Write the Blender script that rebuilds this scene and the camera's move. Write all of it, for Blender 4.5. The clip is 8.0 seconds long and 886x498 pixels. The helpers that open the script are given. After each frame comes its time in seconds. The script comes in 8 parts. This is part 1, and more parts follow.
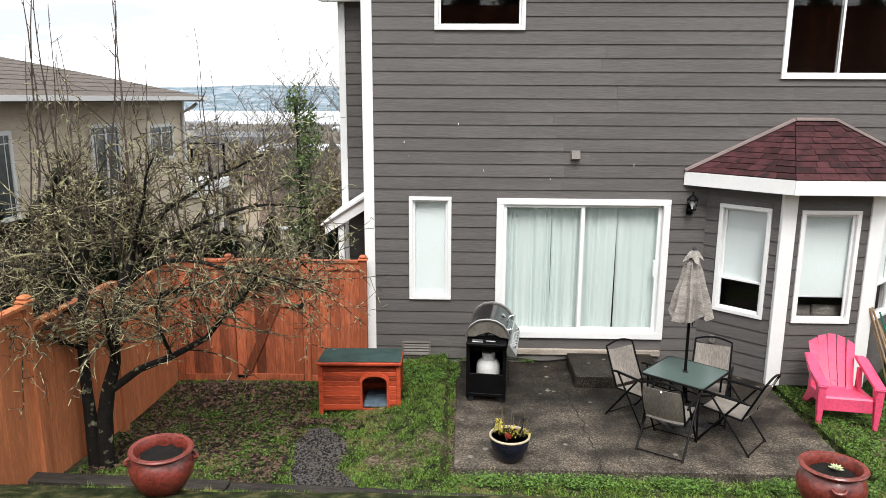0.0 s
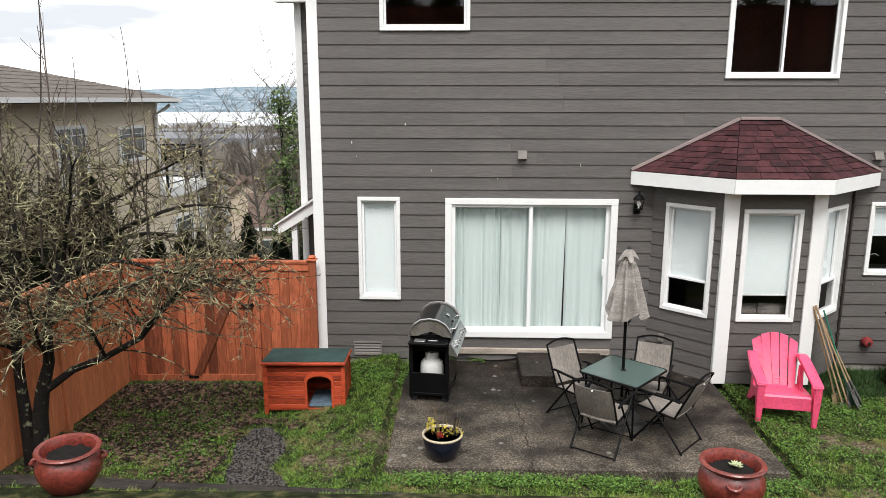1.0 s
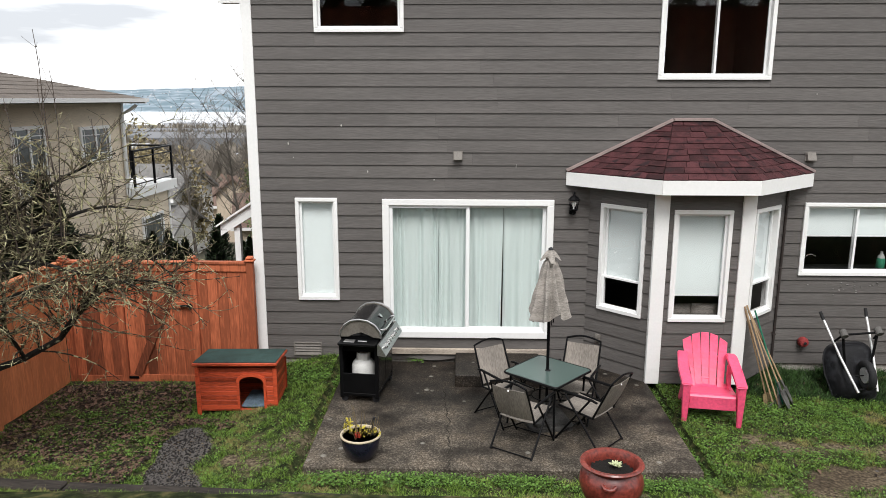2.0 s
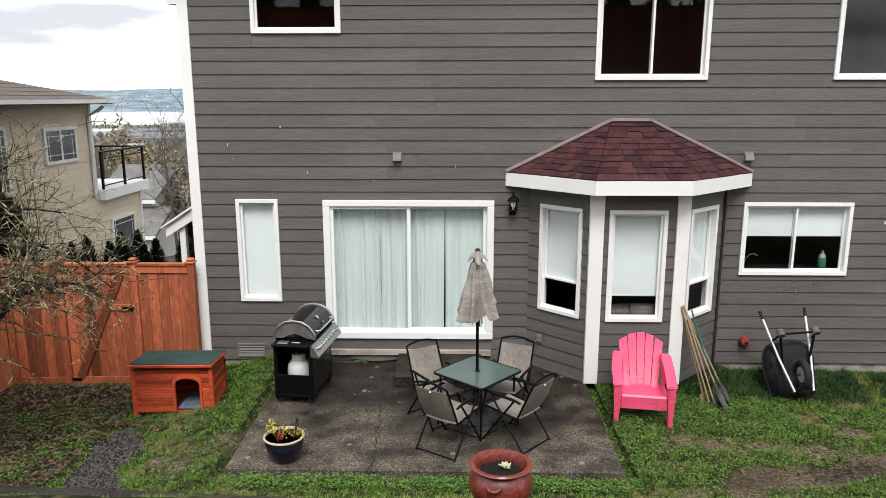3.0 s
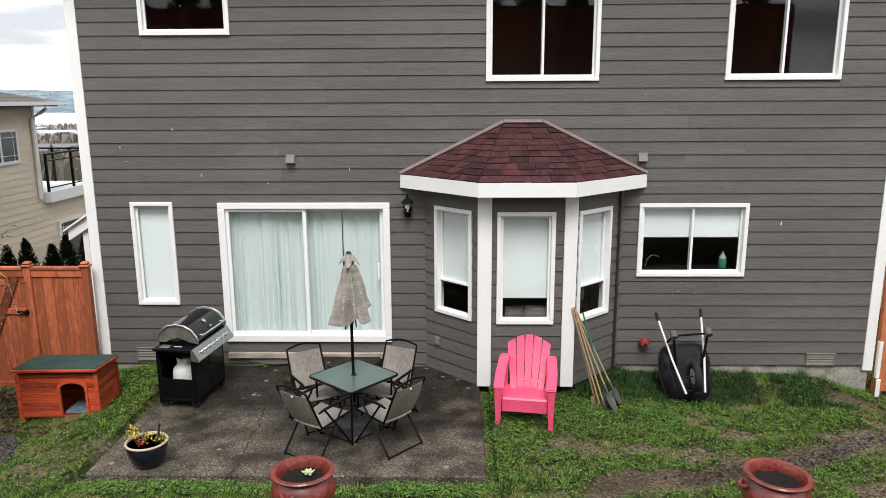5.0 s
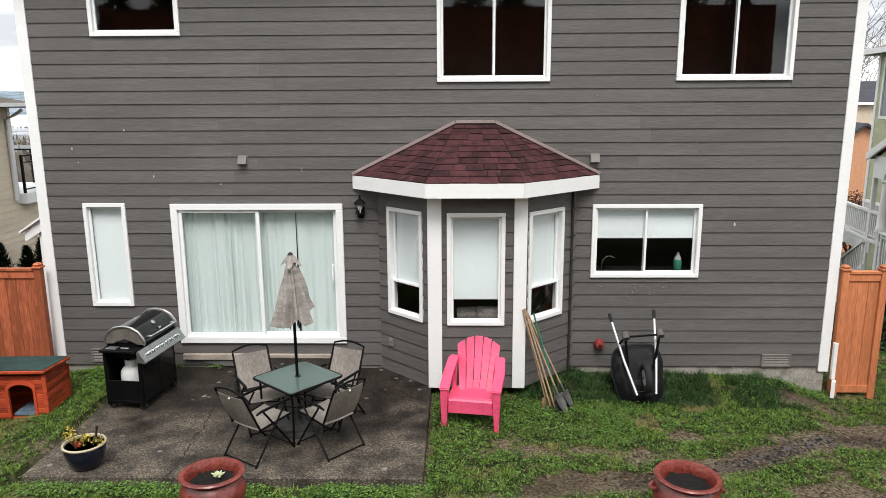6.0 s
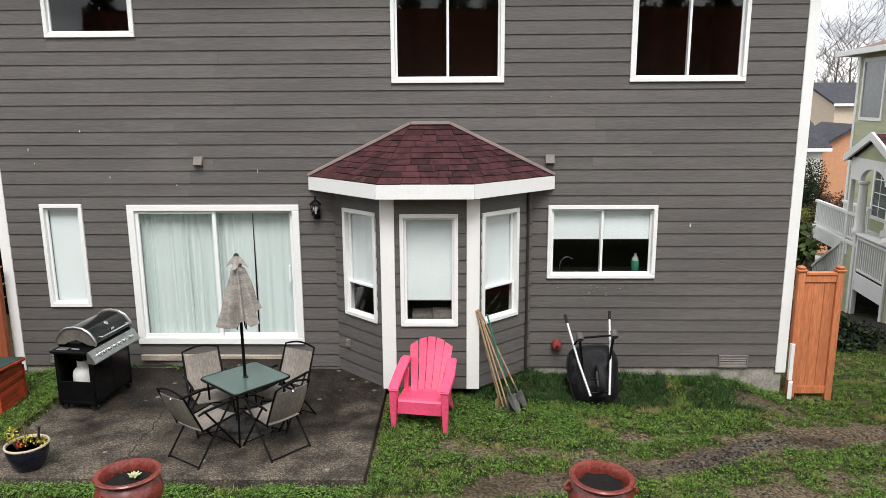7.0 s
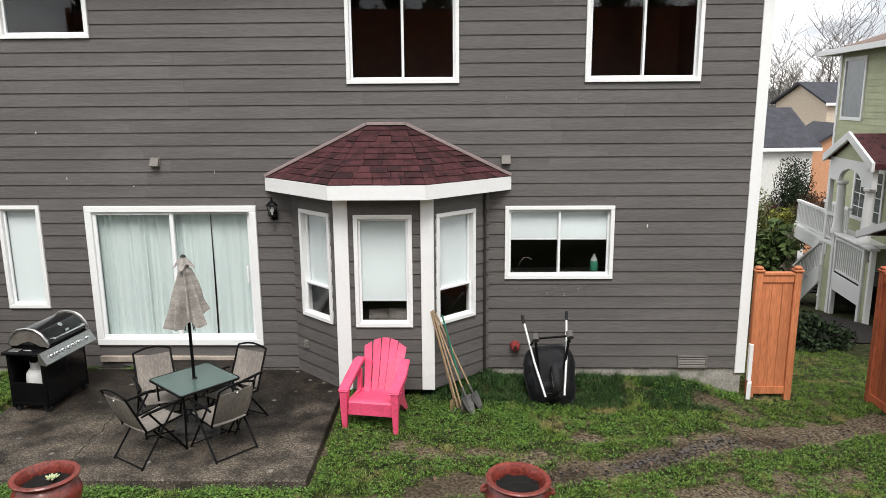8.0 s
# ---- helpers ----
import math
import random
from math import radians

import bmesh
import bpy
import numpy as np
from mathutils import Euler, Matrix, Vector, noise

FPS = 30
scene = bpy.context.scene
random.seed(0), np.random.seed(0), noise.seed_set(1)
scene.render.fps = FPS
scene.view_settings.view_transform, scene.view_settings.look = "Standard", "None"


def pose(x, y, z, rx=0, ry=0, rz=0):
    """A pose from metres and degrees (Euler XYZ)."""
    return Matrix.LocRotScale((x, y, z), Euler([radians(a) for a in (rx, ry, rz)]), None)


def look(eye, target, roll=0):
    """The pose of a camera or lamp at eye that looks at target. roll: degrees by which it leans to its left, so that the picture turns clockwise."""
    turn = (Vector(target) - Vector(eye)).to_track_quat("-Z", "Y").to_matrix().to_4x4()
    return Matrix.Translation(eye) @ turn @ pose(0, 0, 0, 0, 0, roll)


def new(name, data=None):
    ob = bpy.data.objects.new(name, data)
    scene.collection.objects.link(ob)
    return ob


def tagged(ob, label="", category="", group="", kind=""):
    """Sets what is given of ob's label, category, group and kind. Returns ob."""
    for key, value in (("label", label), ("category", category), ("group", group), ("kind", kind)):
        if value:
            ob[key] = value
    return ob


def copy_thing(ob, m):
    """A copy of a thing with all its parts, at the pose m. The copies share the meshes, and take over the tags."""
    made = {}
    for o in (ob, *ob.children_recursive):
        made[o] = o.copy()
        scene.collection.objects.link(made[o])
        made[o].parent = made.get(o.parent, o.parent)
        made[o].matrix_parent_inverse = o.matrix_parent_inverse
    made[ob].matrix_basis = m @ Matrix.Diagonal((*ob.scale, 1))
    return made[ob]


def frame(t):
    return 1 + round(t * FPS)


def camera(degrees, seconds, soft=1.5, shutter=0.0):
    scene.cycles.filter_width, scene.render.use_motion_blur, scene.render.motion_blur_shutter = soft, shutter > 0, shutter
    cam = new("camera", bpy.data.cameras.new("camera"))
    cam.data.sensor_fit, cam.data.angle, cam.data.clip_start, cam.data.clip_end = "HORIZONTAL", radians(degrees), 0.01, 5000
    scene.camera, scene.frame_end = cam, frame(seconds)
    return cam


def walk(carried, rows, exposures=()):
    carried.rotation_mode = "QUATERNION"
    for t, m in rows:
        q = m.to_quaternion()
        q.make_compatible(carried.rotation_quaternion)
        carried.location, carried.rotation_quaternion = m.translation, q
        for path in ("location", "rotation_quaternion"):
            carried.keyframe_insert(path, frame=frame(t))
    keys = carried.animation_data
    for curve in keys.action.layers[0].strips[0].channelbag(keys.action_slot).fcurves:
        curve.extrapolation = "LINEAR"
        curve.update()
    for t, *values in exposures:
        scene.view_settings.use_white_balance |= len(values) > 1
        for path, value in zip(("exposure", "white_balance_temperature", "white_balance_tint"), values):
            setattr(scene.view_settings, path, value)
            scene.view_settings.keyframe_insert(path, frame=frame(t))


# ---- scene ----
cam = camera(63.9, 8.0, 0.75)
PATH = [
    (0, (-0.457, -10.208, 3.875), (-0.518, -8.252, 3.461), 0.3),
    (0.5, (-0.144, -10.203, 3.87), (-0.2, -8.246, 3.457), 0.3),
    (1, (0.284, -10.217, 3.873), (0.224, -8.261, 3.461), 0.1),
    (1.5, (0.728, -10.226, 3.884), (0.67, -8.27, 3.472), 0.1),
    (2, (1.162, -10.223, 3.897), (1.109, -8.267, 3.484), 0.1),
    (3.5, (2.381, -10.191, 3.923), (2.337, -8.235, 3.508), -0.1),
    (4, (2.756, -10.175, 3.923), (2.714, -8.219, 3.509), -0.1),
    (4.5, (3.119, -10.14, 3.941), (3.077, -8.184, 3.525), -0.2),
    (6, (4.148, -10.074, 3.93), (4.105, -8.118, 3.518), -0.3),
    (6.5, (4.46, -10.066, 3.931), (4.418, -8.109, 3.52), -0.3),
    (7, (4.778, -10.069, 3.925), (4.735, -8.111, 3.516), -0.3),
    (7.5, (5.084, -10.062, 3.923), (5.042, -8.104, 3.515), -0.3),
    (8, (5.401, -10.046, 3.931), (5.356, -8.089, 3.522), -0.4),
]
walk(cam, [(t, look(eye, target, roll)) for t, eye, target, roll in PATH], [(0, 1.40), (0.5, 1.33), (1.0, 1.26), (1.5, 1.20), (2, 1.17), (3.5, 1.15), (8, 1.18)])
# ---- light ----
world = bpy.data.worlds.new("overcast_sky")
scene.world = world
world.use_nodes = True
_nt = world.node_tree
_nt.nodes.clear()
_sky = _nt.nodes.new("ShaderNodeTexSky")
_sky.sky_type, _sky.sun_disc = "NISHITA", False
_sky.sun_elevation, _sky.sun_rotation = radians(55), radians(176)
_sky.air_density, _sky.dust_density = 1.0, 3.0
_tc = _nt.nodes.new("ShaderNodeTexCoord")
_mp = _nt.nodes.new("ShaderNodeMapping")
_mp.inputs["Scale"].default_value = (1.6, 1.6, 9.0)
_cn = _nt.nodes.new("ShaderNodeTexNoise")
_cn.inputs["Scale"].default_value, _cn.inputs["Detail"].default_value = 1.6, 6.0
_cr = _nt.nodes.new("ShaderNodeValToRGB")
_cr.color_ramp.elements[0].position, _cr.color_ramp.elements[0].color = 0.40, (0.40, 0.415, 0.44, 1)
_cr.color_ramp.elements[1].position, _cr.color_ramp.elements[1].color = 0.57, (0.98, 0.985, 0.985, 1)
_m1 = _nt.nodes.new("ShaderNodeMix")
_m1.data_type = "RGBA"
_m1.blend_type = "MULTIPLY"
_m1.inputs["Factor"].default_value = 1.0
_m1.inputs["B"].default_value = (0.09, 0.09, 0.09, 1)
_m2 = _nt.nodes.new("ShaderNodeMix")
_m2.data_type = "RGBA"
_m2.inputs["Factor"].default_value = 0.93
_bg = _nt.nodes.new("ShaderNodeBackground")
_bg.inputs["Strength"].default_value = 0.92
_wo = _nt.nodes.new("ShaderNodeOutputWorld")
_nt.links.new(_sky.outputs["Color"], _m1.inputs["A"])
_nt.links.new(_tc.outputs["Generated"], _mp.inputs["Vector"])
_nt.links.new(_mp.outputs["Vector"], _cn.inputs["Vector"])
_nt.links.new(_cn.outputs["Fac"], _cr.inputs["Fac"])
_nt.links.new(_m1.outputs["Result"], _m2.inputs["A"])
_nt.links.new(_cr.outputs["Color"], _m2.inputs["B"])
_nt.links.new(_m2.outputs["Result"], _bg.inputs["Color"])
_nt.links.new(_bg.outputs["Background"], _wo.inputs["Surface"])

sun_data = bpy.data.lights.new("sun", "SUN")
sun_data.energy, sun_data.angle, sun_data.color = 1.35, radians(25), (1.0, 0.98, 0.955)
sun = new("sun", sun_data)
sun.matrix_world = look((4, -16, 22), (3, -1, 0))

# ---- materials ----


def mat(name, color, rough=0.7, metal=0.0, vary=0.25, scale=6.0, fine=60.0, bump=0.15, stretch=(1, 1, 1),
        second=None, second_at=0.6, piece=0.0, coat=0.0, island=0.0, spec=0.28):
    """A surface with large stains, a fine grain and a little relief."""
    m = bpy.data.materials.new(name)
    m.use_nodes = True
    nt = m.node_tree
    n, l = nt.nodes, nt.links
    b = n["Principled BSDF"]
    b.inputs["Roughness"].default_value, b.inputs["Metallic"].default_value = rough, metal
    b.inputs["Coat Weight"].default_value = coat
    b.inputs["Specular IOR Level"].default_value = spec
    tc = n.new("ShaderNodeTexCoord")
    mp = n.new("ShaderNodeMapping")
    mp.inputs["Scale"].default_value = stretch
    l.new(tc.outputs["Object"], mp.inputs["Vector"])
    if piece:
        oi = n.new("ShaderNodeObjectInfo")
        l.new(oi.outputs["Random"], mp.inputs["Location"])
    big = n.new("ShaderNodeTexNoise")
    big.inputs["Scale"].default_value, big.inputs["Detail"].default_value = scale, 5.0
    l.new(mp.outputs["Vector"], big.inputs["Vector"])
    small = n.new("ShaderNodeTexNoise")
    small.inputs["Scale"].default_value, small.inputs["Detail"].default_value = fine, 4.0
    l.new(mp.outputs["Vector"], small.inputs["Vector"])
    add = n.new("ShaderNodeMath")
    add.operation = "MULTIPLY_ADD"
    add.inputs[1].default_value = 0.55
    l.new(small.outputs["Fac"], add.inputs[0])
    half = n.new("ShaderNodeMath")
    half.operation = "MULTIPLY"
    half.inputs[1].default_value = 0.55
    l.new(big.outputs["Fac"], half.inputs[0])
    l.new(half.outputs[0], add.inputs[2])
    total = add.outputs[0]
    if piece or island:
        src = None
        if piece:
            src = oi.outputs["Random"]
        else:
            ge = n.new("ShaderNodeNewGeometry")
            src = ge.outputs["Random Per Island"]
        pc = n.new("ShaderNodeMath")
        pc.operation = "MULTIPLY_ADD"
        pc.inputs[1].default_value, = (piece or island),
        l.new(src, pc.inputs[0])
        sb = n.new("ShaderNodeMath")
        sb.operation = "SUBTRACT"
        sb.inputs[1].default_value = (piece or island) / 2
        l.new(total, sb.inputs[0])
        l.new(sb.outputs[0], pc.inputs[2])
        total = pc.outputs[0]
    ramp = n.new("ShaderNodeValToRGB")
    e = ramp.color_ramp.elements
    lo = tuple(c * (1 - vary) for c in color) + (1,)
    hi = tuple(min(1, c * (1 + vary)) for c in color) + (1,)
    e[0].position, e[0].color = 0.43, lo
    e[1].position, e[1].color = 0.67, hi
    l.new(total, ramp.inputs["Fac"])
    out = ramp.outputs["Color"]
    if second:
        sn = n.new("ShaderNodeTexNoise")
        sn.inputs["Scale"].default_value, sn.inputs["Detail"].default_value = scale * 0.8 + 0.37, 7.0
        l.new(mp.outputs["Vector"], sn.inputs["Vector"])
        sr = n.new("ShaderNodeValToRGB")
        sr.color_ramp.elements[0].position, sr.color_ramp.elements[1].position = second_at, second_at + 0.1
        l.new(sn.outputs["Fac"], sr.inputs["Fac"])
        mx = n.new("ShaderNodeMix")
        mx.data_type = "RGBA"
        mx.inputs["B"].default_value = (*second, 1)
        l.new(sr.outputs["Color"], mx.inputs["Factor"])
        l.new(out, mx.inputs["A"])
        out = mx.outputs["Result"]
    l.new(out, b.inputs["Base Color"])
    rr = n.new("ShaderNodeMapRange")
    rr.inputs["To Min"].default_value, rr.inputs["To Max"].default_value = max(0.03, rough - 0.12), min(1, rough + 0.12)
    l.new(big.outputs["Fac"], rr.inputs["Value"])
    l.new(rr.outputs["Result"], b.inputs["Roughness"])
    if bump:
        bp = n.new("ShaderNodeBump")
        bp.inputs["Strength"].default_value, bp.inputs["Distance"].default_value = bump, 0.01
        l.new(small.outputs["Fac"], bp.inputs["Height"])
        l.new(bp.outputs["Normal"], b.inputs["Normal"])
    return m


def glass_mat(name, tint=(1, 1, 1), gloss=1.5):
    m = bpy.data.materials.new(name)
    m.use_nodes = True
    nt = m.node_tree
    n, l = nt.nodes, nt.links
    n.remove(n["Principled BSDF"])
    tr = n.new("ShaderNodeBsdfTransparent")
    tr.inputs["Color"].default_value = (*tint, 1)
    gl = n.new("ShaderNodeBsdfGlossy")
    gl.inputs["Roughness"].default_value = 0.01
    fr = n.new("ShaderNodeFresnel")
    fr.inputs["IOR"].default_value = gloss
    mx = n.new("ShaderNodeMixShader")
    l.new(fr.outputs["Fac"], mx.inputs["Fac"])
    l.new(tr.outputs["BSDF"], mx.inputs[1])
    l.new(gl.outputs["BSDF"], mx.inputs[2])
    l.new(mx.outputs["Shader"], n["Material Output"].inputs["Surface"])
    return m


def concrete_mat():
    """Old exposed-aggregate concrete: pebbly grain, damp dark blotches, pale lichen spots."""
    m = bpy.data.materials.new("weathered_patio_concrete")
    m.use_nodes = True
    n, l = m.node_tree.nodes, m.node_tree.links
    b = n["Principled BSDF"]
    tc = n.new("ShaderNodeTexCoord")

    def noise_tex(scale, detail=6.0):
        t = n.new("ShaderNodeTexNoise")
        t.inputs["Scale"].default_value, t.inputs["Detail"].default_value = scale, detail
        l.new(tc.outputs["Object"], t.inputs["Vector"])
        return t.outputs["Fac"]

    def ramp(src, *stops):
        r = n.new("ShaderNodeValToRGB")
        while len(r.color_ramp.elements) < len(stops):
            r.color_ramp.elements.new(0.5)
        for e, (p, c) in zip(r.color_ramp.elements, stops):
            e.position, e.color = p, (*c, 1)
        l.new(src, r.inputs["Fac"])
        return r.outputs["Color"]

    def mix(f, a, c, kind="MIX"):
        x = n.new("ShaderNodeMix")
        x.data_type, x.blend_type = "RGBA", kind
        l.new(f, x.inputs["Factor"])
        l.new(a, x.inputs["A"])
        l.new(c, x.inputs["B"])
        return x.outputs["Result"]

    vo = n.new("ShaderNodeTexVoronoi")
    vo.inputs["Scale"].default_value = 70
    l.new(tc.outputs["Object"], vo.inputs["Vector"])
    sep = n.new("ShaderNodeSeparateColor")
    l.new(vo.outputs["Color"], sep.inputs["Color"])
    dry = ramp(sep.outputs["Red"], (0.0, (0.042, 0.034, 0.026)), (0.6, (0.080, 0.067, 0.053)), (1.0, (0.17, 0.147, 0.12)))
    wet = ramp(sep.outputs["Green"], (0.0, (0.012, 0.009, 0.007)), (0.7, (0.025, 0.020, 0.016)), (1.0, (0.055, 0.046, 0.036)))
    sx = n.new("ShaderNodeSeparateXYZ")
    l.new(tc.outputs["Object"], sx.inputs[0])
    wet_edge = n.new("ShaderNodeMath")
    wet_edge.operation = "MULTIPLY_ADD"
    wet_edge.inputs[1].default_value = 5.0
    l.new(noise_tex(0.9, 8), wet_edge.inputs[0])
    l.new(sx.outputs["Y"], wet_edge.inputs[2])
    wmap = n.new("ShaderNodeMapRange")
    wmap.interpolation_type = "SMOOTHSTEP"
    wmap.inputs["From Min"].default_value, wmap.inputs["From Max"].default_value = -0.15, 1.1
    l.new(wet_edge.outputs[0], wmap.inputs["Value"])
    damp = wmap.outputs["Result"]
    full = n.new("ShaderNodeValue")
    full.outputs[0].default_value = 1.0
    mottle = ramp(noise_tex(3.4, 8), (0.38, (0.55, 0.55, 0.55)), (0.5, (0.95, 0.95, 0.95)), (0.62, (1.3, 1.27, 1.22)))
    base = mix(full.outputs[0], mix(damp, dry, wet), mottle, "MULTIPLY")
    v2 = n.new("ShaderNodeTexVoronoi")
    v2.inputs["Scale"].default_value = 4.2
    l.new(tc.outputs["Object"], v2.inputs["Vector"])
    dot = ramp(v2.outputs["Distance"], (0.10, (0.7, 0.7, 0.7)), (0.17, (0, 0, 0)))
    pale = n.new("ShaderNodeRGB")
    pale.outputs[0].default_value = (0.27, 0.26, 0.23, 1)
    spots = mix(ramp(noise_tex(1.9), (0.5, (0, 0, 0)), (0.58, (1, 1, 1))), n.new("ShaderNodeRGB").outputs[0], dot)
    for x in n:
        if x.type == "RGB" and x.outputs[0].default_value[0] != pale.outputs[0].default_value[0]:
            x.outputs[0].default_value = (0, 0, 0, 1)
    l.new(mix(spots, base, pale.outputs[0]), b.inputs["Base Color"])
    b.inputs["Specular IOR Level"].default_value = 0.22
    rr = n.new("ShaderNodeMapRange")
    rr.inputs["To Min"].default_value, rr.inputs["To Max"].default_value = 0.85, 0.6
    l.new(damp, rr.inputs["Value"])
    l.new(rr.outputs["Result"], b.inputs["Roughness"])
    bp = n.new("ShaderNodeBump")
    bp.inputs["Strength"].default_value, bp.inputs["Distance"].default_value = 0.5, 0.006
    l.new(sep.outputs["Blue"], bp.inputs["Height"])
    l.new(bp.outputs["Normal"], b.inputs["Normal"])
    return m


SIDING = mat("painted_siding", (0.115, 0.106, 0.101), 0.62, vary=0.16, scale=1.6, fine=22, bump=0.35, stretch=(0.35, 1, 3.5), piece=0.12)
SHEATH = mat("dark_sheathing", (0.03, 0.028, 0.026), 0.9)
WHITE = mat("white_trim_paint", (0.80, 0.80, 0.79), 0.5, vary=0.025, scale=2.2, fine=30, bump=0.08)
VINYL = mat("white_vinyl", (0.83, 0.84, 0.84), 0.35, vary=0.015, scale=2, fine=20, bump=0.03)
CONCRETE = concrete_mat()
FOUNDATION = mat("foundation_concrete", (0.3, 0.28, 0.25), 0.9, vary=0.3, scale=3, fine=40, bump=0.4, second=(0.14, 0.15, 0.1), second_at=0.56)
CEDAR = mat("stained_cedar", (0.40, 0.112, 0.051), 0.68, vary=0.32, scale=2.0, fine=16, bump=0.3, stretch=(3.2, 3.2, 0.4), piece=0.22)
# paler, more orange cedar; brighter light on the west fence is in its colour
CEDAR_PALE = mat("pale_lit_cedar", (0.52, 0.185, 0.08), 0.7, vary=0.20, scale=2.0, fine=16, bump=0.3, stretch=(3.2, 3.2, 0.4), piece=0.15)
CEDAR_DARK = mat("dark_stained_cedar", (0.20, 0.058, 0.028), 0.65, vary=0.36, scale=2.0, fine=16, bump=0.3, stretch=(3.2, 3.2, 0.4), piece=0.4)
SHINGLE = mat("red_brown_shingle", (0.056, 0.019, 0.021), 0.92, vary=0.55, scale=7, fine=110, bump=0.9, piece=0.18, second=(0.022, 0.011, 0.013), second_at=0.56)
FLASHING = mat("roof_flashing", (0.22, 0.17, 0.16), 0.55, vary=0.15)
TIMBER = mat("weathered_timber", (0.032, 0.027, 0.023), 0.85, vary=0.5, scale=5, fine=35, bump=0.6, stretch=(0.3, 2, 2), piece=0.2)
BLIND = mat("white_blind", (0.84, 0.90, 0.90), 0.8, vary=0.012, scale=1, fine=30, bump=0.05)
CURTAIN = mat("pale_curtain", (0.70, 0.78, 0.765), 0.85, vary=0.03, scale=1.5, fine=80, bump=0.1)
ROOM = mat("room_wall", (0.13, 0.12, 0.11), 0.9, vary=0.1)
GLASS = glass_mat("window_glass", gloss=1.6)
LAMP_GLASS = glass_mat("lamp_glass", (0.95, 0.95, 0.93))
BLACK = mat("black_metal", (0.0035, 0.0035, 0.004), 0.45, metal=0.0, vary=0.3, scale=5, fine=60, bump=0.05, spec=0.12)
DARKGREY = mat("dark_plastic", (0.018, 0.018, 0.02), 0.55, vary=0.35, scale=4, fine=40, bump=0.1)

# ---- building helpers ----


def box(bm, x0, x1, y0, y1, z0, z1):
    v = [bm.verts.new((x, y, z)) for z in (z0, z1) for y in (y0, y1) for x in (x0, x1)]
    for f in ((0, 2, 3, 1), (4, 5, 7, 6), (0, 1, 5, 4), (2, 6, 7, 3), (0, 4, 6, 2), (1, 3, 7, 5)):
        bm.faces.new([v[i] for i in f])
    return v


def soft_box(bm, x0, x1, y0, y1, z0, z1, r=0.004):
    b2 = bmesh.new()
    box(b2, x0, x1, y0, y1, z0, z1)
    bmesh.ops.bevel(b2, geom=list(b2.edges), offset=r, segments=1, affect="EDGES")
    merge(bm, b2)


def merge(bm, other, m=None):
    if m is not None:
        bmesh.ops.transform(other, matrix=m, verts=other.verts)
    me = bpy.data.meshes.new("tmp")
    other.to_mesh(me)
    bm.from_mesh(me)
    bpy.data.meshes.remove(me)
    other.free()


def tube(bm, points, radius, sides=8, closed=False):
    """A round bar through the points; radius may be one number or one a point."""
    pts = [Vector(p) for p in points]
    rs = radius if isinstance(radius, (list, tuple)) else [radius] * len(pts)
    rings = []
    ref = None
    for i, p in enumerate(pts):
        a = pts[i - 1] if (i or closed) else pts[0]
        b = pts[(i + 1) % len(pts)] if (i < len(pts) - 1 or closed) else pts[-1]
        d = (b - a).normalized()
        if ref is None:
            ref = d.orthogonal().normalized()
        ref = (ref - d * ref.dot(d))
        ref = ref.normalized() if ref.length > 1e-6 else d.orthogonal().normalized()
        s = d.cross(ref)
        rings.append([bm.verts.new(p + (ref * math.cos(2 * math.pi * k / sides) + s * math.sin(2 * math.pi * k / sides)) * rs[i]) for k in range(sides)])
    n = len(rings)
    for i in range(n if closed else n - 1):
        r0, r1 = rings[i], rings[(i + 1) % n]
        for k in range(sides):
            bm.faces.new((r0[k], r0[(k + 1) % sides], r1[(k + 1) % sides], r1[k]))
    if not closed:
        bm.faces.new(list(reversed(rings[0])))
        bm.faces.new(rings[-1])


def lathe(bm, profile, sides=32, cx=0.0, cy=0.0):
    rings = []
    for r, z in profile:
        rings.append([bm.verts.new((cx + r * math.cos(2 * math.pi * k / sides), cy + r * math.sin(2 * math.pi * k / sides), z)) for k in range(sides)])
    for r0, r1 in zip(rings, rings[1:]):
        for k in range(sides):
            bm.faces.new((r0[k], r0[(k + 1) % sides], r1[(k + 1) % sides], r1[k]))
    bm.faces.new(list(reversed(rings[0])))
    bm.faces.new(rings[-1])


def prism(bm, outline, axis, a, b):
    """The closed outline of (u, v) pairs, pushed from a to b along axis x, y or z."""
    put = {"x": lambda u, v, w: (w, u, v), "y": lambda u, v, w: (u, w, v), "z": lambda u, v, w: (u, v, w)}[axis]
    lo = [bm.verts.new(put(u, v, a)) for u, v in outline]
    hi = [bm.verts.new(put(u, v, b)) for u, v in outline]
    n = len(outline)
    bm.faces.new(lo)
    bm.faces.new(list(reversed(hi)))
    for i in range(n):
        bm.faces.new((lo[i], lo[(i + 1) % n], hi[(i + 1) % n], hi[i]))


def part(name, bm, material, parent=None, label="", smooth=False, at=None):
    """Links a bmesh as ONE mesh object under a thing or a part."""
    bmesh.ops.recalc_face_normals(bm, faces=bm.faces)
    me = bpy.data.meshes.new(name)
    bm.to_mesh(me)
    bm.free()
    for m in (material if isinstance(material, (list, tuple)) else [material]):
        me.materials.append(m)
    if smooth:
        me.shade_smooth()
        me.set_sharp_from_angle(angle=radians(40))
    ob = new(name, me)
    if parent is not None:
        ob.parent = parent
    if at is not None:
        ob.matrix_basis = at
    if label:
        tagged(ob, label)
    return ob


def thing(name, m=None, label="", category="", group="", kind=""):
    ob = new(name)
    ob.empty_display_size = 0.1
    if m is not None:
        ob.matrix_basis = m
    return tagged(ob, label, category, group, kind)


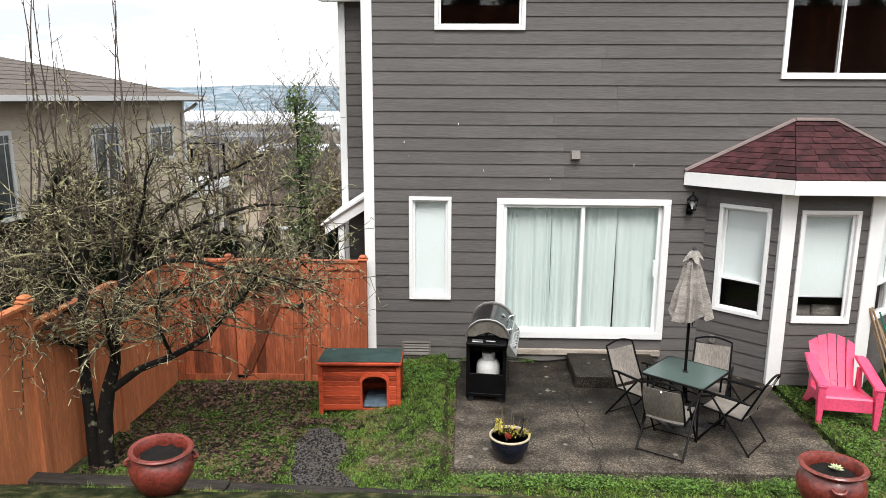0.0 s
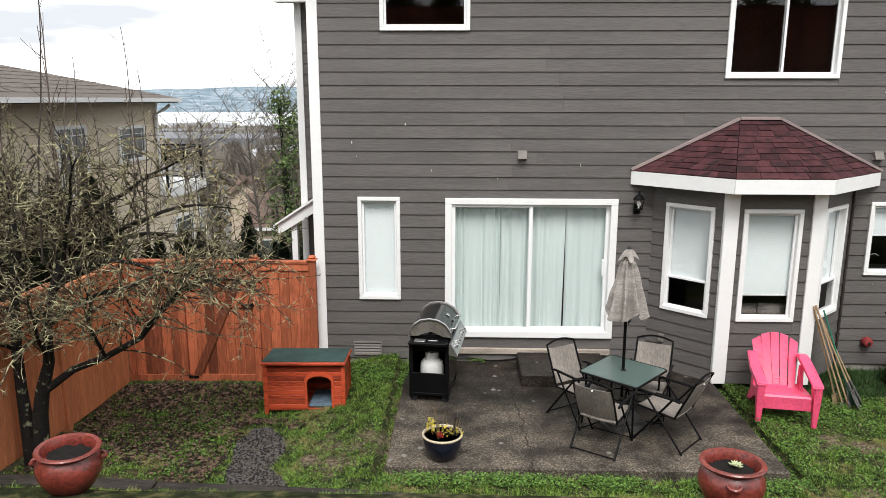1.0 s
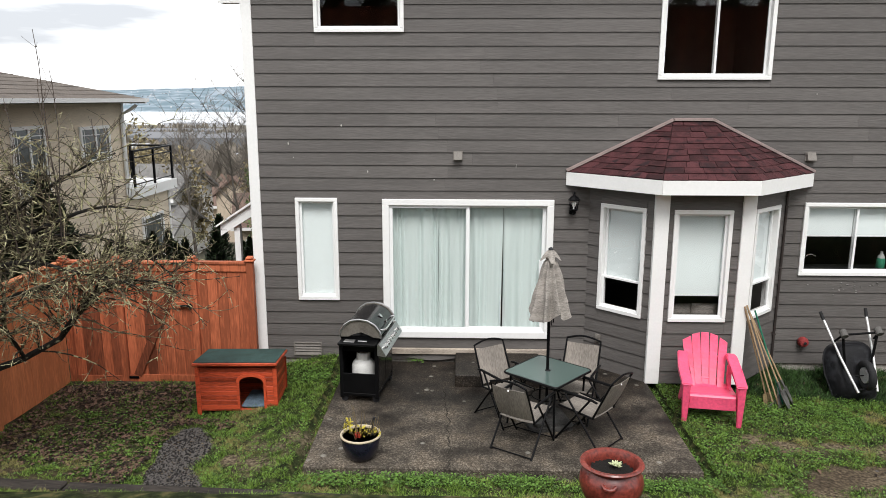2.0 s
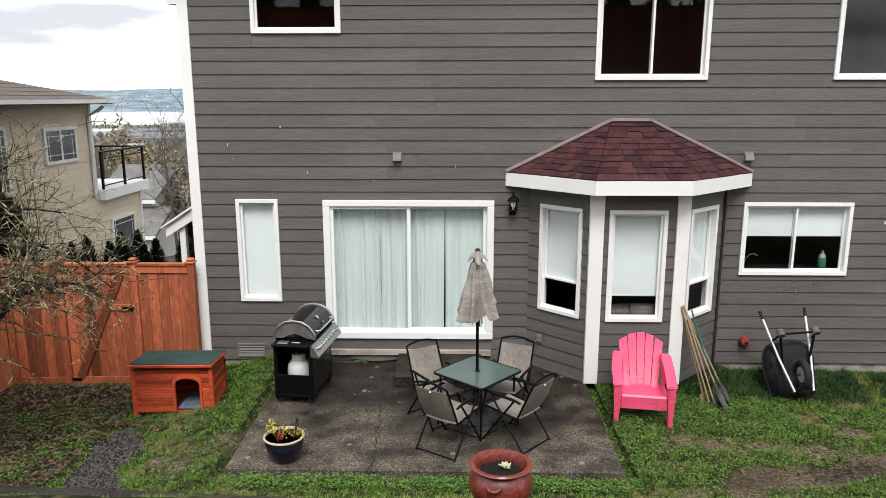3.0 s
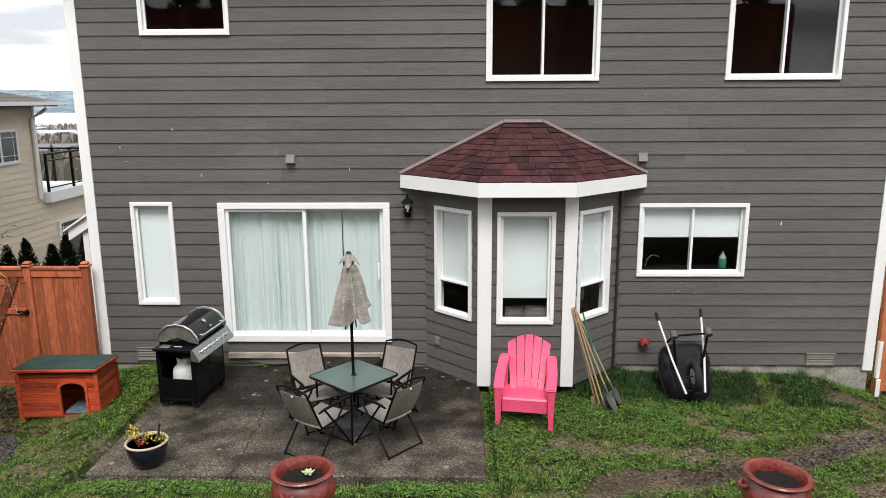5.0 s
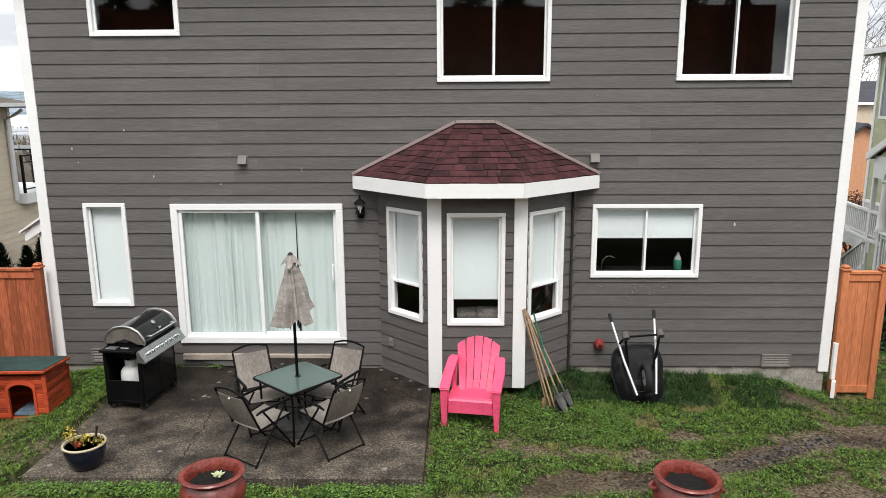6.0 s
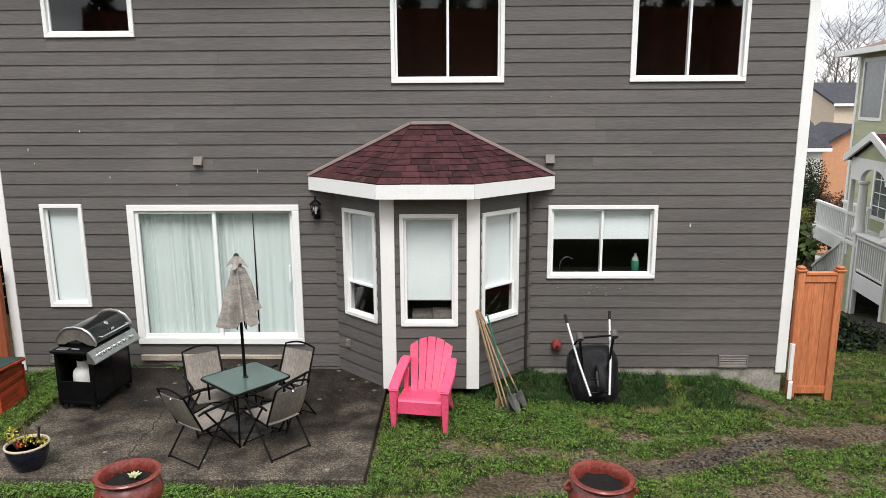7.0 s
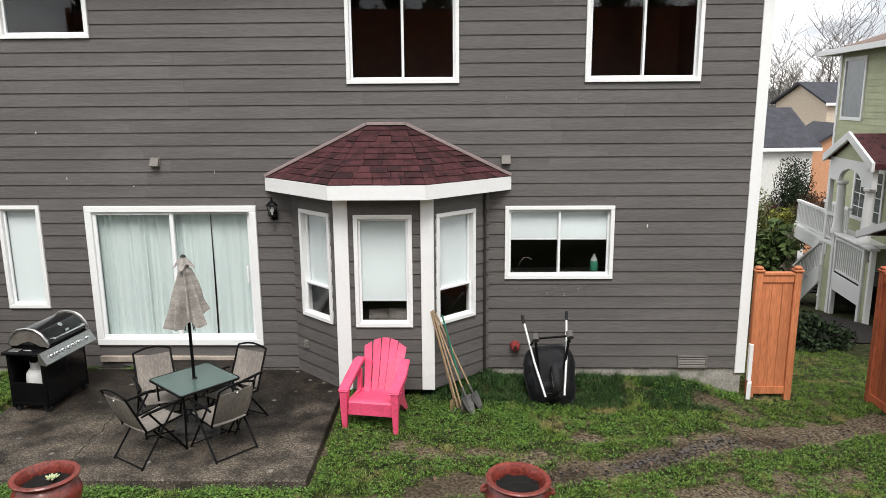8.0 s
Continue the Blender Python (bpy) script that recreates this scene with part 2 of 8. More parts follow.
def smooth01(a, b, v):
    t = min(1.0, max(0.0, (v - a) / (b - a)))
    return t * t * (3 - 2 * t)


# ---- ground ----
SLOPE_Y = [-60, -17, -16, -11, -8, -5.6, -5.15, -4.7, -4.06, -3.96, -3.4, 0.2, 12, 60, 300, 1400, 1560, 2950, 3050, 3600, 4300, 4900]
SLOPE_Z = [5.5, 4.5, 4.2, 2.35, 1.55, 0.95, 0.83, 0.46, 0.14, 0.06, 0.0, 0.0, -2.0, -9.0, -30, -49, -54, -54, -49, -10, 72, 60]


def ground_z(x, y):
    z = float(np.interp(y, SLOPE_Y, SLOPE_Z))
    near = smooth01(-4.1, -3.5, y)
    off = math.hypot(max(0.0, -0.55 - x, x - 3.77), max(0.0, -3.22 - y))
    z += -(0.035 + 0.07 * smooth01(0.05, 0.9, off)) * near
    z += -0.19 * smooth01(-0.7, -2.6, x) * smooth01(-3.9, -2.2, y)
    z += (-0.16 * smooth01(4.2, 7.2, x) - 0.18 * smooth01(8.2, 10.4, x)) * smooth01(-5.0, -2.6, y)
    if 4.8 < x < 9.4:
        z += 0.15 * smooth01(-0.75, -0.15, y) * smooth01(4.8, 5.6, x) * smooth01(9.5, 8.4, x) * smooth01(1.5, 0.3, y)
    if -1.9 < x < -0.5:
        z += 0.10 * smooth01(-0.7, -0.15, y)
    if y > 60:
        z += 6 * noise.noise((x * 0.006, y * 0.006, 0)) * smooth01(60, 250, y) * (1 - smooth01(1300, 1540, y) * (1 - smooth01(3000, 3300, y)))
    if y > 3000:
        z += 26 * noise.noise((x * 0.0009, y * 0.0009, 3.3)) * smooth01(3000, 3800, y)
    if -6 < x < 13 and -7 < y < 3:
        z += 0.028 * noise.noise((x * 1.3, y * 1.3, 0.4)) + 0.012 * noise.noise((x * 5, y * 5, 1.4))
        if -0.7 < x < 3.9 and -3.35 < y < 0.3:
            z -= 0.1
    return z


def in_gravel(x, y):
    t = (y + 1.85) / (-3.85 + 1.85)
    if not -0.02 <= t <= 1:
        return False
    c = -2.30 + 0.44 * t + 0.05 * math.sin(y * 5)
    return abs(x - c) < (0.29 + 0.05 * math.sin(y * 7 + x * 3)) * min(1, 0.45 + 4 * max(0, t + 0.02))


def track_line(x):
    """The worn track's y at x."""
    return 0.372 * x - 5.10 + 0.16 * noise.noise((x * 1.3, 0.5, 0))


# worn places in the lawn: x, y, half length, half width, turn in degrees, how bare
WORN = [(6.1, -2.28, 1.3, 0.22, 6, 0.55), (9.9, -1.25, 1.5, 0.30, 16, 1.0), (8.3, -2.95, 0.9, 0.42, 10, 0.75), (9.6, -2.5, 0.8, 0.3, 20, 0.7), (7.0, -1.75, 0.35, 0.14, 0, 1.0),
        (-1.1, -2.7, 0.5, 0.75, 0, 0.38), (5.0, -3.4, 0.8, 0.25, 12, 0.6), (9.2, -0.55, 0.5, 0.22, 0, 0.7), (-1.5, -1.75, 0.4, 0.3, 0, 0.5), (4.5, -2.4, 0.35, 0.2, 30, 0.6)]


def grass_amount(x, y):
    """How thick the grass stands, about 0 to 1.6."""
    if -0.56 < x < 3.78 and y > -3.23 or in_gravel(x, y) or (y > -0.02 and -1.95 < x < 9.62):
        return 0.0
    rough = noise.noise((x * 3.1, y * 3.1, 4))
    g = 0.92 + 0.55 * noise.noise((x * 0.9, y * 0.9, 2)) + 0.55 * rough + 0.35 * noise.noise((x * 8, y * 8, 6))
    if x < -2.2 and y > -3.75:
        g -= 0.36 * smooth01(-2.2, -3.1, x)
    if x > 4.6:
        d = abs(y - track_line(x)) + 0.10 * noise.noise((x * 4, y * 4, 3))
        g -= 1.7 * smooth01(0.30, 0.06, d) * smooth01(4.6, 5.6, x)
    for px, py, a, b, turn, amount in WORN:
        if abs(x - px) > 1.7 * a or abs(y - py) > 1.7 * a:
            continue
        c, sn = math.cos(radians(turn)), math.sin(radians(turn))
        u, v = (x - px) * c + (y - py) * sn, (y - py) * c - (x - px) * sn
        r = math.hypot(u / a, v / b) + 0.55 * noise.noise((x * 2.6, y * 2.6, 8)) + 0.2 * rough
        g -= 0.95 * amount * smooth01(1.25, 0.45, r)
    if -1.9 < x < -0.5 and y > -1.2:
        g += 0.4
    if 4.9 < x < 8.6 and y > -1.2:
        g += 0.7
    return max(0.0, g)


def soil_damp(x, y):
    """1 where the bare soil is dark and damp, 0 where it is dry and tan."""
    d = smooth01(-1.6, -2.5, x) + smooth01(-0.9, -0.2, y) * 0.7
    if x > 4.6:
        d += 0.8 * smooth01(0.3, 0.1, abs(y - track_line(x))) * smooth01(0.05, 0.3, noise.noise((x * 1.1, 3.3, 1)))
    for px, py in ((6.45, -2.68), (9.35, -1.62)):
        d += 1.6 * smooth01(0.38, 0.12, math.hypot((x - px) * 0.6, (y - py) * 1.6))
    return min(1.0, max(0.0, d + 0.3 * noise.noise((x * 2, y * 2, 12))))


def spread(lo, hi, step, far_lo, far_hi):
    mid = list(np.arange(lo, hi, step))
    up, d, v = [], step * 1.5, hi
    while v < far_hi:
        up.append(v)
        v += d
        d *= 1.13
    down, d, v = [], step * 1.5, lo - step
    while v > far_lo:
        down.append(v)
        v -= d
        d *= 1.13
    return [far_lo] + down[::-1] + mid + up + [far_hi]


def ground_material():
    m = bpy.data.materials.new("yard_ground")
    m.use_nodes = True
    nt = m.node_tree
    n, l = nt.nodes, nt.links
    b = n["Principled BSDF"]
    b.inputs["Roughness"].default_value = 0.9
    b.inputs["Specular IOR Level"].default_value = 0.12
    tc = n.new("ShaderNodeTexCoord")

    def tex(scale, detail=6.0):
        t = n.new("ShaderNodeTexNoise")
        t.inputs["Scale"].default_value, t.inputs["Detail"].default_value = scale, detail
        l.new(tc.outputs["Object"], t.inputs["Vector"])
        return t.outputs["Fac"]

    def ramp(src, *stops):
        r = n.new("ShaderNodeValToRGB")
        while len(r.color_ramp.elements) < len(stops):
            r.color_ramp.elements.new(0.5)
        for e, (p, c) in zip(r.color_ramp.elements, stops):
            e.position, e.color = p, (*c, 1)
        l.new(src, r.inputs["Fac"])
        return r.outputs["Color"]

    def mix(f, a, c):
        x = n.new("ShaderNodeMix")
        x.data_type = "RGBA"
        l.new(f, x.inputs["Factor"])
        l.new(a, x.inputs["A"])
        l.new(c, x.inputs["B"])
        return x.outputs["Result"]

    # turf under the blades, its colour darkened for shade in the gaps
    grass = ramp(tex(9), (0.35, (0.010, 0.014, 0.005)), (0.52, (0.028, 0.036, 0.012)), (0.68, (0.09, 0.08, 0.034)))
    tan = ramp(tex(32, 10), (0.36, (0.028, 0.021, 0.014)), (0.5, (0.098, 0.076, 0.050)), (0.66, (0.21, 0.17, 0.118)))
    dark = ramp(tex(26), (0.3, (0.014, 0.011, 0.007)), (0.55, (0.062, 0.046, 0.031)), (0.75, (0.17, 0.13, 0.09)))
    cover = n.new("ShaderNodeAttribute")
    cover.attribute_name = "cover"
    cs = n.new("ShaderNodeSeparateColor")
    l.new(cover.outputs["Color"], cs.inputs["Color"])
    soil = mix(cs.outputs["Green"], tan, dark)
    wood = ramp(tex(0.03, 9), (0.35, (0.08, 0.075, 0.06)), (0.6, (0.15, 0.135, 0.11)), (0.75, (0.22, 0.21, 0.19)))
    # far hills in pale blue-grey: the haze of distance is in the colour
    hazed_hill = ramp(tex(0.012, 10), (0.42, (0.12, 0.17, 0.20)), (0.56, (0.20, 0.25, 0.29)), (0.66, (0.27, 0.30, 0.33)))
    geo = n.new("ShaderNodeSeparateXYZ")
    l.new(tc.outputs["Object"], geo.inputs[0])

    def band(v, lo, hi):
        r = n.new("ShaderNodeMapRange")
        r.interpolation_type = "SMOOTHSTEP"
        r.inputs["From Min"].default_value, r.inputs["From Max"].default_value = lo, hi
        l.new(v, r.inputs["Value"])
        return r.outputs["Result"]

    Y = geo.outputs["Y"]
    near = mix(ramp(cs.outputs["Red"], (0.25, (0, 0, 0)), (0.7, (1, 1, 1))), grass, soil)
    far1 = mix(band(Y, 9, 40), near, wood)
    far2 = mix(band(Y, 2600, 3000), far1, hazed_hill)
    l.new(far2, b.inputs["Base Color"])
    bp = n.new("ShaderNodeBump")
    bp.inputs["Strength"].default_value, bp.inputs["Distance"].default_value = 0.7, 0.03
    l.new(tex(45, 5), bp.inputs["Height"])
    l.new(bp.outputs["Normal"], b.inputs["Normal"])
    return m


gx = spread(-5.4, 12.6, 0.09, -4800, 4800)
gy = spread(-6.2, 1.2, 0.08, -60, 4900)
verts = [(x, y, ground_z(x, y)) for y in gy for x in gx]
nx = len(gx)
faces = [(j * nx + i, j * nx + i + 1, (j + 1) * nx + i + 1, (j + 1) * nx + i) for j in range(len(gy) - 1) for i in range(nx - 1)]
gm = bpy.data.meshes.new("ground")
gm.from_pydata(verts, [], faces)
cover = gm.color_attributes.new("cover", "FLOAT_COLOR", "POINT")
for k, (x, y, _) in enumerate(verts):
    yard = -14 < x < 20 and -20 < y < 6
    cover.data[k].color = (1 - min(1.0, grass_amount(x, y)), soil_damp(x, y), 0, 1) if yard else (0, 0, 0, 1)
gm.materials.append(ground_material())
gm.shade_smooth()
ground = tagged(new("ground", gm), "patchy winter lawn with bare soil, falling away to a valley", "ground", kind="structure")

WATER = mat("lake_water", (0.55, 0.58, 0.6), 0.25, vary=0.05, scale=0.01, fine=0.1, bump=0.02)
bm = bmesh.new()
box(bm, -4500, 4500, 1480, 3040, -50.4, -50)
tagged(part("water", bm, WATER), "pale still lake in the valley", "water", kind="structure")

# ---- patio ----
bm = bmesh.new()
soft_box(bm, -0.55, 3.77, -3.22, -0.03, -0.16, 0.0, 0.012)
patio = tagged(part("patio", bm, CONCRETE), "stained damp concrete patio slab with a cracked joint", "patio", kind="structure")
CRACK = mat("crack_dirt", (0.018, 0.016, 0.012), 0.95)
bm = bmesh.new()
rng = random.Random(5)
prev = None
x = 1.02
for i in range(58):
    y = -3.2 + i * 0.037
    x += rng.uniform(-0.022, 0.022) + 0.0016 * (1 if i > 20 else -0.5)
    w = rng.uniform(0.003, 0.008)
    cur = (bm.verts.new((x - w, y, 0.0045)), bm.verts.new((x + w, y, 0.0045)))
    if prev:
        bm.faces.new((prev[0], prev[1], cur[1], cur[0]))
    prev = cur
part("crack", bm, CRACK, patio)

# ---- house shell ----
COURSE = 0.1835
BASE = 0.033
DOOR = (0.0, 2.49, 0.38, 2.478)
OPEN = {"door": DOOR, "small": (-1.272, -0.655, 0.953, 2.49), "upper_small": (-0.909, 0.34, 4.80, 5.75),
        "upper_mid": (3.858, 5.41, 4.163, 5.75), "upper_right": (7.127, 8.70, 4.163, 5.75), "kitchen": (6.06, 7.614, 1.39, 2.459)}
BAY_L0, BAY_L1, BAY_R1, BAY_R0, BAY_Y = 3.005, 3.79, 5.02, 5.824, -0.76
HX0, HX1, HTOP, HDEEP = -1.90, 9.60, 6.1, 9.0


def pierced(bm, x0, x1, z0, z1, y0, y1, holes):
    """A wall slab from x0 to x1 with rectangular holes through it."""
    xs = sorted({x0, x1, *[h[0] for h in holes], *[h[1] for h in holes]})
    zs = sorted({z0, z1, *[h[2] for h in holes], *[h[3] for h in holes]})
    cell = {}
    for i in range(len(xs) - 1):
        for j in range(len(zs) - 1):
            cx, cz = (xs[i] + xs[i + 1]) / 2, (zs[j] + zs[j + 1]) / 2
            cell[i, j] = not any(h[0] < cx < h[1] and h[2] < cz < h[3] for h in holes)
    for (i, j), full in cell.items():
        if full:
            a, b, c, d = xs[i], xs[i + 1], zs[j], zs[j + 1]
            for y in (y0, y1):
                bm.faces.new([bm.verts.new(p) for p in ((a, y, c), (b, y, c), (b, y, d), (a, y, d))])
            for di, dj, q in ((-1, 0, ((a, c), (a, d))), (1, 0, ((b, c), (b, d))), (0, -1, ((a, c), (b, c))), (0, 1, ((a, d), (b, d)))):
                if not cell.get((i + di, j + dj), False):
                    (u0, w0), (u1, w1) = q
                    bm.faces.new([bm.verts.new(p) for p in ((u0, y0, w0), (u1, y0, w1), (u1, y1, w1), (u0, y1, w0))])
    bmesh.ops.remove_doubles(bm, verts=bm.verts, dist=1e-5)


INSET = 0.03
bm = bmesh.new()
bay_hole = (BAY_L0 + 0.08, BAY_R0 - 0.08, 0.3, 2.62)
pierced(bm, HX0, HX1, BASE, HTOP, 0.0, 0.15, [(a + INSET, b - INSET, c + INSET, d - INSET) for a, b, c, d in OPEN.values()] + [bay_hole])
wall_back = tagged(part("wall_back", bm, SHEATH), "house wall clad in dark grey-brown lap siding", "wall", kind="structure")


def lap_board(length, rise=COURSE):
    me = bpy.data.meshes.new("board")
    pr = [(-0.021, 0.0), (-0.006, rise), (0.004, rise), (0.004, 0.0)]
    vs = [(x, y, z) for x in (0, length) for y, z in pr]
    fs = [(0, 1, 2, 3), (7, 6, 5, 4)] + [(i, 4 + i, 4 + (i + 1) % 4, (i + 1) % 4) for i in range(4)]
    me.from_pydata(vs, [], fs)
    me.materials.append(SIDING)
    return me


def clad(parent, frame_m, length, z0, z1, holes, lift=0.0):
    """Lap boards along a wall whose own frame is frame_m: x along it, y into it."""
    rng = random.Random(int(length * 100))
    k = 0
    while z0 + k * COURSE < z1:
        za = z0 + k * COURSE
        zb = min(za + COURSE, z1)
        near = [h for h in holes if h[2] < zb and h[3] > za]
        xs = sorted({0.0, length, *[min(length, max(0.0, v)) for h in near for v in h[:2]]})
        runs = []
        for a, b in zip(xs, xs[1:]):
            lo, hi = za, zb
            for h in near:
                if h[0] < (a + b) / 2 < h[1]:
                    if h[2] <= lo and h[3] >= hi:
                        hi = lo
                    elif h[2] > lo:
                        hi = min(hi, h[2])
                    else:
                        lo = max(lo, h[3])
            if hi - lo < 0.012:
                continue
            if runs and runs[-1][1] == a and runs[-1][2:] == (lo, hi):
                runs[-1] = (runs[-1][0], b, lo, hi)
            else:
                runs.append((a, b, lo, hi))
        for a, b, lo, hi in runs:
            while b - a > 0.02:
                e = b
                if b - a > 3.7:
                    e = a + rng.uniform(2.4, 3.6)
                ob = new("siding_board", lap_board(e - a - 0.0015, hi - lo))
                ob.parent = parent
                ob.matrix_basis = frame_m @ pose(a, -lift, lo)
                a = e
        k += 1


def sheet(name, r, y, parent, material=None):
    """A pane of glass facing -y."""
    me = bpy.data.meshes.new(name)
    me.from_pydata([(r[0], y, r[2]), (r[1], y, r[2]), (r[1], y, r[3]), (r[0], y, r[3])], [], [(0, 1, 2, 3)])
    me.materials.append(material or GLASS)
    ob = new(name, me)
    ob.parent = parent
    ob.visible_shadow = False
    return ob


def window(name, m, w, h, z, style, label):
    """A white window in an opening: frame, meeting rail or mullion, panes. x along the wall, y into it."""
    ob = thing(name, m @ pose(0, 0, z), label, "window", kind="structure")
    t = 0.055
    bm = bmesh.new()
    for a, b, c, d in ((0, w, 0, t), (0, w, h - t, h), (0, t, t, h - t), (w - t, w, t, h - t)):
        soft_box(bm, a, b, -0.045, 0.10, c, d, 0.005)
    part("window_frame", bm, WHITE, ob)
    it = 0.032
    sashes = []
    if style == "slider":
        sashes = [(t, w / 2 + 0.02, t, h - t, 0.012), (w / 2 - 0.02, w - t, t, h - t, 0.048)]
    elif style == "hung":
        cut = h * 0.315
        sashes = [(t, w - t, t, cut + 0.02, 0.012), (t, w - t, cut - 0.02, h - t, 0.048)]
    else:
        sashes = [(t, w - t, t, h - t, 0.02)]
    for a, b, c, d, y in sashes:
        bm = bmesh.new()
        for p in ((a, b, c, c + it), (a, b, d - it, d), (a, a + it, c + it, d - it), (b - it, b, c + it, d - it)):
            soft_box(bm, p[0], p[1], y - 0.014, y + 0.02, p[2], p[3], 0.004)
        s = part("sash", bm, VINYL, ob)
        sheet("pane", (a + it - 0.004, b - it + 0.004, c + it - 0.004, d - it + 0.004), y, s)
    return ob


EYE4 = Matrix.Identity(4)
WIN_LABEL = {"small": "narrow white-framed window with a frosted blind", "upper_small": "white-framed upper window, dark inside",
             "upper_mid": "white-framed upper sliding window reflecting a brown fence", "upper_right": "white-framed upper sliding window, dark inside",
             "kitchen": "white-framed kitchen sliding window with blinds half down"}
for k, (key, style) in enumerate((("small", "fixed"), ("upper_small", "fixed"), ("upper_mid", "slider"), ("upper_right", "slider"), ("kitchen", "slider"))):
    a, b, c, d = OPEN[key]
    window("window_%d" % (k + 1), pose(a, 0, 0), b - a, d - c, c, style, WIN_LABEL[key])

# sliding patio door
a, b, c, d = DOOR
door = thing("door_1", pose(a, 0, c), "white vinyl sliding patio door with pale curtains drawn behind", "door", kind="structure")
bm = bmesh.new()
W, H = b - a, d - c
for p in ((0, W, 0, 0.10), (0, W, H - 0.09, H), (0, 0.10, 0.10, H - 0.09), (W - 0.10, W, 0.10, H - 0.09)):
    soft_box(bm, p[0], p[1], -0.05, 0.12, p[2], p[3], 0.006)
part("door_frame", bm, WHITE, door)
for a2, b2, y in ((0.10, W / 2 + 0.03, 0.005), (W / 2 - 0.03, W - 0.10, 0.05)):
    bm = bmesh.new()
    for p in ((a2, b2, 0.10, 0.155), (a2, b2, H - 0.135, H - 0.09), (a2, a2 + 0.05, 0.155, H - 0.135), (b2 - 0.055, b2, 0.155, H - 0.135)):
        soft_box(bm, p[0], p[1], y - 0.018, y + 0.02, p[2], p[3], 0.005)
    s = part("sliding_panel", bm, VINYL, door)
    sheet("pane", (a2 + 0.045, b2 - 0.05, 0.15, H - 0.13), y, s)
bm = bmesh.new()
soft_box(bm, W - 0.19, W - 0.165, -0.02, 0.03, 0.95, 1.2, 0.006)
part("door_handle", bm, VINYL, door)
bm = bmesh.new()
soft_box(bm, 0.02, W - 0.02, -0.075, -0.02, -0.255, -0.165, 0.008)
part("threshold_board", bm, mat("bare_sill_board", (0.35, 0.3, 0.25), 0.8, vary=0.4, stretch=(0.4, 2, 3)), door)


def curtain(name, x0, x1, z0, z1, y, folds, seed, material=CURTAIN):
    rng = random.Random(seed)
    bm = bmesh.new()
    n = int((x1 - x0) / 0.012)
    ph = [rng.uniform(0, 6.28) for _ in range(4)]
    cols = []
    for i in range(n + 1):
        u = i / n
        col = []
        for j in range(9):
            v = j / 8
            dy = 0.065 * noise.noise((u * folds * 1.7, v * 0.5, seed)) + 0.022 * math.sin(u * folds * 6.283 + ph[0] + 2.2 * math.sin(u * 7 + ph[1])) + 0.008 * noise.noise((u * folds * 6, v, seed + 3))
            dy *= 0.55 + 0.45 * (1 - v)
            zz = z0 + (z1 - z0) * v + (0.012 * math.sin(u * folds * 7 + ph[3]) if j == 0 else 0)
            col.append(bm.verts.new((x0 + (x1 - x0) * u + 0.006 * math.sin(v * 3 + ph[3] + u * 20), y + dy, zz)))
        cols.append(col)
    for p, q in zip(cols, cols[1:]):
        for j in range(8):
            bm.faces.new((p[j], q[j], q[j + 1], p[j + 1]))
    return tagged(part(name, bm, material, smooth=True), "pale grey-green curtain hanging in soft folds", "curtain", group="door curtains")


curtain("curtain", 0.06, 0.82, 0.48, 2.42, 0.13, 8, 1)
curtain("curtain", 0.815, 1.28, 0.48, 2.42, 0.14, 4, 2)
curtain("curtain", 1.25, 1.762, 0.48, 2.42, 0.13, 3, 3)
curtain("curtain", 1.776, 2.44, 0.48, 2.42, 0.13, 3.5, 4)


def blind(m, w, z0, z1, label):
    bm = bmesh.new()
    soft_box(bm, 0, w, 0.0, 0.006, z0, z1, 0.001)
    ob = tagged(part("window_blind", bm, BLIND, at=m), label, "blind", group="pleated blinds")
    bm = bmesh.new()
    soft_box(bm, 0, w, -0.005, 0.02, z0 - 0.02, z0, 0.003)
    part("bottom_rail", bm, VINYL, ob)
    return ob


blind(pose(-1.20, 0.075, 0), 0.48, 1.03, 2.42, "white pleated blind closed behind a narrow window")
blind(pose(6.13, 0.075, 0), 0.69, 1.97, 2.39, "white pleated blind, half raised, in the kitchen window")
blind(pose(6.86, 0.075, 0), 0.69, 1.97, 2.39, "white pleated blind, half raised, in the kitchen window")

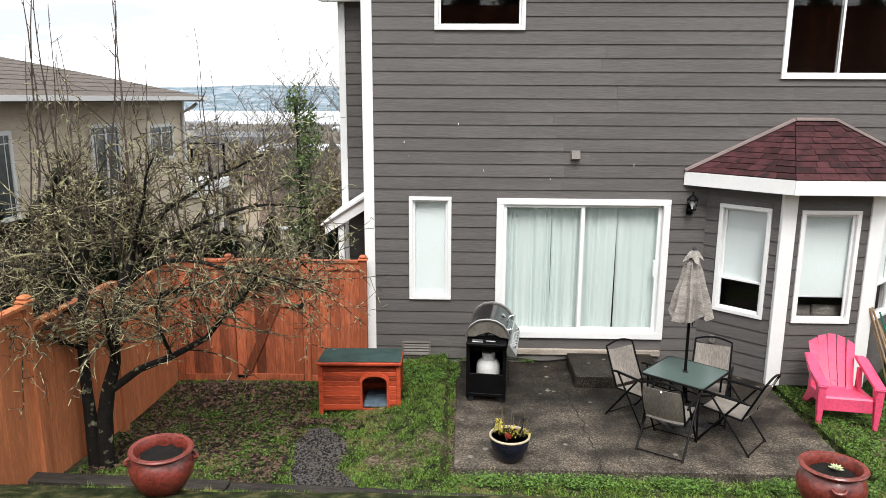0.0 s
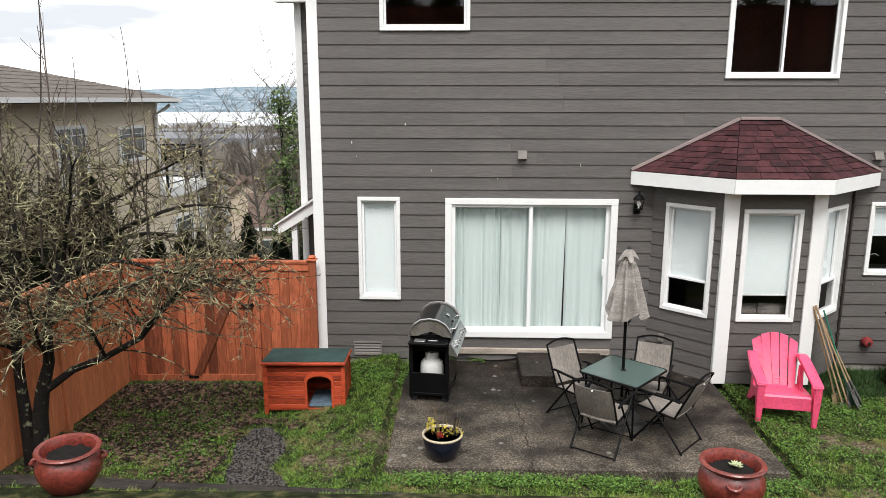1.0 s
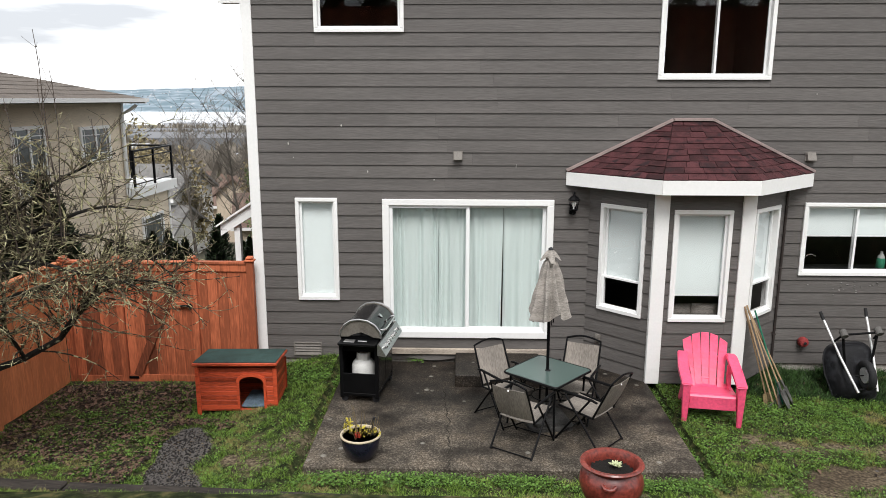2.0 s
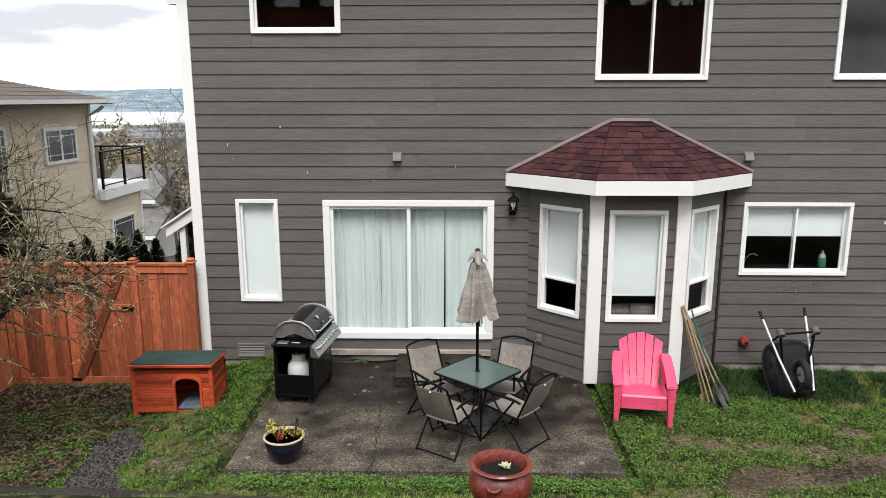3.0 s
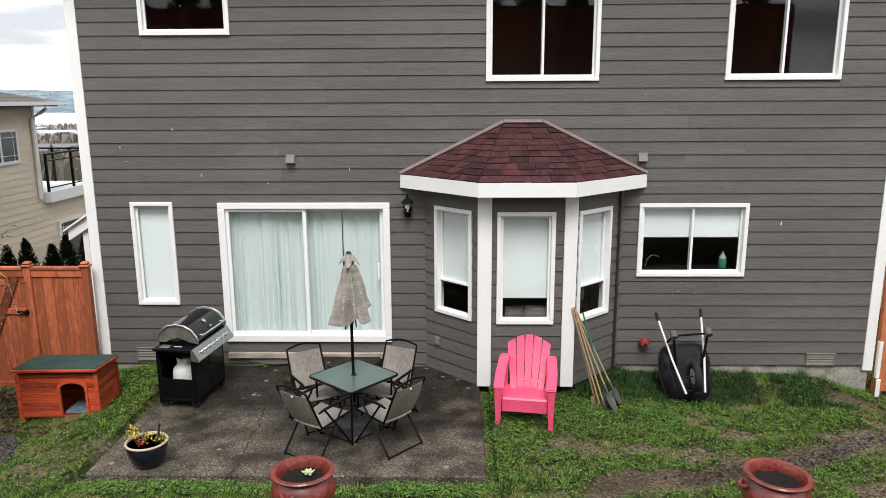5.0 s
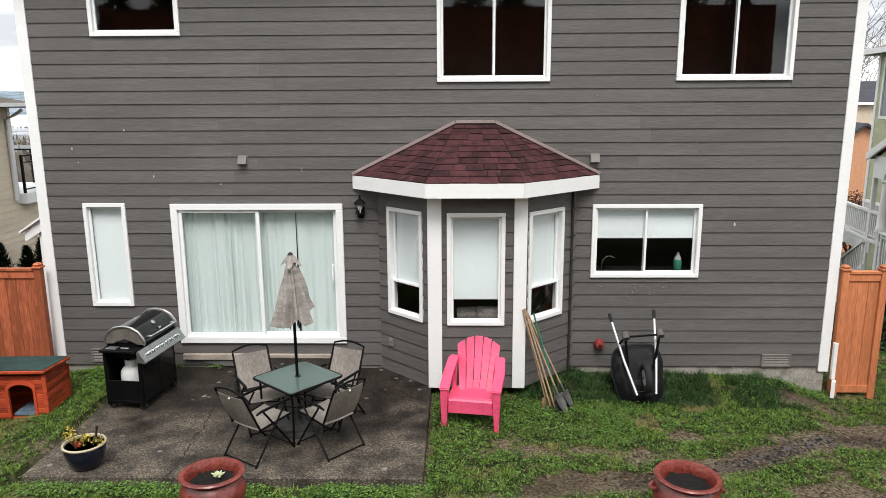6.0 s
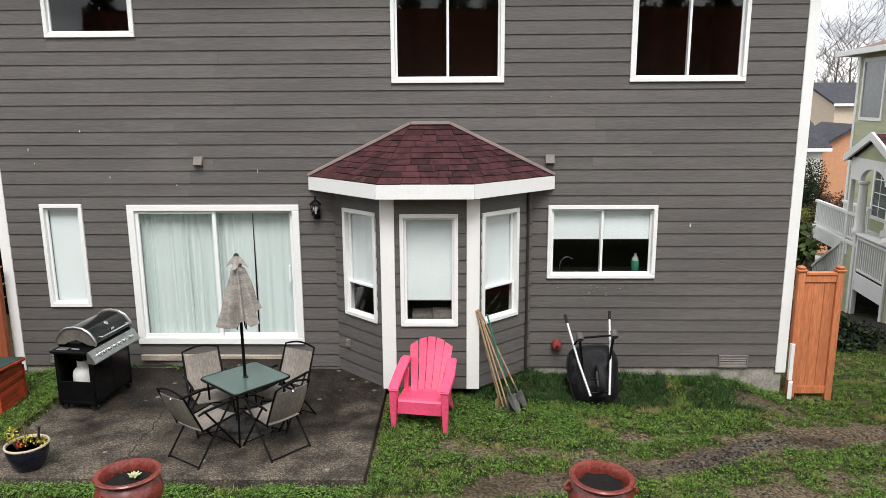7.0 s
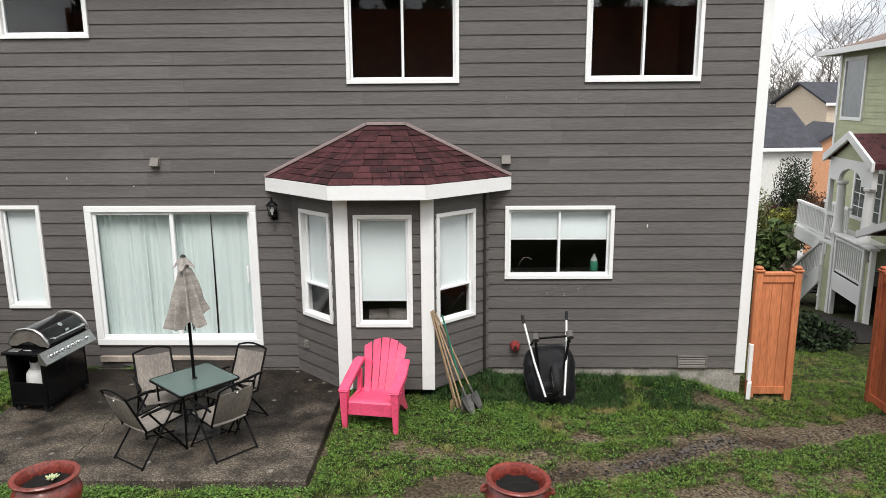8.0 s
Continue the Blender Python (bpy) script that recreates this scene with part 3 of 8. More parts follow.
# bay
bay = thing("bay_window", None, "three-sided bay with dark lap siding, white corner boards and three windows", "bay window")
BAY_SIDE = {}
segs = [((BAY_L0, 0.0), (BAY_L1, BAY_Y), "left"), ((BAY_L1, BAY_Y), (BAY_R1, BAY_Y), "front"), ((BAY_R1, BAY_Y), (BAY_R0, 0.0), "right")]
WSPAN = {"left": (0.21, 0.93), "front": (0.205, 0.985), "right": (0.085, 0.82)}
BZ0, BZ1 = 0.905, 2.457
for k, (p, q, key) in enumerate(segs):
    L = math.hypot(q[0] - p[0], q[1] - p[1])
    ang = math.degrees(math.atan2(q[1] - p[1], q[0] - p[0]))
    m = pose(p[0], p[1], 0, 0, 0, ang)
    BAY_SIDE[key] = (m, L)
    a, b = WSPAN[key]
    bm = bmesh.new()
    pierced(bm, 0, L, 0.0, 2.74, 0.01, 0.1, [(a + INSET, b - INSET, BZ0 + INSET, BZ1 - INSET)])
    wl = part("bay_wall", bm, SHEATH, bay, at=m)
    window("window_%d" % (k + 6), m @ pose(a, 0.005, 0), b - a, BZ1 - BZ0, BZ0, "fixed" if key == "front" else "hung",
           "white-framed bay window with a blind drawn most of the way")
    clad(wl, Matrix.Identity(4), L, 0.0, 2.74, [(a - 0.0, b + 0.0, BZ0, BZ1)])
    blind(m @ pose(a + 0.06, 0.085, 0), b - a - 0.12, BZ0 + (0.50 if key != "front" else 0.36), BZ1 - 0.07, "white pleated blind drawn most of the way down in the bay")
bm = bmesh.new()
for x0, x1 in ((3.735, 3.925), (4.89, 5.065)):
    soft_box(bm, x0, x1, BAY_Y - 0.045, BAY_Y + 0.03, 0.0, 2.72, 0.006)
part("corner_board", bm, WHITE, bay)
bm = bmesh.new()
prism(bm, [(BAY_L0, 0.0), (BAY_L1, BAY_Y), (BAY_R1, BAY_Y), (BAY_R0, 0.0)], "z", 0.005, 0.2)
part("bay_floor", bm, SHEATH, bay)

EV = 2.885
eave = [Vector((2.657, -0.02, EV)), Vector((3.73, -1.08, EV)), Vector((4.98, -1.08, EV)), Vector((6.13, -0.02, EV))]
top = [Vector((4.117, -0.02, 3.60)), Vector((4.658, -0.02, 3.60))]
roof = thing("bay_roof", None, "small hipped bay roof of red-brown shingles with a white fascia", "roof")
bm = bmesh.new()
vb = [bm.verts.new(v - Vector((0, 0, 0.03))) for v in (*eave, *top)]
for f in ((0, 1, 4), (1, 2, 5, 4), (2, 3, 5), (0, 4, 5, 3), (3, 2, 1, 0)):
    bm.faces.new([vb[i] for i in f])
part("roof_deck", bm, SHEATH, roof)
for p, q in zip(eave, eave[1:]):
    L = (q - p).length
    ang = math.degrees(math.atan2(q.y - p.y, q.x - p.x))
    bm = bmesh.new()
    box(bm, 0, L, -0.015, 0.02, -0.19, -0.004)
    part("fascia", bm, WHITE, roof, at=pose(p.x, p.y, p.z, 0, 0, ang))
bm = bmesh.new()
prism(bm, [(v.x, v.y + 0.012) for v in eave], "z", EV - 0.185, EV - 0.165)
part("soffit", bm, WHITE, roof)


def shingles(bl, br, tl, tr, rows, seed):
    rng = random.Random(seed)
    nrm = (br - bl).cross(tl - bl).normalized()
    if nrm.z < 0:
        nrm = -nrm
    for r in range(rows):
        v0, v1 = r / rows, min(1.0, (r + 1.12) / rows)
        a0, b0 = bl.lerp(tl, v0), br.lerp(tr, v0)
        a1, b1 = bl.lerp(tl, v1), br.lerp(tr, v1)
        n = max(1, round((b0 - a0).length / 0.24))
        cuts = [0.0] + sorted(min(0.97, max(0.03, (i + rng.uniform(-0.3, 0.3)) / n)) for i in range(1, n)) + [1.0]
        for u0, u1 in zip(cuts, cuts[1:]):
            lift = rng.uniform(0.010, 0.022)
            drop = (bl - tl).normalized() * rng.choice((0, 0, 0.012))
            g = 0.003 / max(0.05, (b0 - a0).length)
            low = [a0.lerp(b0, u0 + g) + drop, a0.lerp(b0, u1 - g) + drop]
            high = [a1.lerp(b1, u1 - g), a1.lerp(b1, u0 + g)]
            vs = [low[0] + nrm * lift, low[1] + nrm * lift, high[0] + nrm * 0.004, high[1] + nrm * 0.004]
            vs += [p - nrm * 0.01 for p in (low[0], low[1], high[0], high[1])]
            me = bpy.data.meshes.new("shingle")
            me.from_pydata([tuple(v) for v in vs], [], [(0, 1, 2, 3), (4, 5, 1, 0), (5, 6, 2, 1), (7, 4, 0, 3), (7, 6, 5, 4)])
            me.materials.append(SHINGLE)
            new("shingle", me).parent = roof


shingles(eave[0], eave[1], top[0], top[0], 10, 1)
shingles(eave[1], eave[2], top[0], top[1], 10, 2)
shingles(eave[2], eave[3], top[1], top[1], 10, 3)
bm = bmesh.new()
rim = [eave[0], top[0], top[1], eave[3]]
for p, q in zip(rim, rim[1:]):
    d = (q - p).normalized()
    up = Vector((0, -1, 0)).cross(d)
    up = up if up.z > 0 else -up
    vs = [bm.verts.new(w + o) for w in (p, q) for o in (Vector((0, -0.05, 0)) + up * 0.005, Vector((0, -0.045, 0)) + up * 0.03, Vector((0, -0.012, 0)) + up * 0.045, Vector((0, 0.0, 0)) + up * 0.0)]
    for i in range(4):
        bm.faces.new((vs[i], vs[(i + 1) % 4], vs[4 + (i + 1) % 4], vs[4 + i]))
    bm.faces.new(vs[:4]), bm.faces.new(vs[4:])
part("flashing", bm, FLASHING, roof)

# wall cladding around all openings, bay and bay roof
clad(wall_back, pose(HX0 + 0.12, 0, 0), HX1 - HX0 - 0.24, BASE, HTOP,
     [(a - HX0 - 0.12, b - HX0 - 0.12, c, d) for a, b, c, d in (*OPEN.values(), (BAY_L0, BAY_R0, -1, 2.86))])
CHIP = mat("pale_chip", (0.55, 0.53, 0.5), 0.8, vary=0.2)
SCUFF = mat("pale_scuff", (0.21, 0.20, 0.19), 0.8, vary=0.3, piece=0.3)
rng = random.Random(71)
for k in range(28):
    x, z = rng.uniform(-1.6, 9.3), rng.uniform(0.25, 4.6)
    if any(a - 0.1 < x < b + 0.1 and c - 0.1 < z < d + 0.1 for a, b, c, d in OPEN.values()) or 2.5 < x < 6.3 and z < 3.75:
        continue
    w, h = rng.uniform(0.004, 0.012), rng.uniform(0.006, 0.045)
    bm = bmesh.new()
    prism(bm, [(-w, 0), (w * 0.3, -h * 0.3), (w, h * 0.2), (w * 0.4, h), (-w * 0.6, h * 0.7)], "y", -0.024, -0.012)
    part("paint_chip", bm, CHIP, wall_back, at=pose(x, 0, z))

for k in range(26):
    x, z = 6.95 + rng.gauss(0, 0.28), 1.24 + rng.gauss(0, 0.06)
    w, h = rng.uniform(0.004, 0.02), rng.uniform(0.003, 0.012)
    bm = bmesh.new()
    prism(bm, [(-w, 0), (w * 0.3, -h), (w, h * 0.2), (w * 0.4, h), (-w * 0.6, h * 0.7)], "y", -0.023, -0.012)
    part("scuff", bm, SCUFF, wall_back, at=pose(x, 0, z))

bm = bmesh.new()
soft_box(bm, HX0 - 0.025, HX0 + 0.125, -0.03, 0.0, -0.05, HTOP, 0.005)
soft_box(bm, HX0 - 0.025, HX0 + 0.005, 0.0, 0.14, -0.05, HTOP, 0.005)
tagged(part("trim_1", bm, WHITE), "white corner board of the house", "trim", kind="structure")
bm = bmesh.new()
soft_box(bm, HX1 - 0.125, HX1 + 0.025, -0.03, 0.0, -0.05, HTOP, 0.005)
soft_box(bm, HX1 - 0.005, HX1 + 0.025, 0.0, 0.14, -0.05, HTOP, 0.005)
tagged(part("trim_2", bm, WHITE), "white corner board of the house", "trim", kind="structure")
bm = bmesh.new()
box(bm, HX0 + 0.02, HX1 - 0.02, 0.012, 0.2, -0.9, BASE)
tagged(part("foundation", bm, FOUNDATION), "low stained concrete foundation strip", "foundation", kind="structure")

# the rest of the shell: side walls, far wall, floors, roof
bm = bmesh.new()
box(bm, HX0, HX0 + 0.15, 0.15, 3.75, -0.9, HTOP)
tagged(part("wall_west", bm, SIDING), "dark clad side wall", "wall", kind="structure")
bm = bmesh.new()
box(bm, HX1 - 0.15, HX1, 0.15, HDEEP, -0.9, HTOP)
tagged(part("wall_east", bm, SIDING), "dark clad side wall", "wall", kind="structure")
bm = bmesh.new()
box(bm, -2.5, HX1 - 0.15, HDEEP, HDEEP + 0.15, -2, HTOP)
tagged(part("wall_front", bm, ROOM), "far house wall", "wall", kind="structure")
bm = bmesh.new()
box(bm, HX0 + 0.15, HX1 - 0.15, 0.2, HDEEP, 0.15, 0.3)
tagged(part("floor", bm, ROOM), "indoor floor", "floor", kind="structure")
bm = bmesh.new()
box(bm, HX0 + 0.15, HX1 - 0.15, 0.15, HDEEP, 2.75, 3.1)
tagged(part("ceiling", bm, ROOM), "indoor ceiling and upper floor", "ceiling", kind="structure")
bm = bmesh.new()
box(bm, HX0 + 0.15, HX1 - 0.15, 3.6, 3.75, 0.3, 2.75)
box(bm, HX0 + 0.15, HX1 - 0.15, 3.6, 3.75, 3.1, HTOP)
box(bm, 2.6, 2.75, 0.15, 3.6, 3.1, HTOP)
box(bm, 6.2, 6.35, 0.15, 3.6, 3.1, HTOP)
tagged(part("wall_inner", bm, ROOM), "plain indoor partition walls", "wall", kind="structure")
ROOFING = mat("roof_shingle", (0.12, 0.105, 0.09), 0.9, vary=0.35, scale=3, fine=60, bump=0.6)
bm = bmesh.new()
prism(bm, [(-0.45, HTOP - 0.02), (HDEEP / 2, HTOP + 2.3), (HDEEP + 0.6, HTOP - 0.02), (HDEEP + 0.6, HTOP - 0.14), (-0.45, HTOP - 0.14)], "x", HX0 - 0.35, HX1 + 0.35)
tagged(part("roof", bm, ROOFING), "main house roof", "roof", kind="structure")

# recessed west wing of the house with its white corner and gutter
WY = 2.6
bm = bmesh.new()
box(bm, -2.66, HX0, WY, WY + 0.15, -1.5, 5.55)
box(bm, -2.66, -2.51, WY + 0.15, HDEEP, -2, 5.55)
wall_wing = tagged(part("wall_wing", bm, SHEATH), "recessed dark clad wing of the house", "wall", kind="structure")
clad(wall_wing, pose(-2.64, WY, 0), 0.74, -1.2, 5.5, [])
bm = bmesh.new()
soft_box(bm, -2.70, -2.58, WY - 0.035, WY + 0.0, -1.5, 5.5, 0.004)
tagged(part("trim_3", bm, WHITE), "white corner board of the recessed wing", "trim", kind="structure")
bm = bmesh.new()
prism(bm, [(WY - 0.35, 5.48), (WY - 0.35, 5.62), (WY - 0.30, 5.66), (HDEEP, 6.9), (HDEEP, 6.6), (WY + 0.0, 5.5)], "x", -2.98, HX0 - 0.03)
tagged(part("wing_eave", bm, WHITE), "white eave and gutter of the wing", "eave", kind="structure")
bm = bmesh.new()
prism(bm, [(-1.93, 2.42), (-2.66, 1.95), (-2.66, 1.77), (-1.93, 2.22)], "y", 0.75, 0.80)
prism(bm, [(-1.93, 2.46), (-2.72, 1.94), (-2.72, 1.91), (-1.93, 2.42)], "y", 0.70, 2.55)
box(bm, -2.46, -2.37, 0.80, 0.9, -0.6, 2.05)
tagged(part("side_canopy", bm, WHITE), "small white lean-to canopy on a post beside the house", "canopy")

# ---- fences ----
POST_CAP = [(0.0, 0.0), (0.075, 0.0), (0.075, 0.025), (0.05, 0.045), (0.06, 0.07), (0.045, 0.10), (0.0, 0.11)]


def fence_post(parent, x, y, z0, z1, wood=None):
    bm = bmesh.new()
    soft_box(bm, -0.05, 0.05, -0.05, 0.05, z0, z1, 0.006)
    wood = wood or CEDAR
    p = part("post", bm, wood, parent, at=pose(x, y, 0))
    bm = bmesh.new()
    soft_box(bm, -0.07, 0.07, -0.07, 0.07, z1, z1 + 0.03, 0.008)
    soft_box(bm, -0.055, 0.055, -0.055, 0.055, z1 + 0.03, z1 + 0.075, 0.02)
    part("cap", bm, wood, p)
    return p


def fence_panel(parent, p, q, z0, z1, seed=0, step=0.145, zq=None, rails=True, front=-1, dark=0.0, wood=None):
    """Upright boards from p to q with a cap rail and a foot board, front to the side -y of the way p to q."""
    wood = wood or CEDAR
    rng = random.Random(seed)
    L = math.hypot(q[0] - p[0], q[1] - p[1])
    m = pose(p[0], p[1], 0, 0, 0, math.degrees(math.atan2(q[1] - p[1], q[0] - p[0])))
    zq = z0 if zq is None else zq
    n = max(1, round(L / step))
    w = L / n
    for i in range(n):
        zb = z0 + (zq - z0) * (i + 0.5) / n
        bm = bmesh.new()
        soft_box(bm, 0.0015, w - 0.0015, -0.010 + rng.uniform(-0.002, 0.002), 0.010, zb + 0.02, z1 - 0.08, 0.003)
        part("board", bm, CEDAR_DARK if rng.random() < dark else wood, parent, at=m @ pose(i * w, 0, 0))
    if rails:
        for name, za, zb, y0, y1 in (("top_rail", z1 - 0.13, z1 - 0.02, front * 0.032, front * 0.010), ("cap_rail", z1 - 0.02, z1 + 0.018, -0.05, 0.05)):
            bm = bmesh.new()
            soft_box(bm, 0.002, L - 0.002, min(y0, y1), max(y0, y1), za, zb, 0.004)
            part(name, bm, wood, parent, at=m)
        bm = bmesh.new()
        y0, y1 = sorted((front * 0.034, front * 0.010))
        v = box(bm, 0.002, L - 0.002, y0, y1, z0, z0 + 0.11)
        for k in v:
            k.co.z += (zq - z0) * k.co.x / L
        part("foot_board", bm, wood, parent, at=m)
    return m


FY = -0.2
fence_n = thing("fence_1", None, "reddish stained cedar board fence with capped posts beside the house", "fence")
for x, z in ((-4.70, 1.56), (-3.90, 1.57), (-2.78, 1.575), (-1.93, 1.575)):
    fence_post(fence_n, x, FY, -0.75, z)
fence_panel(fence_n, (-4.65, FY), (-3.95, FY), -0.32, 1.555, 1, dark=0.5)
fence_panel(fence_n, (-2.73, FY), (-1.98, FY), -0.32, 1.555, 2)
gate = thing("fence_gate", None, "closed cedar fence gate with a diagonal brace and black latch", "gate")
fence_panel(gate, (-3.845, FY), (-2.84, FY), -0.30, 1.555, 3, dark=0.15)
bm = bmesh.new()
a, b = Vector((-3.72, FY - 0.025, -0.20)), Vector((-2.98, FY - 0.025, 1.42))
d = (b - a).normalized()
s = Vector((d.z, 0, -d.x)) * 0.06
vs = [bm.verts.new(p + o + Vector((0, y, 0))) for y in (-0.012, 0.014) for p, o in ((a, -s), (a, s), (b, s), (b, -s))]
for f in ((0, 1, 2, 3), (7, 6, 5, 4), (0, 4, 5, 1), (1, 5, 6, 2), (2, 6, 7, 3), (3, 7, 4, 0)):
    bm.faces.new([vs[i] for i in f])
part("brace", bm, CEDAR_DARK, gate)
bm = bmesh.new()
soft_box(bm, -3.20, -2.845, FY - 0.034, FY - 0.010, 0.86, 0.95, 0.004)
part("batten", bm, CEDAR, gate)
bm = bmesh.new()
soft_box(bm, -2.99, -2.80, FY - 0.06, FY - 0.034, 0.885, 0.915, 0.004)
soft_box(bm, -2.845, -2.815, FY - 0.075, FY - 0.034, 0.86, 0.94, 0.004)
part("latch", bm, BLACK, gate)
for z in (1.44, -0.25):
    bm = bmesh.new()
    soft_box(bm, -3.86, -3.70, FY - 0.045, FY - 0.034, z, z + 0.04, 0.003)
    part("hinge", bm, BLACK, gate)

fence_w = thing("fence_2", None, "long cedar board fence stepping up the slope along the yard", "fence")
FX = -4.76
for y, z in ((-1.95, 1.60), (-3.65, 1.90), (-5.4, 2.3), (-7.2, 2.9)):
    fence_post(fence_w, FX, y, ground_z(FX, y) - 0.5, z, CEDAR_PALE)
fence_panel(fence_w, (FX, -1.90), (FX, -0.26), -0.26, 1.54, 11, zq=-0.37, front=1, wood=CEDAR_PALE)
fence_panel(fence_w, (FX, -3.60), (FX, -2.0), -0.08, 1.66, 12, zq=-0.24, front=1, wood=CEDAR_PALE)
fence_panel(fence_w, (FX, -5.35), (FX, -3.70), 0.45, 1.88, 13, zq=-0.02, front=1, wood=CEDAR_PALE)
fence_panel(fence_w, (FX, -7.15), (FX, -5.45), 1.2, 2.3, 14, zq=0.8, front=1, wood=CEDAR_PALE)

fence_e = thing("fence_3", None, "short cedar fence panel with capped posts beyond the house corner", "fence")
for x in (9.71, 10.26):
    fence_post(fence_e, x, -0.03, -0.6, 1.50, CEDAR_PALE)
fence_panel(fence_e, (9.76, -0.03), (10.21, -0.03), -0.36, 1.47, 21, step=0.15, wood=CEDAR_PALE)
fence_b = thing("fence_4", None, "cedar boundary fence running up beside the lawn", "fence")
for k, (y0, y1) in enumerate(((-1.9, -0.2), (-3.7, -2.0), (-5.5, -3.8))):
    zt = 1.50 + 0.25 * k
    fence_post(fence_b, 11.42, y1 + 0.05, ground_z(11.42, y1) - 0.4, zt + 0.02)
    fence_panel(fence_b, (11.42, y0), (11.42, y1), ground_z(11.42, y0) + 0.03, zt, 31 + k, zq=ground_z(11.42, y1) + 0.03, front=1)
fence_back = thing("fence_5", None, "tall dark-stained cedar fence on top of the bank behind the yard", "fence")
for k in range(13):
    x = -9 + 1.9 * k
    fence_post(fence_back, x, -17, 4.2, 7.3, CEDAR_DARK)
    fence_panel(fence_back, (x + 0.05, -17), (x + 1.85, -17), 4.5, 7.2, 50 + k, step=0.3, wood=CEDAR_DARK)

# ---- timber edging ----
edging = thing("timber_edging", None, "dark weathered landscape timbers edging the bank", "edging")
x, k = -5.2, 0
for L in (2.45, 2.1, 2.4, 1.5):
    y0 = -3.78 - 0.042 * (x + 5.2)
    bm = bmesh.new()
    soft_box(bm, 0.006, L - 0.006, -0.085, 0.085, -0.35, 0.0, 0.015)
    part("timber", bm, TIMBER, edging, at=pose(x, y0 - 0.06, 0.165 - 0.012 * k, 0, 0, -2.4))
    x += L
    k += 1

# ---- terracotta pots on the bank ----
CLAY = mat("red_glazed_clay", (0.165, 0.029, 0.02), 0.38, vary=0.45, scale=5, fine=40, bump=0.15, second=(0.09, 0.02, 0.018), second_at=0.55, coat=0.25, spec=0.5)
SOIL = mat("potting_soil", (0.0055, 0.0045, 0.0035), 0.95, vary=0.5, scale=14, fine=80, bump=1.0)
SUCC = mat("pale_succulent", (0.42, 0.46, 0.27), 0.6, vary=0.2)


def red_pot(x, y, z, rot, plant, label):
    ob = thing("plant_pot", pose(x, y, z, 2 * math.sin(rot), 2, rot) @ Matrix.Diagonal((0.98, 0.98, 0.86, 1)), label, "plant pot", group="red pots on the bank")
    bm = bmesh.new()
    prof = [(0.145, 0.0), (0.165, 0.01), (0.205, 0.08), (0.238, 0.16), (0.248, 0.22), (0.238, 0.28), (0.212, 0.325), (0.200, 0.345),
            (0.212, 0.362), (0.240, 0.378), (0.246, 0.392), (0.238, 0.404), (0.205, 0.400), (0.192, 0.37), (0.185, 0.33), (0.18, 0.30)]
    lathe(bm, prof, 40)
    part("bowl", bm, CLAY, ob, smooth=True)
    for sgn in (-1, 1):
        bm = bmesh.new()
        tube(bm, [(sgn * 0.235, -0.05, 0.30), (sgn * 0.262, -0.03, 0.285), (sgn * 0.268, 0.0, 0.28), (sgn * 0.262, 0.03, 0.285), (sgn * 0.235, 0.05, 0.30)], 0.017, 8)
        part("lug_handle", bm, CLAY, ob, smooth=True)
    bm = bmesh.new()
    bmesh.ops.create_grid(bm, x_segments=14, y_segments=14, size=0.185)
    for v in list(bm.verts):
        r = v.co.xy.length
        if r > 0.183:
            bm.verts.remove(v)
        else:
            v.co.z = 0.325 + 0.02 * noise.noise((v.co.x * 18 + x, v.co.y * 18, 0))
    part("soil", bm, SOIL, ob, smooth=True)
    if plant:
        bm = bmesh.new()
        rng = random.Random(8)
        for k in range(22):
            a, tilt, L = k * 2.4, 0.2 + k * 0.05, 0.03 + 0.0018 * k
            c = Vector((0.03, -0.03, 0.345))
            d = Vector((math.cos(a) * math.sin(tilt), math.sin(a) * math.sin(tilt), math.cos(tilt)))
            tube(bm, [c, c + d * L * 0.6, c + d * L], [0.006, 0.011, 0.002], 5)
        part("succulent", bm, SUCC, ob, "pale green succulent rosette", smooth=True)
    return ob


red_pot(-2.81, -5.2, 0.87, 20, False, "large red glazed clay pot holding bare soil, on the bank")
red_pot(2.31, -5.28, 0.875, 75, True, "large red glazed clay pot with a small succulent, on the bank")
red_pot(5.82, -5.28, 0.875, 0, False, "large red glazed clay pot with lug handles, on the bank")

# ---- dog house ----
KENNEL = mat("kennel_wood", (0.39, 0.060, 0.024), 0.5, vary=0.45, scale=3, fine=24, bump=0.25, stretch=(0.5, 2, 4), piece=0.35)
FELT = mat("green_felt_roof", (0.028, 0.055, 0.05), 0.9, vary=0.35, scale=6, fine=120, bump=0.6)
CUSHION = mat("blue_grey_cushion", (0.10, 0.14, 0.18), 0.9, vary=0.4, scale=8, fine=60, bump=0.5)
dog = thing("dog_house", pose(-1.84, -1.10, ground_z(-1.84, -1.1) - 0.005, 0, 0, 2.0), "orange-red slatted wooden dog house with a green felt roof", "dog house")
w2, dp, hf, hb = 0.515, 0.29, 0.66, 0.60
dx0, dx1, dz0, dz1 = 0.035, 0.36, 0.075, 0.53
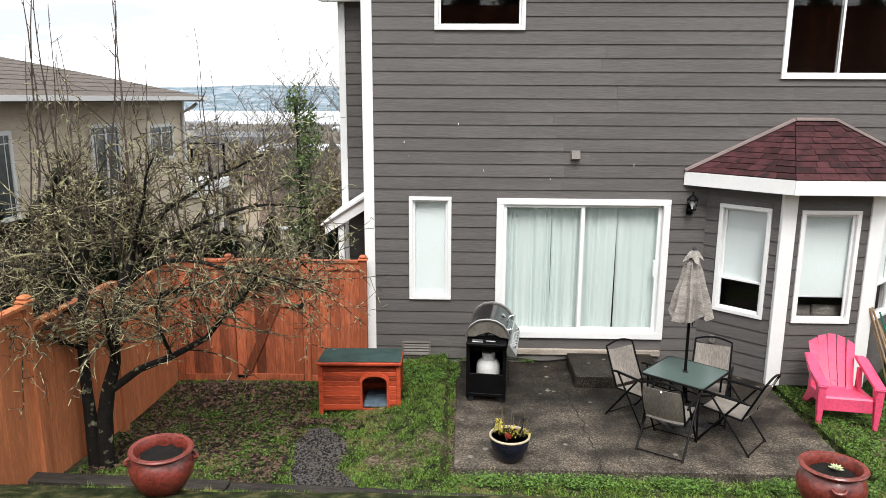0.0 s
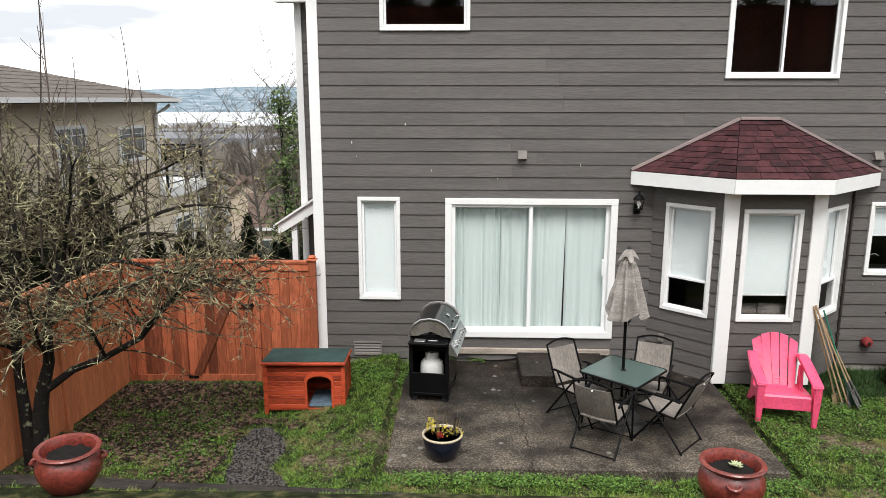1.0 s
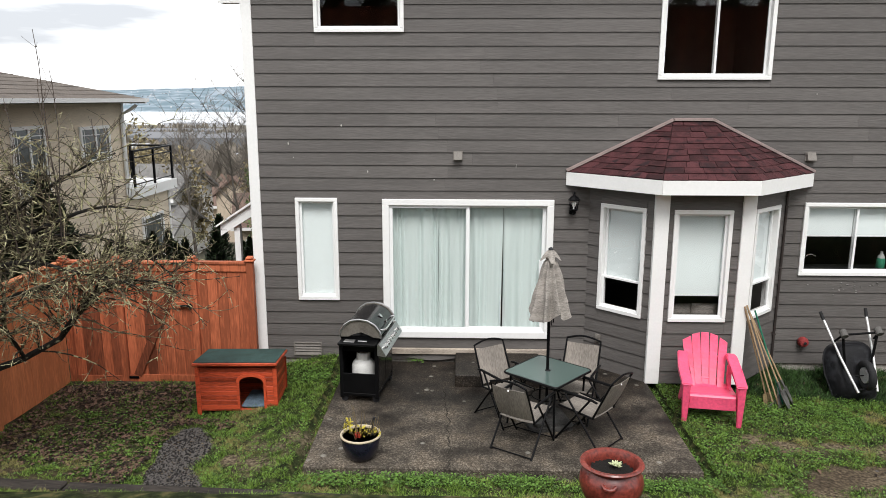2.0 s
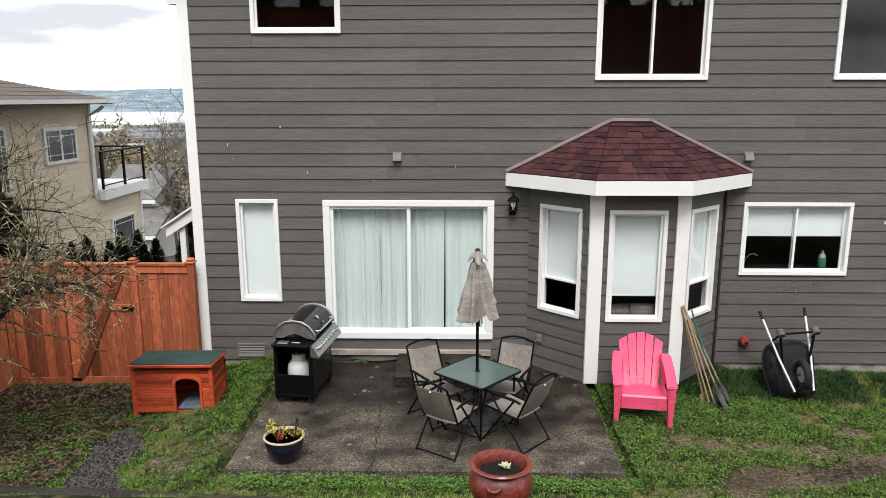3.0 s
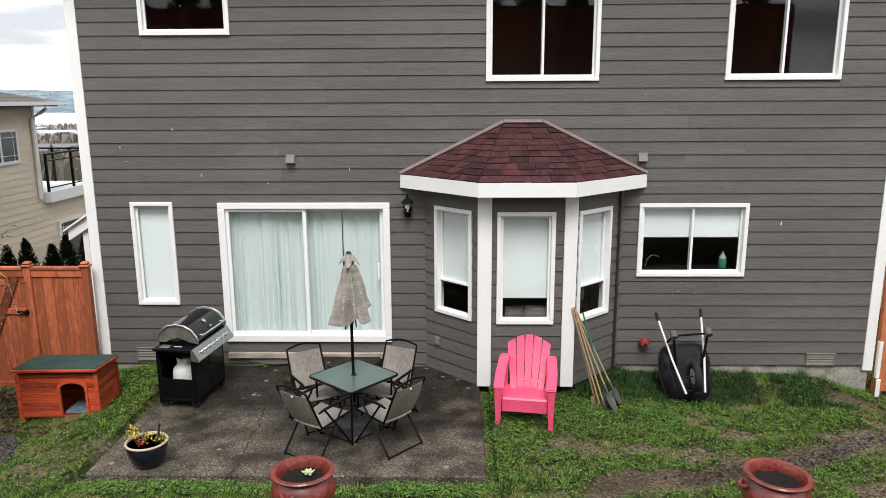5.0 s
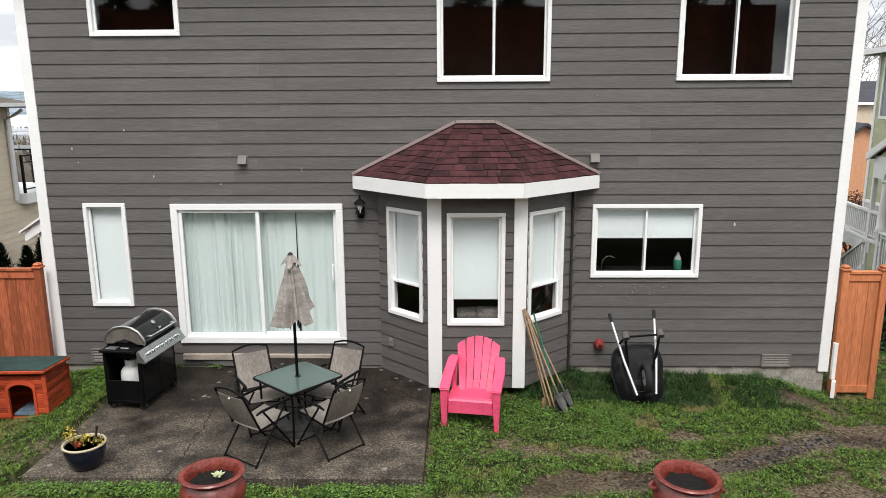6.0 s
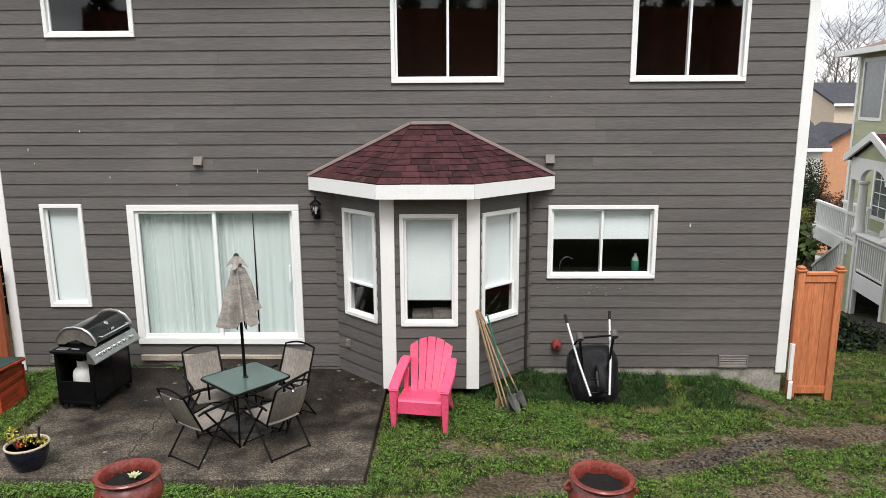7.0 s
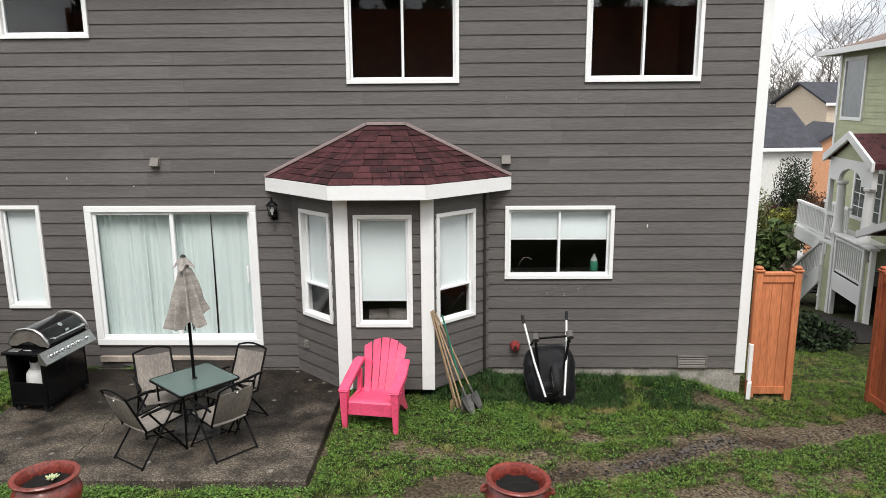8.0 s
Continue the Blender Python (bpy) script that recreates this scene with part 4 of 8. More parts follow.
for i in range(9):
    z0 = 0.06 + i * 0.0655
    segs2 = [(-w2, w2)]
    if z0 + 0.06 > dz0 and z0 < dz1 - 0.02:
        segs2 = [(-w2, dx0), (dx1, w2)]
    for a, b in segs2:
        bm = bmesh.new()
        soft_box(bm, a, b, -dp - 0.008, -dp + 0.012, z0, z0 + 0.063, 0.005)
        part("slat", bm, KENNEL, dog)
    for sx in (-1, 1):
        bm = bmesh.new()
        soft_box(bm, sx * w2 - 0.01, sx * w2 + 0.01, -dp + 0.014, dp, z0, z0 + 0.063, 0.005)
        part("slat", bm, KENNEL, dog)
    bm = bmesh.new()
    soft_box(bm, -w2 + 0.012, w2 - 0.012, dp - 0.012, dp + 0.008, z0, min(z0 + 0.063, 0.58), 0.005)
    part("slat", bm, KENNEL, dog)
for sx in (-1, 1):
    for y in (-dp - 0.012, dp + 0.004):
        bm = bmesh.new()
        soft_box(bm, sx * w2 - 0.028, sx * w2 + 0.028, y - 0.014, y + 0.014, -0.02, 0.655 if y < 0 else 0.59, 0.006)
        part("corner_post", bm, KENNEL, dog)
bm = bmesh.new()
soft_box(bm, -w2, w2, -dp, dp, 0.035, 0.055, 0.004)
part("floor_board", bm, KENNEL, dog)
bm = bmesh.new()
n = 12
arch = [((dx0 + dx1) / 2 + (dx1 - dx0) / 2 * math.cos(math.pi * i / n), dz1 - 0.09 + 0.09 * math.sin(math.pi * i / n)) for i in range(n + 1)]
inner = [(dx1, dz0)] + arch + [(dx0, dz0)]
cx, cz = (dx0 + dx1) / 2, 0.3
outer = [(x + (0.032 if x > cx else -0.032), z + (0.035 if z > dz1 - 0.1 else 0.0)) for x, z in inner]
vi = [[bm.verts.new((x, y, z)) for x, z in pts] for pts in (inner, outer) for y in (-dp - 0.028, -dp - 0.008)]
for i in range(len(inner) - 1):
    bm.faces.new((vi[0][i], vi[0][i + 1], vi[2][i + 1], vi[2][i]))
    bm.faces.new((vi[0][i], vi[1][i], vi[1][i + 1], vi[0][i + 1]))
    bm.faces.new((vi[2][i], vi[2][i + 1], vi[3][i + 1], vi[3][i]))
part("door_trim", bm, KENNEL, dog)
bm = bmesh.new()
soft_box(bm, dx0 + 0.0, w2 - 0.02, -dp + 0.02, dp - 0.03, 0.056, 0.115, 0.025)
part("cushion", bm, CUSHION, dog, "blue-grey dog cushion", smooth=True)
roof_m = Matrix.Translation((0, -0.02, 0.665)) @ pose(0, 0, 0, -4.5)
bm = bmesh.new()
soft_box(bm, -w2 - 0.045, w2 + 0.045, -dp - 0.06, dp + 0.06, 0.0, 0.045, 0.01)
rf = part("roof_frame", bm, KENNEL, dog, at=roof_m)
bm = bmesh.new()
soft_box(bm, -w2 - 0.03, w2 + 0.03, -dp - 0.04, dp + 0.045, 0.046, 0.056, 0.004)
part("roof_felt", bm, FELT, dog, "dark green roofing felt", at=roof_m)

# ---- planted pot on the patio ----
BLUEBLACK = mat("blue_black_glaze", (0.010, 0.010, 0.02), 0.12, vary=0.3, scale=4, coat=0.25, bump=0.02)
CREAM = mat("cream_glaze", (0.50, 0.43, 0.31), 0.4, vary=0.12)
YELLOW = mat("yellow_leaf", (0.48, 0.40, 0.06), 0.7, vary=0.3, island=0.4)
REDLEAF = mat("red_leaf", (0.33, 0.03, 0.02), 0.6, vary=0.3)
STEM = mat("dry_stem", (0.16, 0.12, 0.06), 0.8, vary=0.3)


def leaf_cloud(bm, c, r, n, size, rng, squash=1.0, flat=False):
    for _ in range(n):
        while True:
            p = Vector((rng.uniform(-1, 1), rng.uniform(-1, 1), rng.uniform(-1, 1)))
            if p.length <= 1:
                break
        p = Vector((p.x * r[0], p.y * r[1], p.z * r[2])) + Vector(c)
        a = Vector((rng.gauss(0, 1), rng.gauss(0, 1), rng.gauss(0, 0.2 if flat else 1))).normalized()
        b = a.orthogonal().normalized()
        b = Matrix.Rotation(rng.uniform(0, 6.28), 3, a) @ b
        s = size * rng.uniform(0.6, 1.3)
        vs = [bm.verts.new(p + o) for o in (-a * s, b * s * 0.45 * squash, a * s, -b * s * 0.45 * squash)]
        bm.faces.new(vs)


rng = random.Random(12)
pp = thing("planted_pot", pose(0.06, -3.0, 0.0), "blue-black glazed pot with cream rim and straggly winter plants", "plant pot")
bm = bmesh.new()
lathe(bm, [(0.115, 0.0), (0.135, 0.008), (0.175, 0.07), (0.205, 0.16), (0.218, 0.25), (0.215, 0.255), (0.2, 0.25), (0.185, 0.23)], 36)
part("bowl", bm, BLUEBLACK, pp, smooth=True)
bm = bmesh.new()
lathe(bm, [(0.212, 0.262), (0.223, 0.266), (0.227, 0.276), (0.222, 0.286), (0.212, 0.289), (0.203, 0.282), (0.2, 0.262)], 36)
part("rim", bm, CREAM, pp, "cream glazed rim", smooth=True)
bm = bmesh.new()
lathe(bm, [(0.19, 0.22), (0.19, 0.245), (0.1, 0.255), (0.01, 0.26)], 24)
part("soil", bm, SOIL, pp)
bm = bmesh.new()
for k in range(16):
    a, r = rng.uniform(0, 6.28), rng.uniform(0.02, 0.15)
    p = Vector((r * math.cos(a), r * math.sin(a), 0.25))
    h = rng.uniform(0.12, 0.36)
    lean = Vector((p.x * 0.6 + rng.uniform(-0.05, 0.05), p.y * 0.5, h))
    tube(bm, [p, p + lean * 0.5 + Vector((0.01, 0, 0)), p + lean], [0.004, 0.003, 0.0015], 5)
part("stems", bm, STEM, pp)
bm = bmesh.new()
leaf_cloud(bm, (-0.13, -0.05, 0.40), (0.06, 0.06, 0.10), 60, 0.022, rng)
leaf_cloud(bm, (0.0, 0.0, 0.33), (0.15, 0.14, 0.06), 60, 0.018, rng)
leaf_cloud(bm, (0.18, -0.02, 0.31), (0.05, 0.08, 0.05), 30, 0.018, rng)
part("yellow_foliage", bm, YELLOW, pp, "yellowing leaves")
bm = bmesh.new()
leaf_cloud(bm, (-0.02, -0.08, 0.31), (0.045, 0.045, 0.04), 30, 0.02, rng)
part("red_foliage", bm, REDLEAF, pp, "dark red leaves")
bm = bmesh.new()
tube(bm, [(0.13, 0.02, 0.25), (0.135, 0.02, 0.40), (0.15, 0.02, 0.47), (0.165, 0.02, 0.46)], [0.012, 0.012, 0.015, 0.012], 8)
part("trowel_handle", bm, DARKGREY, pp)

# ---- patio table, umbrella and chairs ----
TABLEGLASS = bpy.data.materials.new("frosted_table_glass")
TABLEGLASS.use_nodes = True
_b = TABLEGLASS.node_tree.nodes["Principled BSDF"]
_b.inputs["Base Color"].default_value = (0.075, 0.11, 0.10, 1)
_b.inputs["Roughness"].default_value = 0.16
_b.inputs["Specular IOR Level"].default_value = 0.6
_tn = TABLEGLASS.node_tree.nodes.new("ShaderNodeTexNoise")
_tn.inputs["Scale"].default_value = 3.0
_tr = TABLEGLASS.node_tree.nodes.new("ShaderNodeMapRange")
_tr.inputs["To Min"].default_value, _tr.inputs["To Max"].default_value = 0.10, 0.34
TABLEGLASS.node_tree.links.new(_tn.outputs["Fac"], _tr.inputs["Value"])
TABLEGLASS.node_tree.links.new(_tr.outputs["Result"], _b.inputs["Roughness"])
SLING = mat("taupe_sling_mesh", (0.23, 0.205, 0.18), 0.85, vary=0.30, scale=5, fine=90, bump=0.5, stretch=(1, 0.2, 0.2))
CANVAS = mat("grey_canvas", (0.30, 0.275, 0.25), 0.9, vary=0.34, scale=5, fine=60, bump=0.7, stretch=(0.5, 0.5, 2.6))
TC = (2.215, -2.06)
table = thing("patio_table", pose(TC[0], TC[1], 0, 0, 0, -41), "square frosted-glass patio table with a black metal frame", "table")
S, ZT = 0.385, 0.675


def rounded_square(s, r, n=5):
    out = []
    for qx, qy, a0 in ((1, 1, 0), (-1, 1, 90), (-1, -1, 180), (1, -1, 270)):
        for i in range(n + 1):
            a = radians(a0 + 90 * i / n)
            out.append((qx * (s - r) + r * math.cos(a), qy * (s - r) + r * math.sin(a)))
    return out


bm = bmesh.new()
prism(bm, rounded_square(S - 0.008, 0.05), "z", ZT - 0.006, ZT + 0.002)
part("tabletop", bm, TABLEGLASS, table, "green-tinted frosted glass top")
bm = bmesh.new()
tube(bm, [(x, y, ZT - 0.008) for x, y in rounded_square(S, 0.055)], 0.014, 6, closed=True)
part("rim", bm, BLACK, table, smooth=True)
for qx, qy in ((1, 1), (-1, 1), (-1, -1), (1, -1)):
    bm = bmesh.new()
    tube(bm, [(qx * 0.32, qy * 0.32, ZT - 0.02), (qx * 0.315, qy * 0.315, 0.35), (qx * 0.34, qy * 0.34, 0.0)], 0.013, 8)
    part("leg", bm, BLACK, table, smooth=True)
bm = bmesh.new()
tube(bm, [(0.19 * math.cos(i * 0.3927), 0.19 * math.sin(i * 0.3927), 0.36) for i in range(16)], 0.008, 6, closed=True)
for qx, qy in ((1, 1), (-1, 1), (-1, -1), (1, -1)):
    tube(bm, [(qx * 0.317, qy * 0.317, 0.36), (qx * 0.135, qy * 0.135, 0.36)], 0.008, 6)
part("brace_ring", bm, BLACK, table, smooth=True)
bm = bmesh.new()
lathe(bm, [(0.0, ZT + 0.002), (0.035, ZT + 0.002), (0.033, ZT + 0.014), (0.024, ZT + 0.018)], 20)
part("pole_collar", bm, DARKGREY, table)

umb = thing("patio_umbrella", pose(TC[0], TC[1], 0, 0.3, -0.4, 12), "closed grey canvas umbrella standing through the patio table", "umbrella")
bm = bmesh.new()
tube(bm, [(0, 0, 0.03), (0, 0, 2.18)], 0.0185, 12)
part("pole", bm, BLACK, umb, smooth=True)
bm = bmesh.new()
prism(bm, rounded_square(0.27, 0.06), "z", 0.0, 0.05)
prism(bm, rounded_square(0.22, 0.06), "z", 0.05, 0.085)
lathe(bm, [(0.06, 0.085), (0.045, 0.12), (0.03, 0.13), (0.03, 0.33), (0.02, 0.335)], 16)
part("weighted_base", bm, mat("speckled_base", (0.06, 0.058, 0.056), 0.7, vary=0.5, scale=10, fine=90, bump=0.4), umb)
bm = bmesh.new()
rows = []
NF = 96
for j in range(34):
    v = j / 33
    z = 2.09 - 0.70 * v
    base = 0.055 + 0.20 * (v ** 0.95)
    if v < 0.08:
        base = 0.058 - 0.15 * v
    ring = []
    for k in range(NF):
        a = 2 * math.pi * k / NF
        fold = 0.5 + 0.5 * math.cos(8 * a + 0.8 * math.sin(2.2 * v + a))
        sharp = fold ** 1.6
        r = base * (0.66 + 0.38 * sharp) * (1 + 0.10 * math.sin(3 * a + 5 * v) + 0.06 * math.sin(11 * a + 9 * v))
        zz = z + 0.05 * v * v * sharp + 0.035 * v * math.sin(3 * a + 1) - 0.06 * v ** 3 * math.cos(a - 3.6) - 0.03 * v ** 3 * math.sin(5 * a)
        ring.append(bm.verts.new((r * math.cos(a + 0.25 * v), r * math.sin(a + 0.25 * v), zz)))
    rows.append(ring)
for r0, r1 in zip(rows, rows[1:]):
    for k in range(NF):
        bm.faces.new((r0[k], r0[(k + 1) % NF], r1[(k + 1) % NF], r1[k]))
part("canopy", bm, CANVAS, umb, "folded grey canvas canopy", smooth=True)
bm = bmesh.new()
rows = []
for j in range(8):
    v = j / 7
    ring = []
    for k in range(48):
        a = 2 * math.pi * k / 48
        cor = (0.5 + 0.5 * math.cos(4 * a + 0.6)) ** 1.5
        r = 0.012 + (0.055 + 0.062 * cor) * v
        zz = 2.185 - 0.045 * v - 0.085 * v * v * (0.5 + cor * 0.7)
        ring.append(bm.verts.new((r * math.cos(a), r * math.sin(a), zz)))
    rows.append(ring)
for r0, r1 in zip(rows, rows[1:]):
    for k in range(48):
        bm.faces.new((r0[k], r0[(k + 1) % 48], r1[(k + 1) % 48], r1[k]))
part("vent_flap", bm, CANVAS, umb, smooth=True)
bm = bmesh.new()
lathe(bm, [(0.03, 2.18), (0.034, 2.186), (0.02, 2.2), (0.004, 2.21)], 14)
part("finial", bm, DARKGREY, umb)
bm = bmesh.new()
for k in range(8):
    a = k * math.pi / 4 + 0.2
    tube(bm, [(0.05 * math.cos(a), 0.05 * math.sin(a), 1.5), (0.06 * math.cos(a), 0.06 * math.sin(a), 1.27 + 0.03 * (k % 3))], 0.006, 5)
part("ribs", bm, BLACK, umb)


def sling_chair():
    ob = thing("patio_chair", None, "folding patio chair with a taupe mesh sling and black tube frame", "chair", group="chairs round the patio table")
    r = 0.0125
    for sx in (-1, 1):
        X = sx * 0.245
        bm = bmesh.new()
        tube(bm, [(X, 0.27, 0.0), (X, -0.17, 0.60)], r, 7)
        part("leg", bm, BLACK, ob, smooth=True)
        bm = bmesh.new()
        tube(bm, [(X * 1.06, -0.33, 0.0), (X * 1.06, 0.15, 0.60)], r, 7)
        part("leg", bm, BLACK, ob, smooth=True)
        bm = bmesh.new()
        tube(bm, [(X * 1.05, 0.24, 0.605), (X * 1.05, 0.20, 0.622), (X * 1.05, -0.20, 0.615), (X * 1.05, -0.27, 0.60)], [0.012, 0.017, 0.016, 0.012], 7)
        part("armrest", bm, BLACK, ob, smooth=True)
        bm = bmesh.new()
        tube(bm, [(sx * 0.225, 0.25, 0.42), (sx * 0.225, -0.22, 0.385)], r, 7)
        part("seat_rail", bm, BLACK, ob, smooth=True)
    bm = bmesh.new()
    for y in (-0.33, 0.27):
        tube(bm, [(-0.25, y * 0.97, 0.02 if y < 0 else 0.03), (0.25, y * 0.97, 0.02 if y < 0 else 0.03)], 0.008, 6)
    part("stretcher", bm, BLACK, ob, smooth=True)
    bm = bmesh.new()
    pts = [(-0.225, -0.20, 0.38), (-0.22, -0.40, 0.82)]
    pts += [(-0.22 + 0.44 * i / 8, -0.42 - 0.01 * math.sin(math.pi * i / 8), 0.86 + 0.045 * math.sin(math.pi * i / 8)) for i in range(9)]
    pts += [(0.22, -0.40, 0.82), (0.225, -0.20, 0.38)]
    tube(bm, pts, r, 7)
    part("back_frame", bm, BLACK, ob, smooth=True)

    def slab(name, p0, p1, sag, nrm):
        bm = bmesh.new()
        for j in range(9):
            v = j / 8
            for k in range(7):
                u = k / 6
                c = Vector(p0).lerp(Vector(p1), v)
                d = -sag * math.sin(math.pi * v) * 0.6 - sag * 0.7 * math.sin(math.pi * u)
                bm.verts.new(c + Vector((-0.218 + 0.436 * u, 0, 0)) + Vector(nrm) * d)
        bm.verts.ensure_lookup_table()
        base = list(bm.verts)
        low = [bm.verts.new(v.co - Vector(nrm) * 0.006) for v in base]
        for g, flip in ((base, False), (low, True)):
            for j in range(8):
                for k in range(6):
                    q = (g[j * 7 + k], g[j * 7 + k + 1], g[(j + 1) * 7 + k + 1], g[(j + 1) * 7 + k])
                    bm.faces.new(q[::-1] if flip else q)
        edge = [i for i in range(7)] + [j * 7 + 6 for j in range(1, 9)] + [56 + k for k in range(5, -1, -1)] + [j * 7 for j in range(7, 0, -1)]
        for i, e in enumerate(edge):
            f = edge[(i + 1) % len(edge)]
            bm.faces.new((base[e], base[f], low[f], low[e]))
        part(name, bm, SLING, ob, smooth=True)

    slab("seat", (0, 0.25, 0.425), (0, -0.21, 0.39), 0.02, (0, -0.08, 1))
    slab("backrest", (0, -0.215, 0.42), (0, -0.395, 0.815), 0.02, (0, 0.9, 0.42))
    bm = bmesh.new()
    lathe(bm, [(0.0, 0.0), (0.012, 0.0), (0.01, 0.004), (0.002, 0.005)], 10)
    part("maker_tag", bm, WHITE, ob, "small pale tag", at=pose(0, -0.412, 0.79, 65, 0, 0))
    return ob


def turn_to(dx, dy):
    return math.degrees(math.atan2(-dx, dy))


chair = sling_chair()
chair.matrix_basis = pose(1.90, -2.62, 0.002, 0, 0, turn_to(0.54, 0.84))
for x, y, dx, dy in ((2.64, -2.47, -0.75, 0.66), (1.74, -1.95, 0.545, -0.84), (2.58, -1.83, -0.4, -0.92)):
    copy_thing(chair, pose(x, y, 0.002, 0, 0, turn_to(dx, dy)))

# ---- pink lounge chair ----
PINK = mat("pink_plastic", (0.76, 0.085, 0.18), 0.4, vary=0.14, scale=3, fine=30, bump=0.05, spec=0.45)
adk = thing("garden_chair", pose(4.345, -1.57, ground_z(4.345, -1.57) - 0.01, 0, 0, 171) @ Matrix.Diagonal((1.05, 1.05, 1.05, 1)), "pink plastic lounge chair with slatted fan back on the grass", "chair")
for i in range(5):
    u = i - 2
    bm = bmesh.new()
    xb, xt = u * 0.082, u * 0.112
    hb = 0.83 - 0.018 * u * u
    rows = []
    for j in range(7):
        v = j / 6
        y = -0.20 - 0.30 * v - 0.02 * math.sin(math.pi * v)
        z = 0.30 + (hb + 0.07 - 0.30) * v
        w = (0.0375 + 0.0145 * v) * (1 - 0.10 * max(0, v - 0.84) / 0.16)
        x = xb + (xt - xb) * v
        bow = 0.011 * u * u
        # the tops follow one arch across the back
        zl, zr = (z - 0.018 * v * (((x + q) / 0.112) ** 2 - u * u) for q in (-w, w))
        rows.append([(x - w, y + bow, zl), (x + w, y + bow, zr)])
    for j in range(6):
        (a, b), (c, d) = rows[j], rows[j + 1]
        vs = [bm.verts.new((p[0], p[1] + o, p[2])) for o in (0.0, -0.022) for p in (a, b, d, c)]
        for f in ((0, 1, 2, 3), (7, 6, 5, 4), (0, 4, 5, 1), (1, 5, 6, 2), (3, 2, 6, 7), (0, 3, 7, 4)):
            bm.faces.new([vs[q] for q in f])
    bmesh.ops.remove_doubles(bm, verts=bm.verts, dist=1e-4)
    part("back_slat", bm, PINK, adk)
bm = bmesh.new()
for z, y, w in ((0.36, -0.235, 0.20), (0.60, -0.375, 0.225)):
    soft_box(bm, -w, w, y - 0.045, y - 0.012, z - 0.035, z + 0.035, 0.008)
part("back_rail", bm, PINK, adk)
bm = bmesh.new()
prism(bm, [(0.30, 0.355), (0.285, 0.375), (0.24, 0.383), (0.05, 0.345), (-0.15, 0.305), (-0.24, 0.33), (-0.24, 0.30), (-0.15, 0.275), (0.05, 0.31), (0.24, 0.345), (0.28, 0.27), (0.30, 0.27)], "x", -0.26, 0.26)
part("seat", bm, PINK, adk)
for sx in (-1, 1):
    bm = bmesh.new()
    X0, X1 = sorted((sx * 0.255, sx * 0.375))
    prism(bm, [(0.355, 0.495), (0.36, 0.525), (0.32, 0.55), (0.0, 0.595), (-0.25, 0.70), (-0.36, 0.69), (-0.29, 0.645), (-0.02, 0.56), (0.28, 0.51)], "x", X0, X1)
    for v in bm.verts:
        v.co.x -= sx * 0.10 * max(0.0, -0.05 - v.co.y)
        v.co.x -= sx * 0.09 * max(0.0, v.co.y - 0.22)
    bmesh.ops.bevel(bm, geom=list(bm.edges), offset=0.011, segments=2, affect="EDGES")
    part("armrest", bm, PINK, adk, smooth=True)
    bm = bmesh.new()
    X0, X1 = sorted((sx * 0.262, sx * 0.335))
    prism(bm, [(0.33, 0.0), (0.34, 0.30), (0.35, 0.51), (0.20, 0.52), (0.24, 0.38), (0.265, 0.26), (0.285, 0.0)], "x", X0, X1)
    for v in bm.verts:
        mid = (X0 + X1) / 2
        v.co.x = mid + (v.co.x - mid) * (0.72 + 1.0 * v.co.z) + sx * 0.012
    bmesh.ops.bevel(bm, geom=list(bm.edges), offset=0.010, segments=2, affect="EDGES")
    part("front_leg", bm, PINK, adk)
    bm = bmesh.new()
    prism(bm, [(0.26, 0.36), (0.26, 0.28), (-0.05, 0.22), (-0.36, 0.0), (-0.43, 0.0), (-0.25, 0.24), (-0.24, 0.58), (-0.19, 0.58), (-0.15, 0.33)], "x", *sorted((sx * 0.245, sx * 0.29)))
    part("side_leg", bm, PINK, adk)
bm = bmesh.new()
soft_box(bm, -0.27, 0.27, 0.275, 0.30, 0.20, 0.275, 0.006)
part("front_apron", bm, PINK, adk)

# ---- gas grill ----
STEEL = mat("brushed_steel", (0.42, 0.42, 0.42), 0.33, metal=0.9, vary=0.2, scale=4, fine=90, bump=0.08, stretch=(1, 0.2, 1))
CHROME = mat("chrome", (0.7, 0.7, 0.7), 0.15, metal=1.0, vary=0.08)
ENAMEL = mat("black_enamel", (0.004, 0.004, 0.005), 0.2, vary=0.3, coat=0.1, bump=0.02, spec=0.5)
ENDCAP = mat("cast_end_panel", (0.17, 0.155, 0.135), 0.5, metal=0.4, vary=0.25)
TANK = mat("white_tank_paint", (0.62, 0.62, 0.60), 0.45, vary=0.12)
grill = thing("gas_grill", pose(-0.10, -1.14, 0.0, 0, 0, -6.8), "black gas grill with domed lid and steel panel on the patio", "grill")
G = 0.40
for x in (-0.25, 0.22):
    for y in (-G, G):
        bm = bmesh.new()
        soft_box(bm, x - 0.022, x + 0.022, y - 0.022, y + 0.022, 0.06, 0.82, 0.004)
        part("cart_leg", bm, BLACK, grill)
bm = bmesh.new()
soft_box(bm, -0.27, 0.24, -G - 0.02, G + 0.02, 0.09, 0.13, 0.005)
soft_box(bm, -0.27, 0.24, -G - 0.02, -G + 0.0, 0.131, 0.40, 0.004)
part("bottom_shelf", bm, BLACK, grill)
bm = bmesh.new()
soft_box(bm, 0.225, 0.245, -G + 0.02, -0.005, 0.14, 0.70, 0.006)
soft_box(bm, 0.225, 0.245, 0.005, G - 0.02, 0.14, 0.70, 0.006)
part("cart_door", bm, ENAMEL, grill)
bm = bmesh.new()
soft_box(bm, -0.275, -0.255, -G, G, 0.14, 0.78, 0.004)
part("back_panel", bm, BLACK, grill)
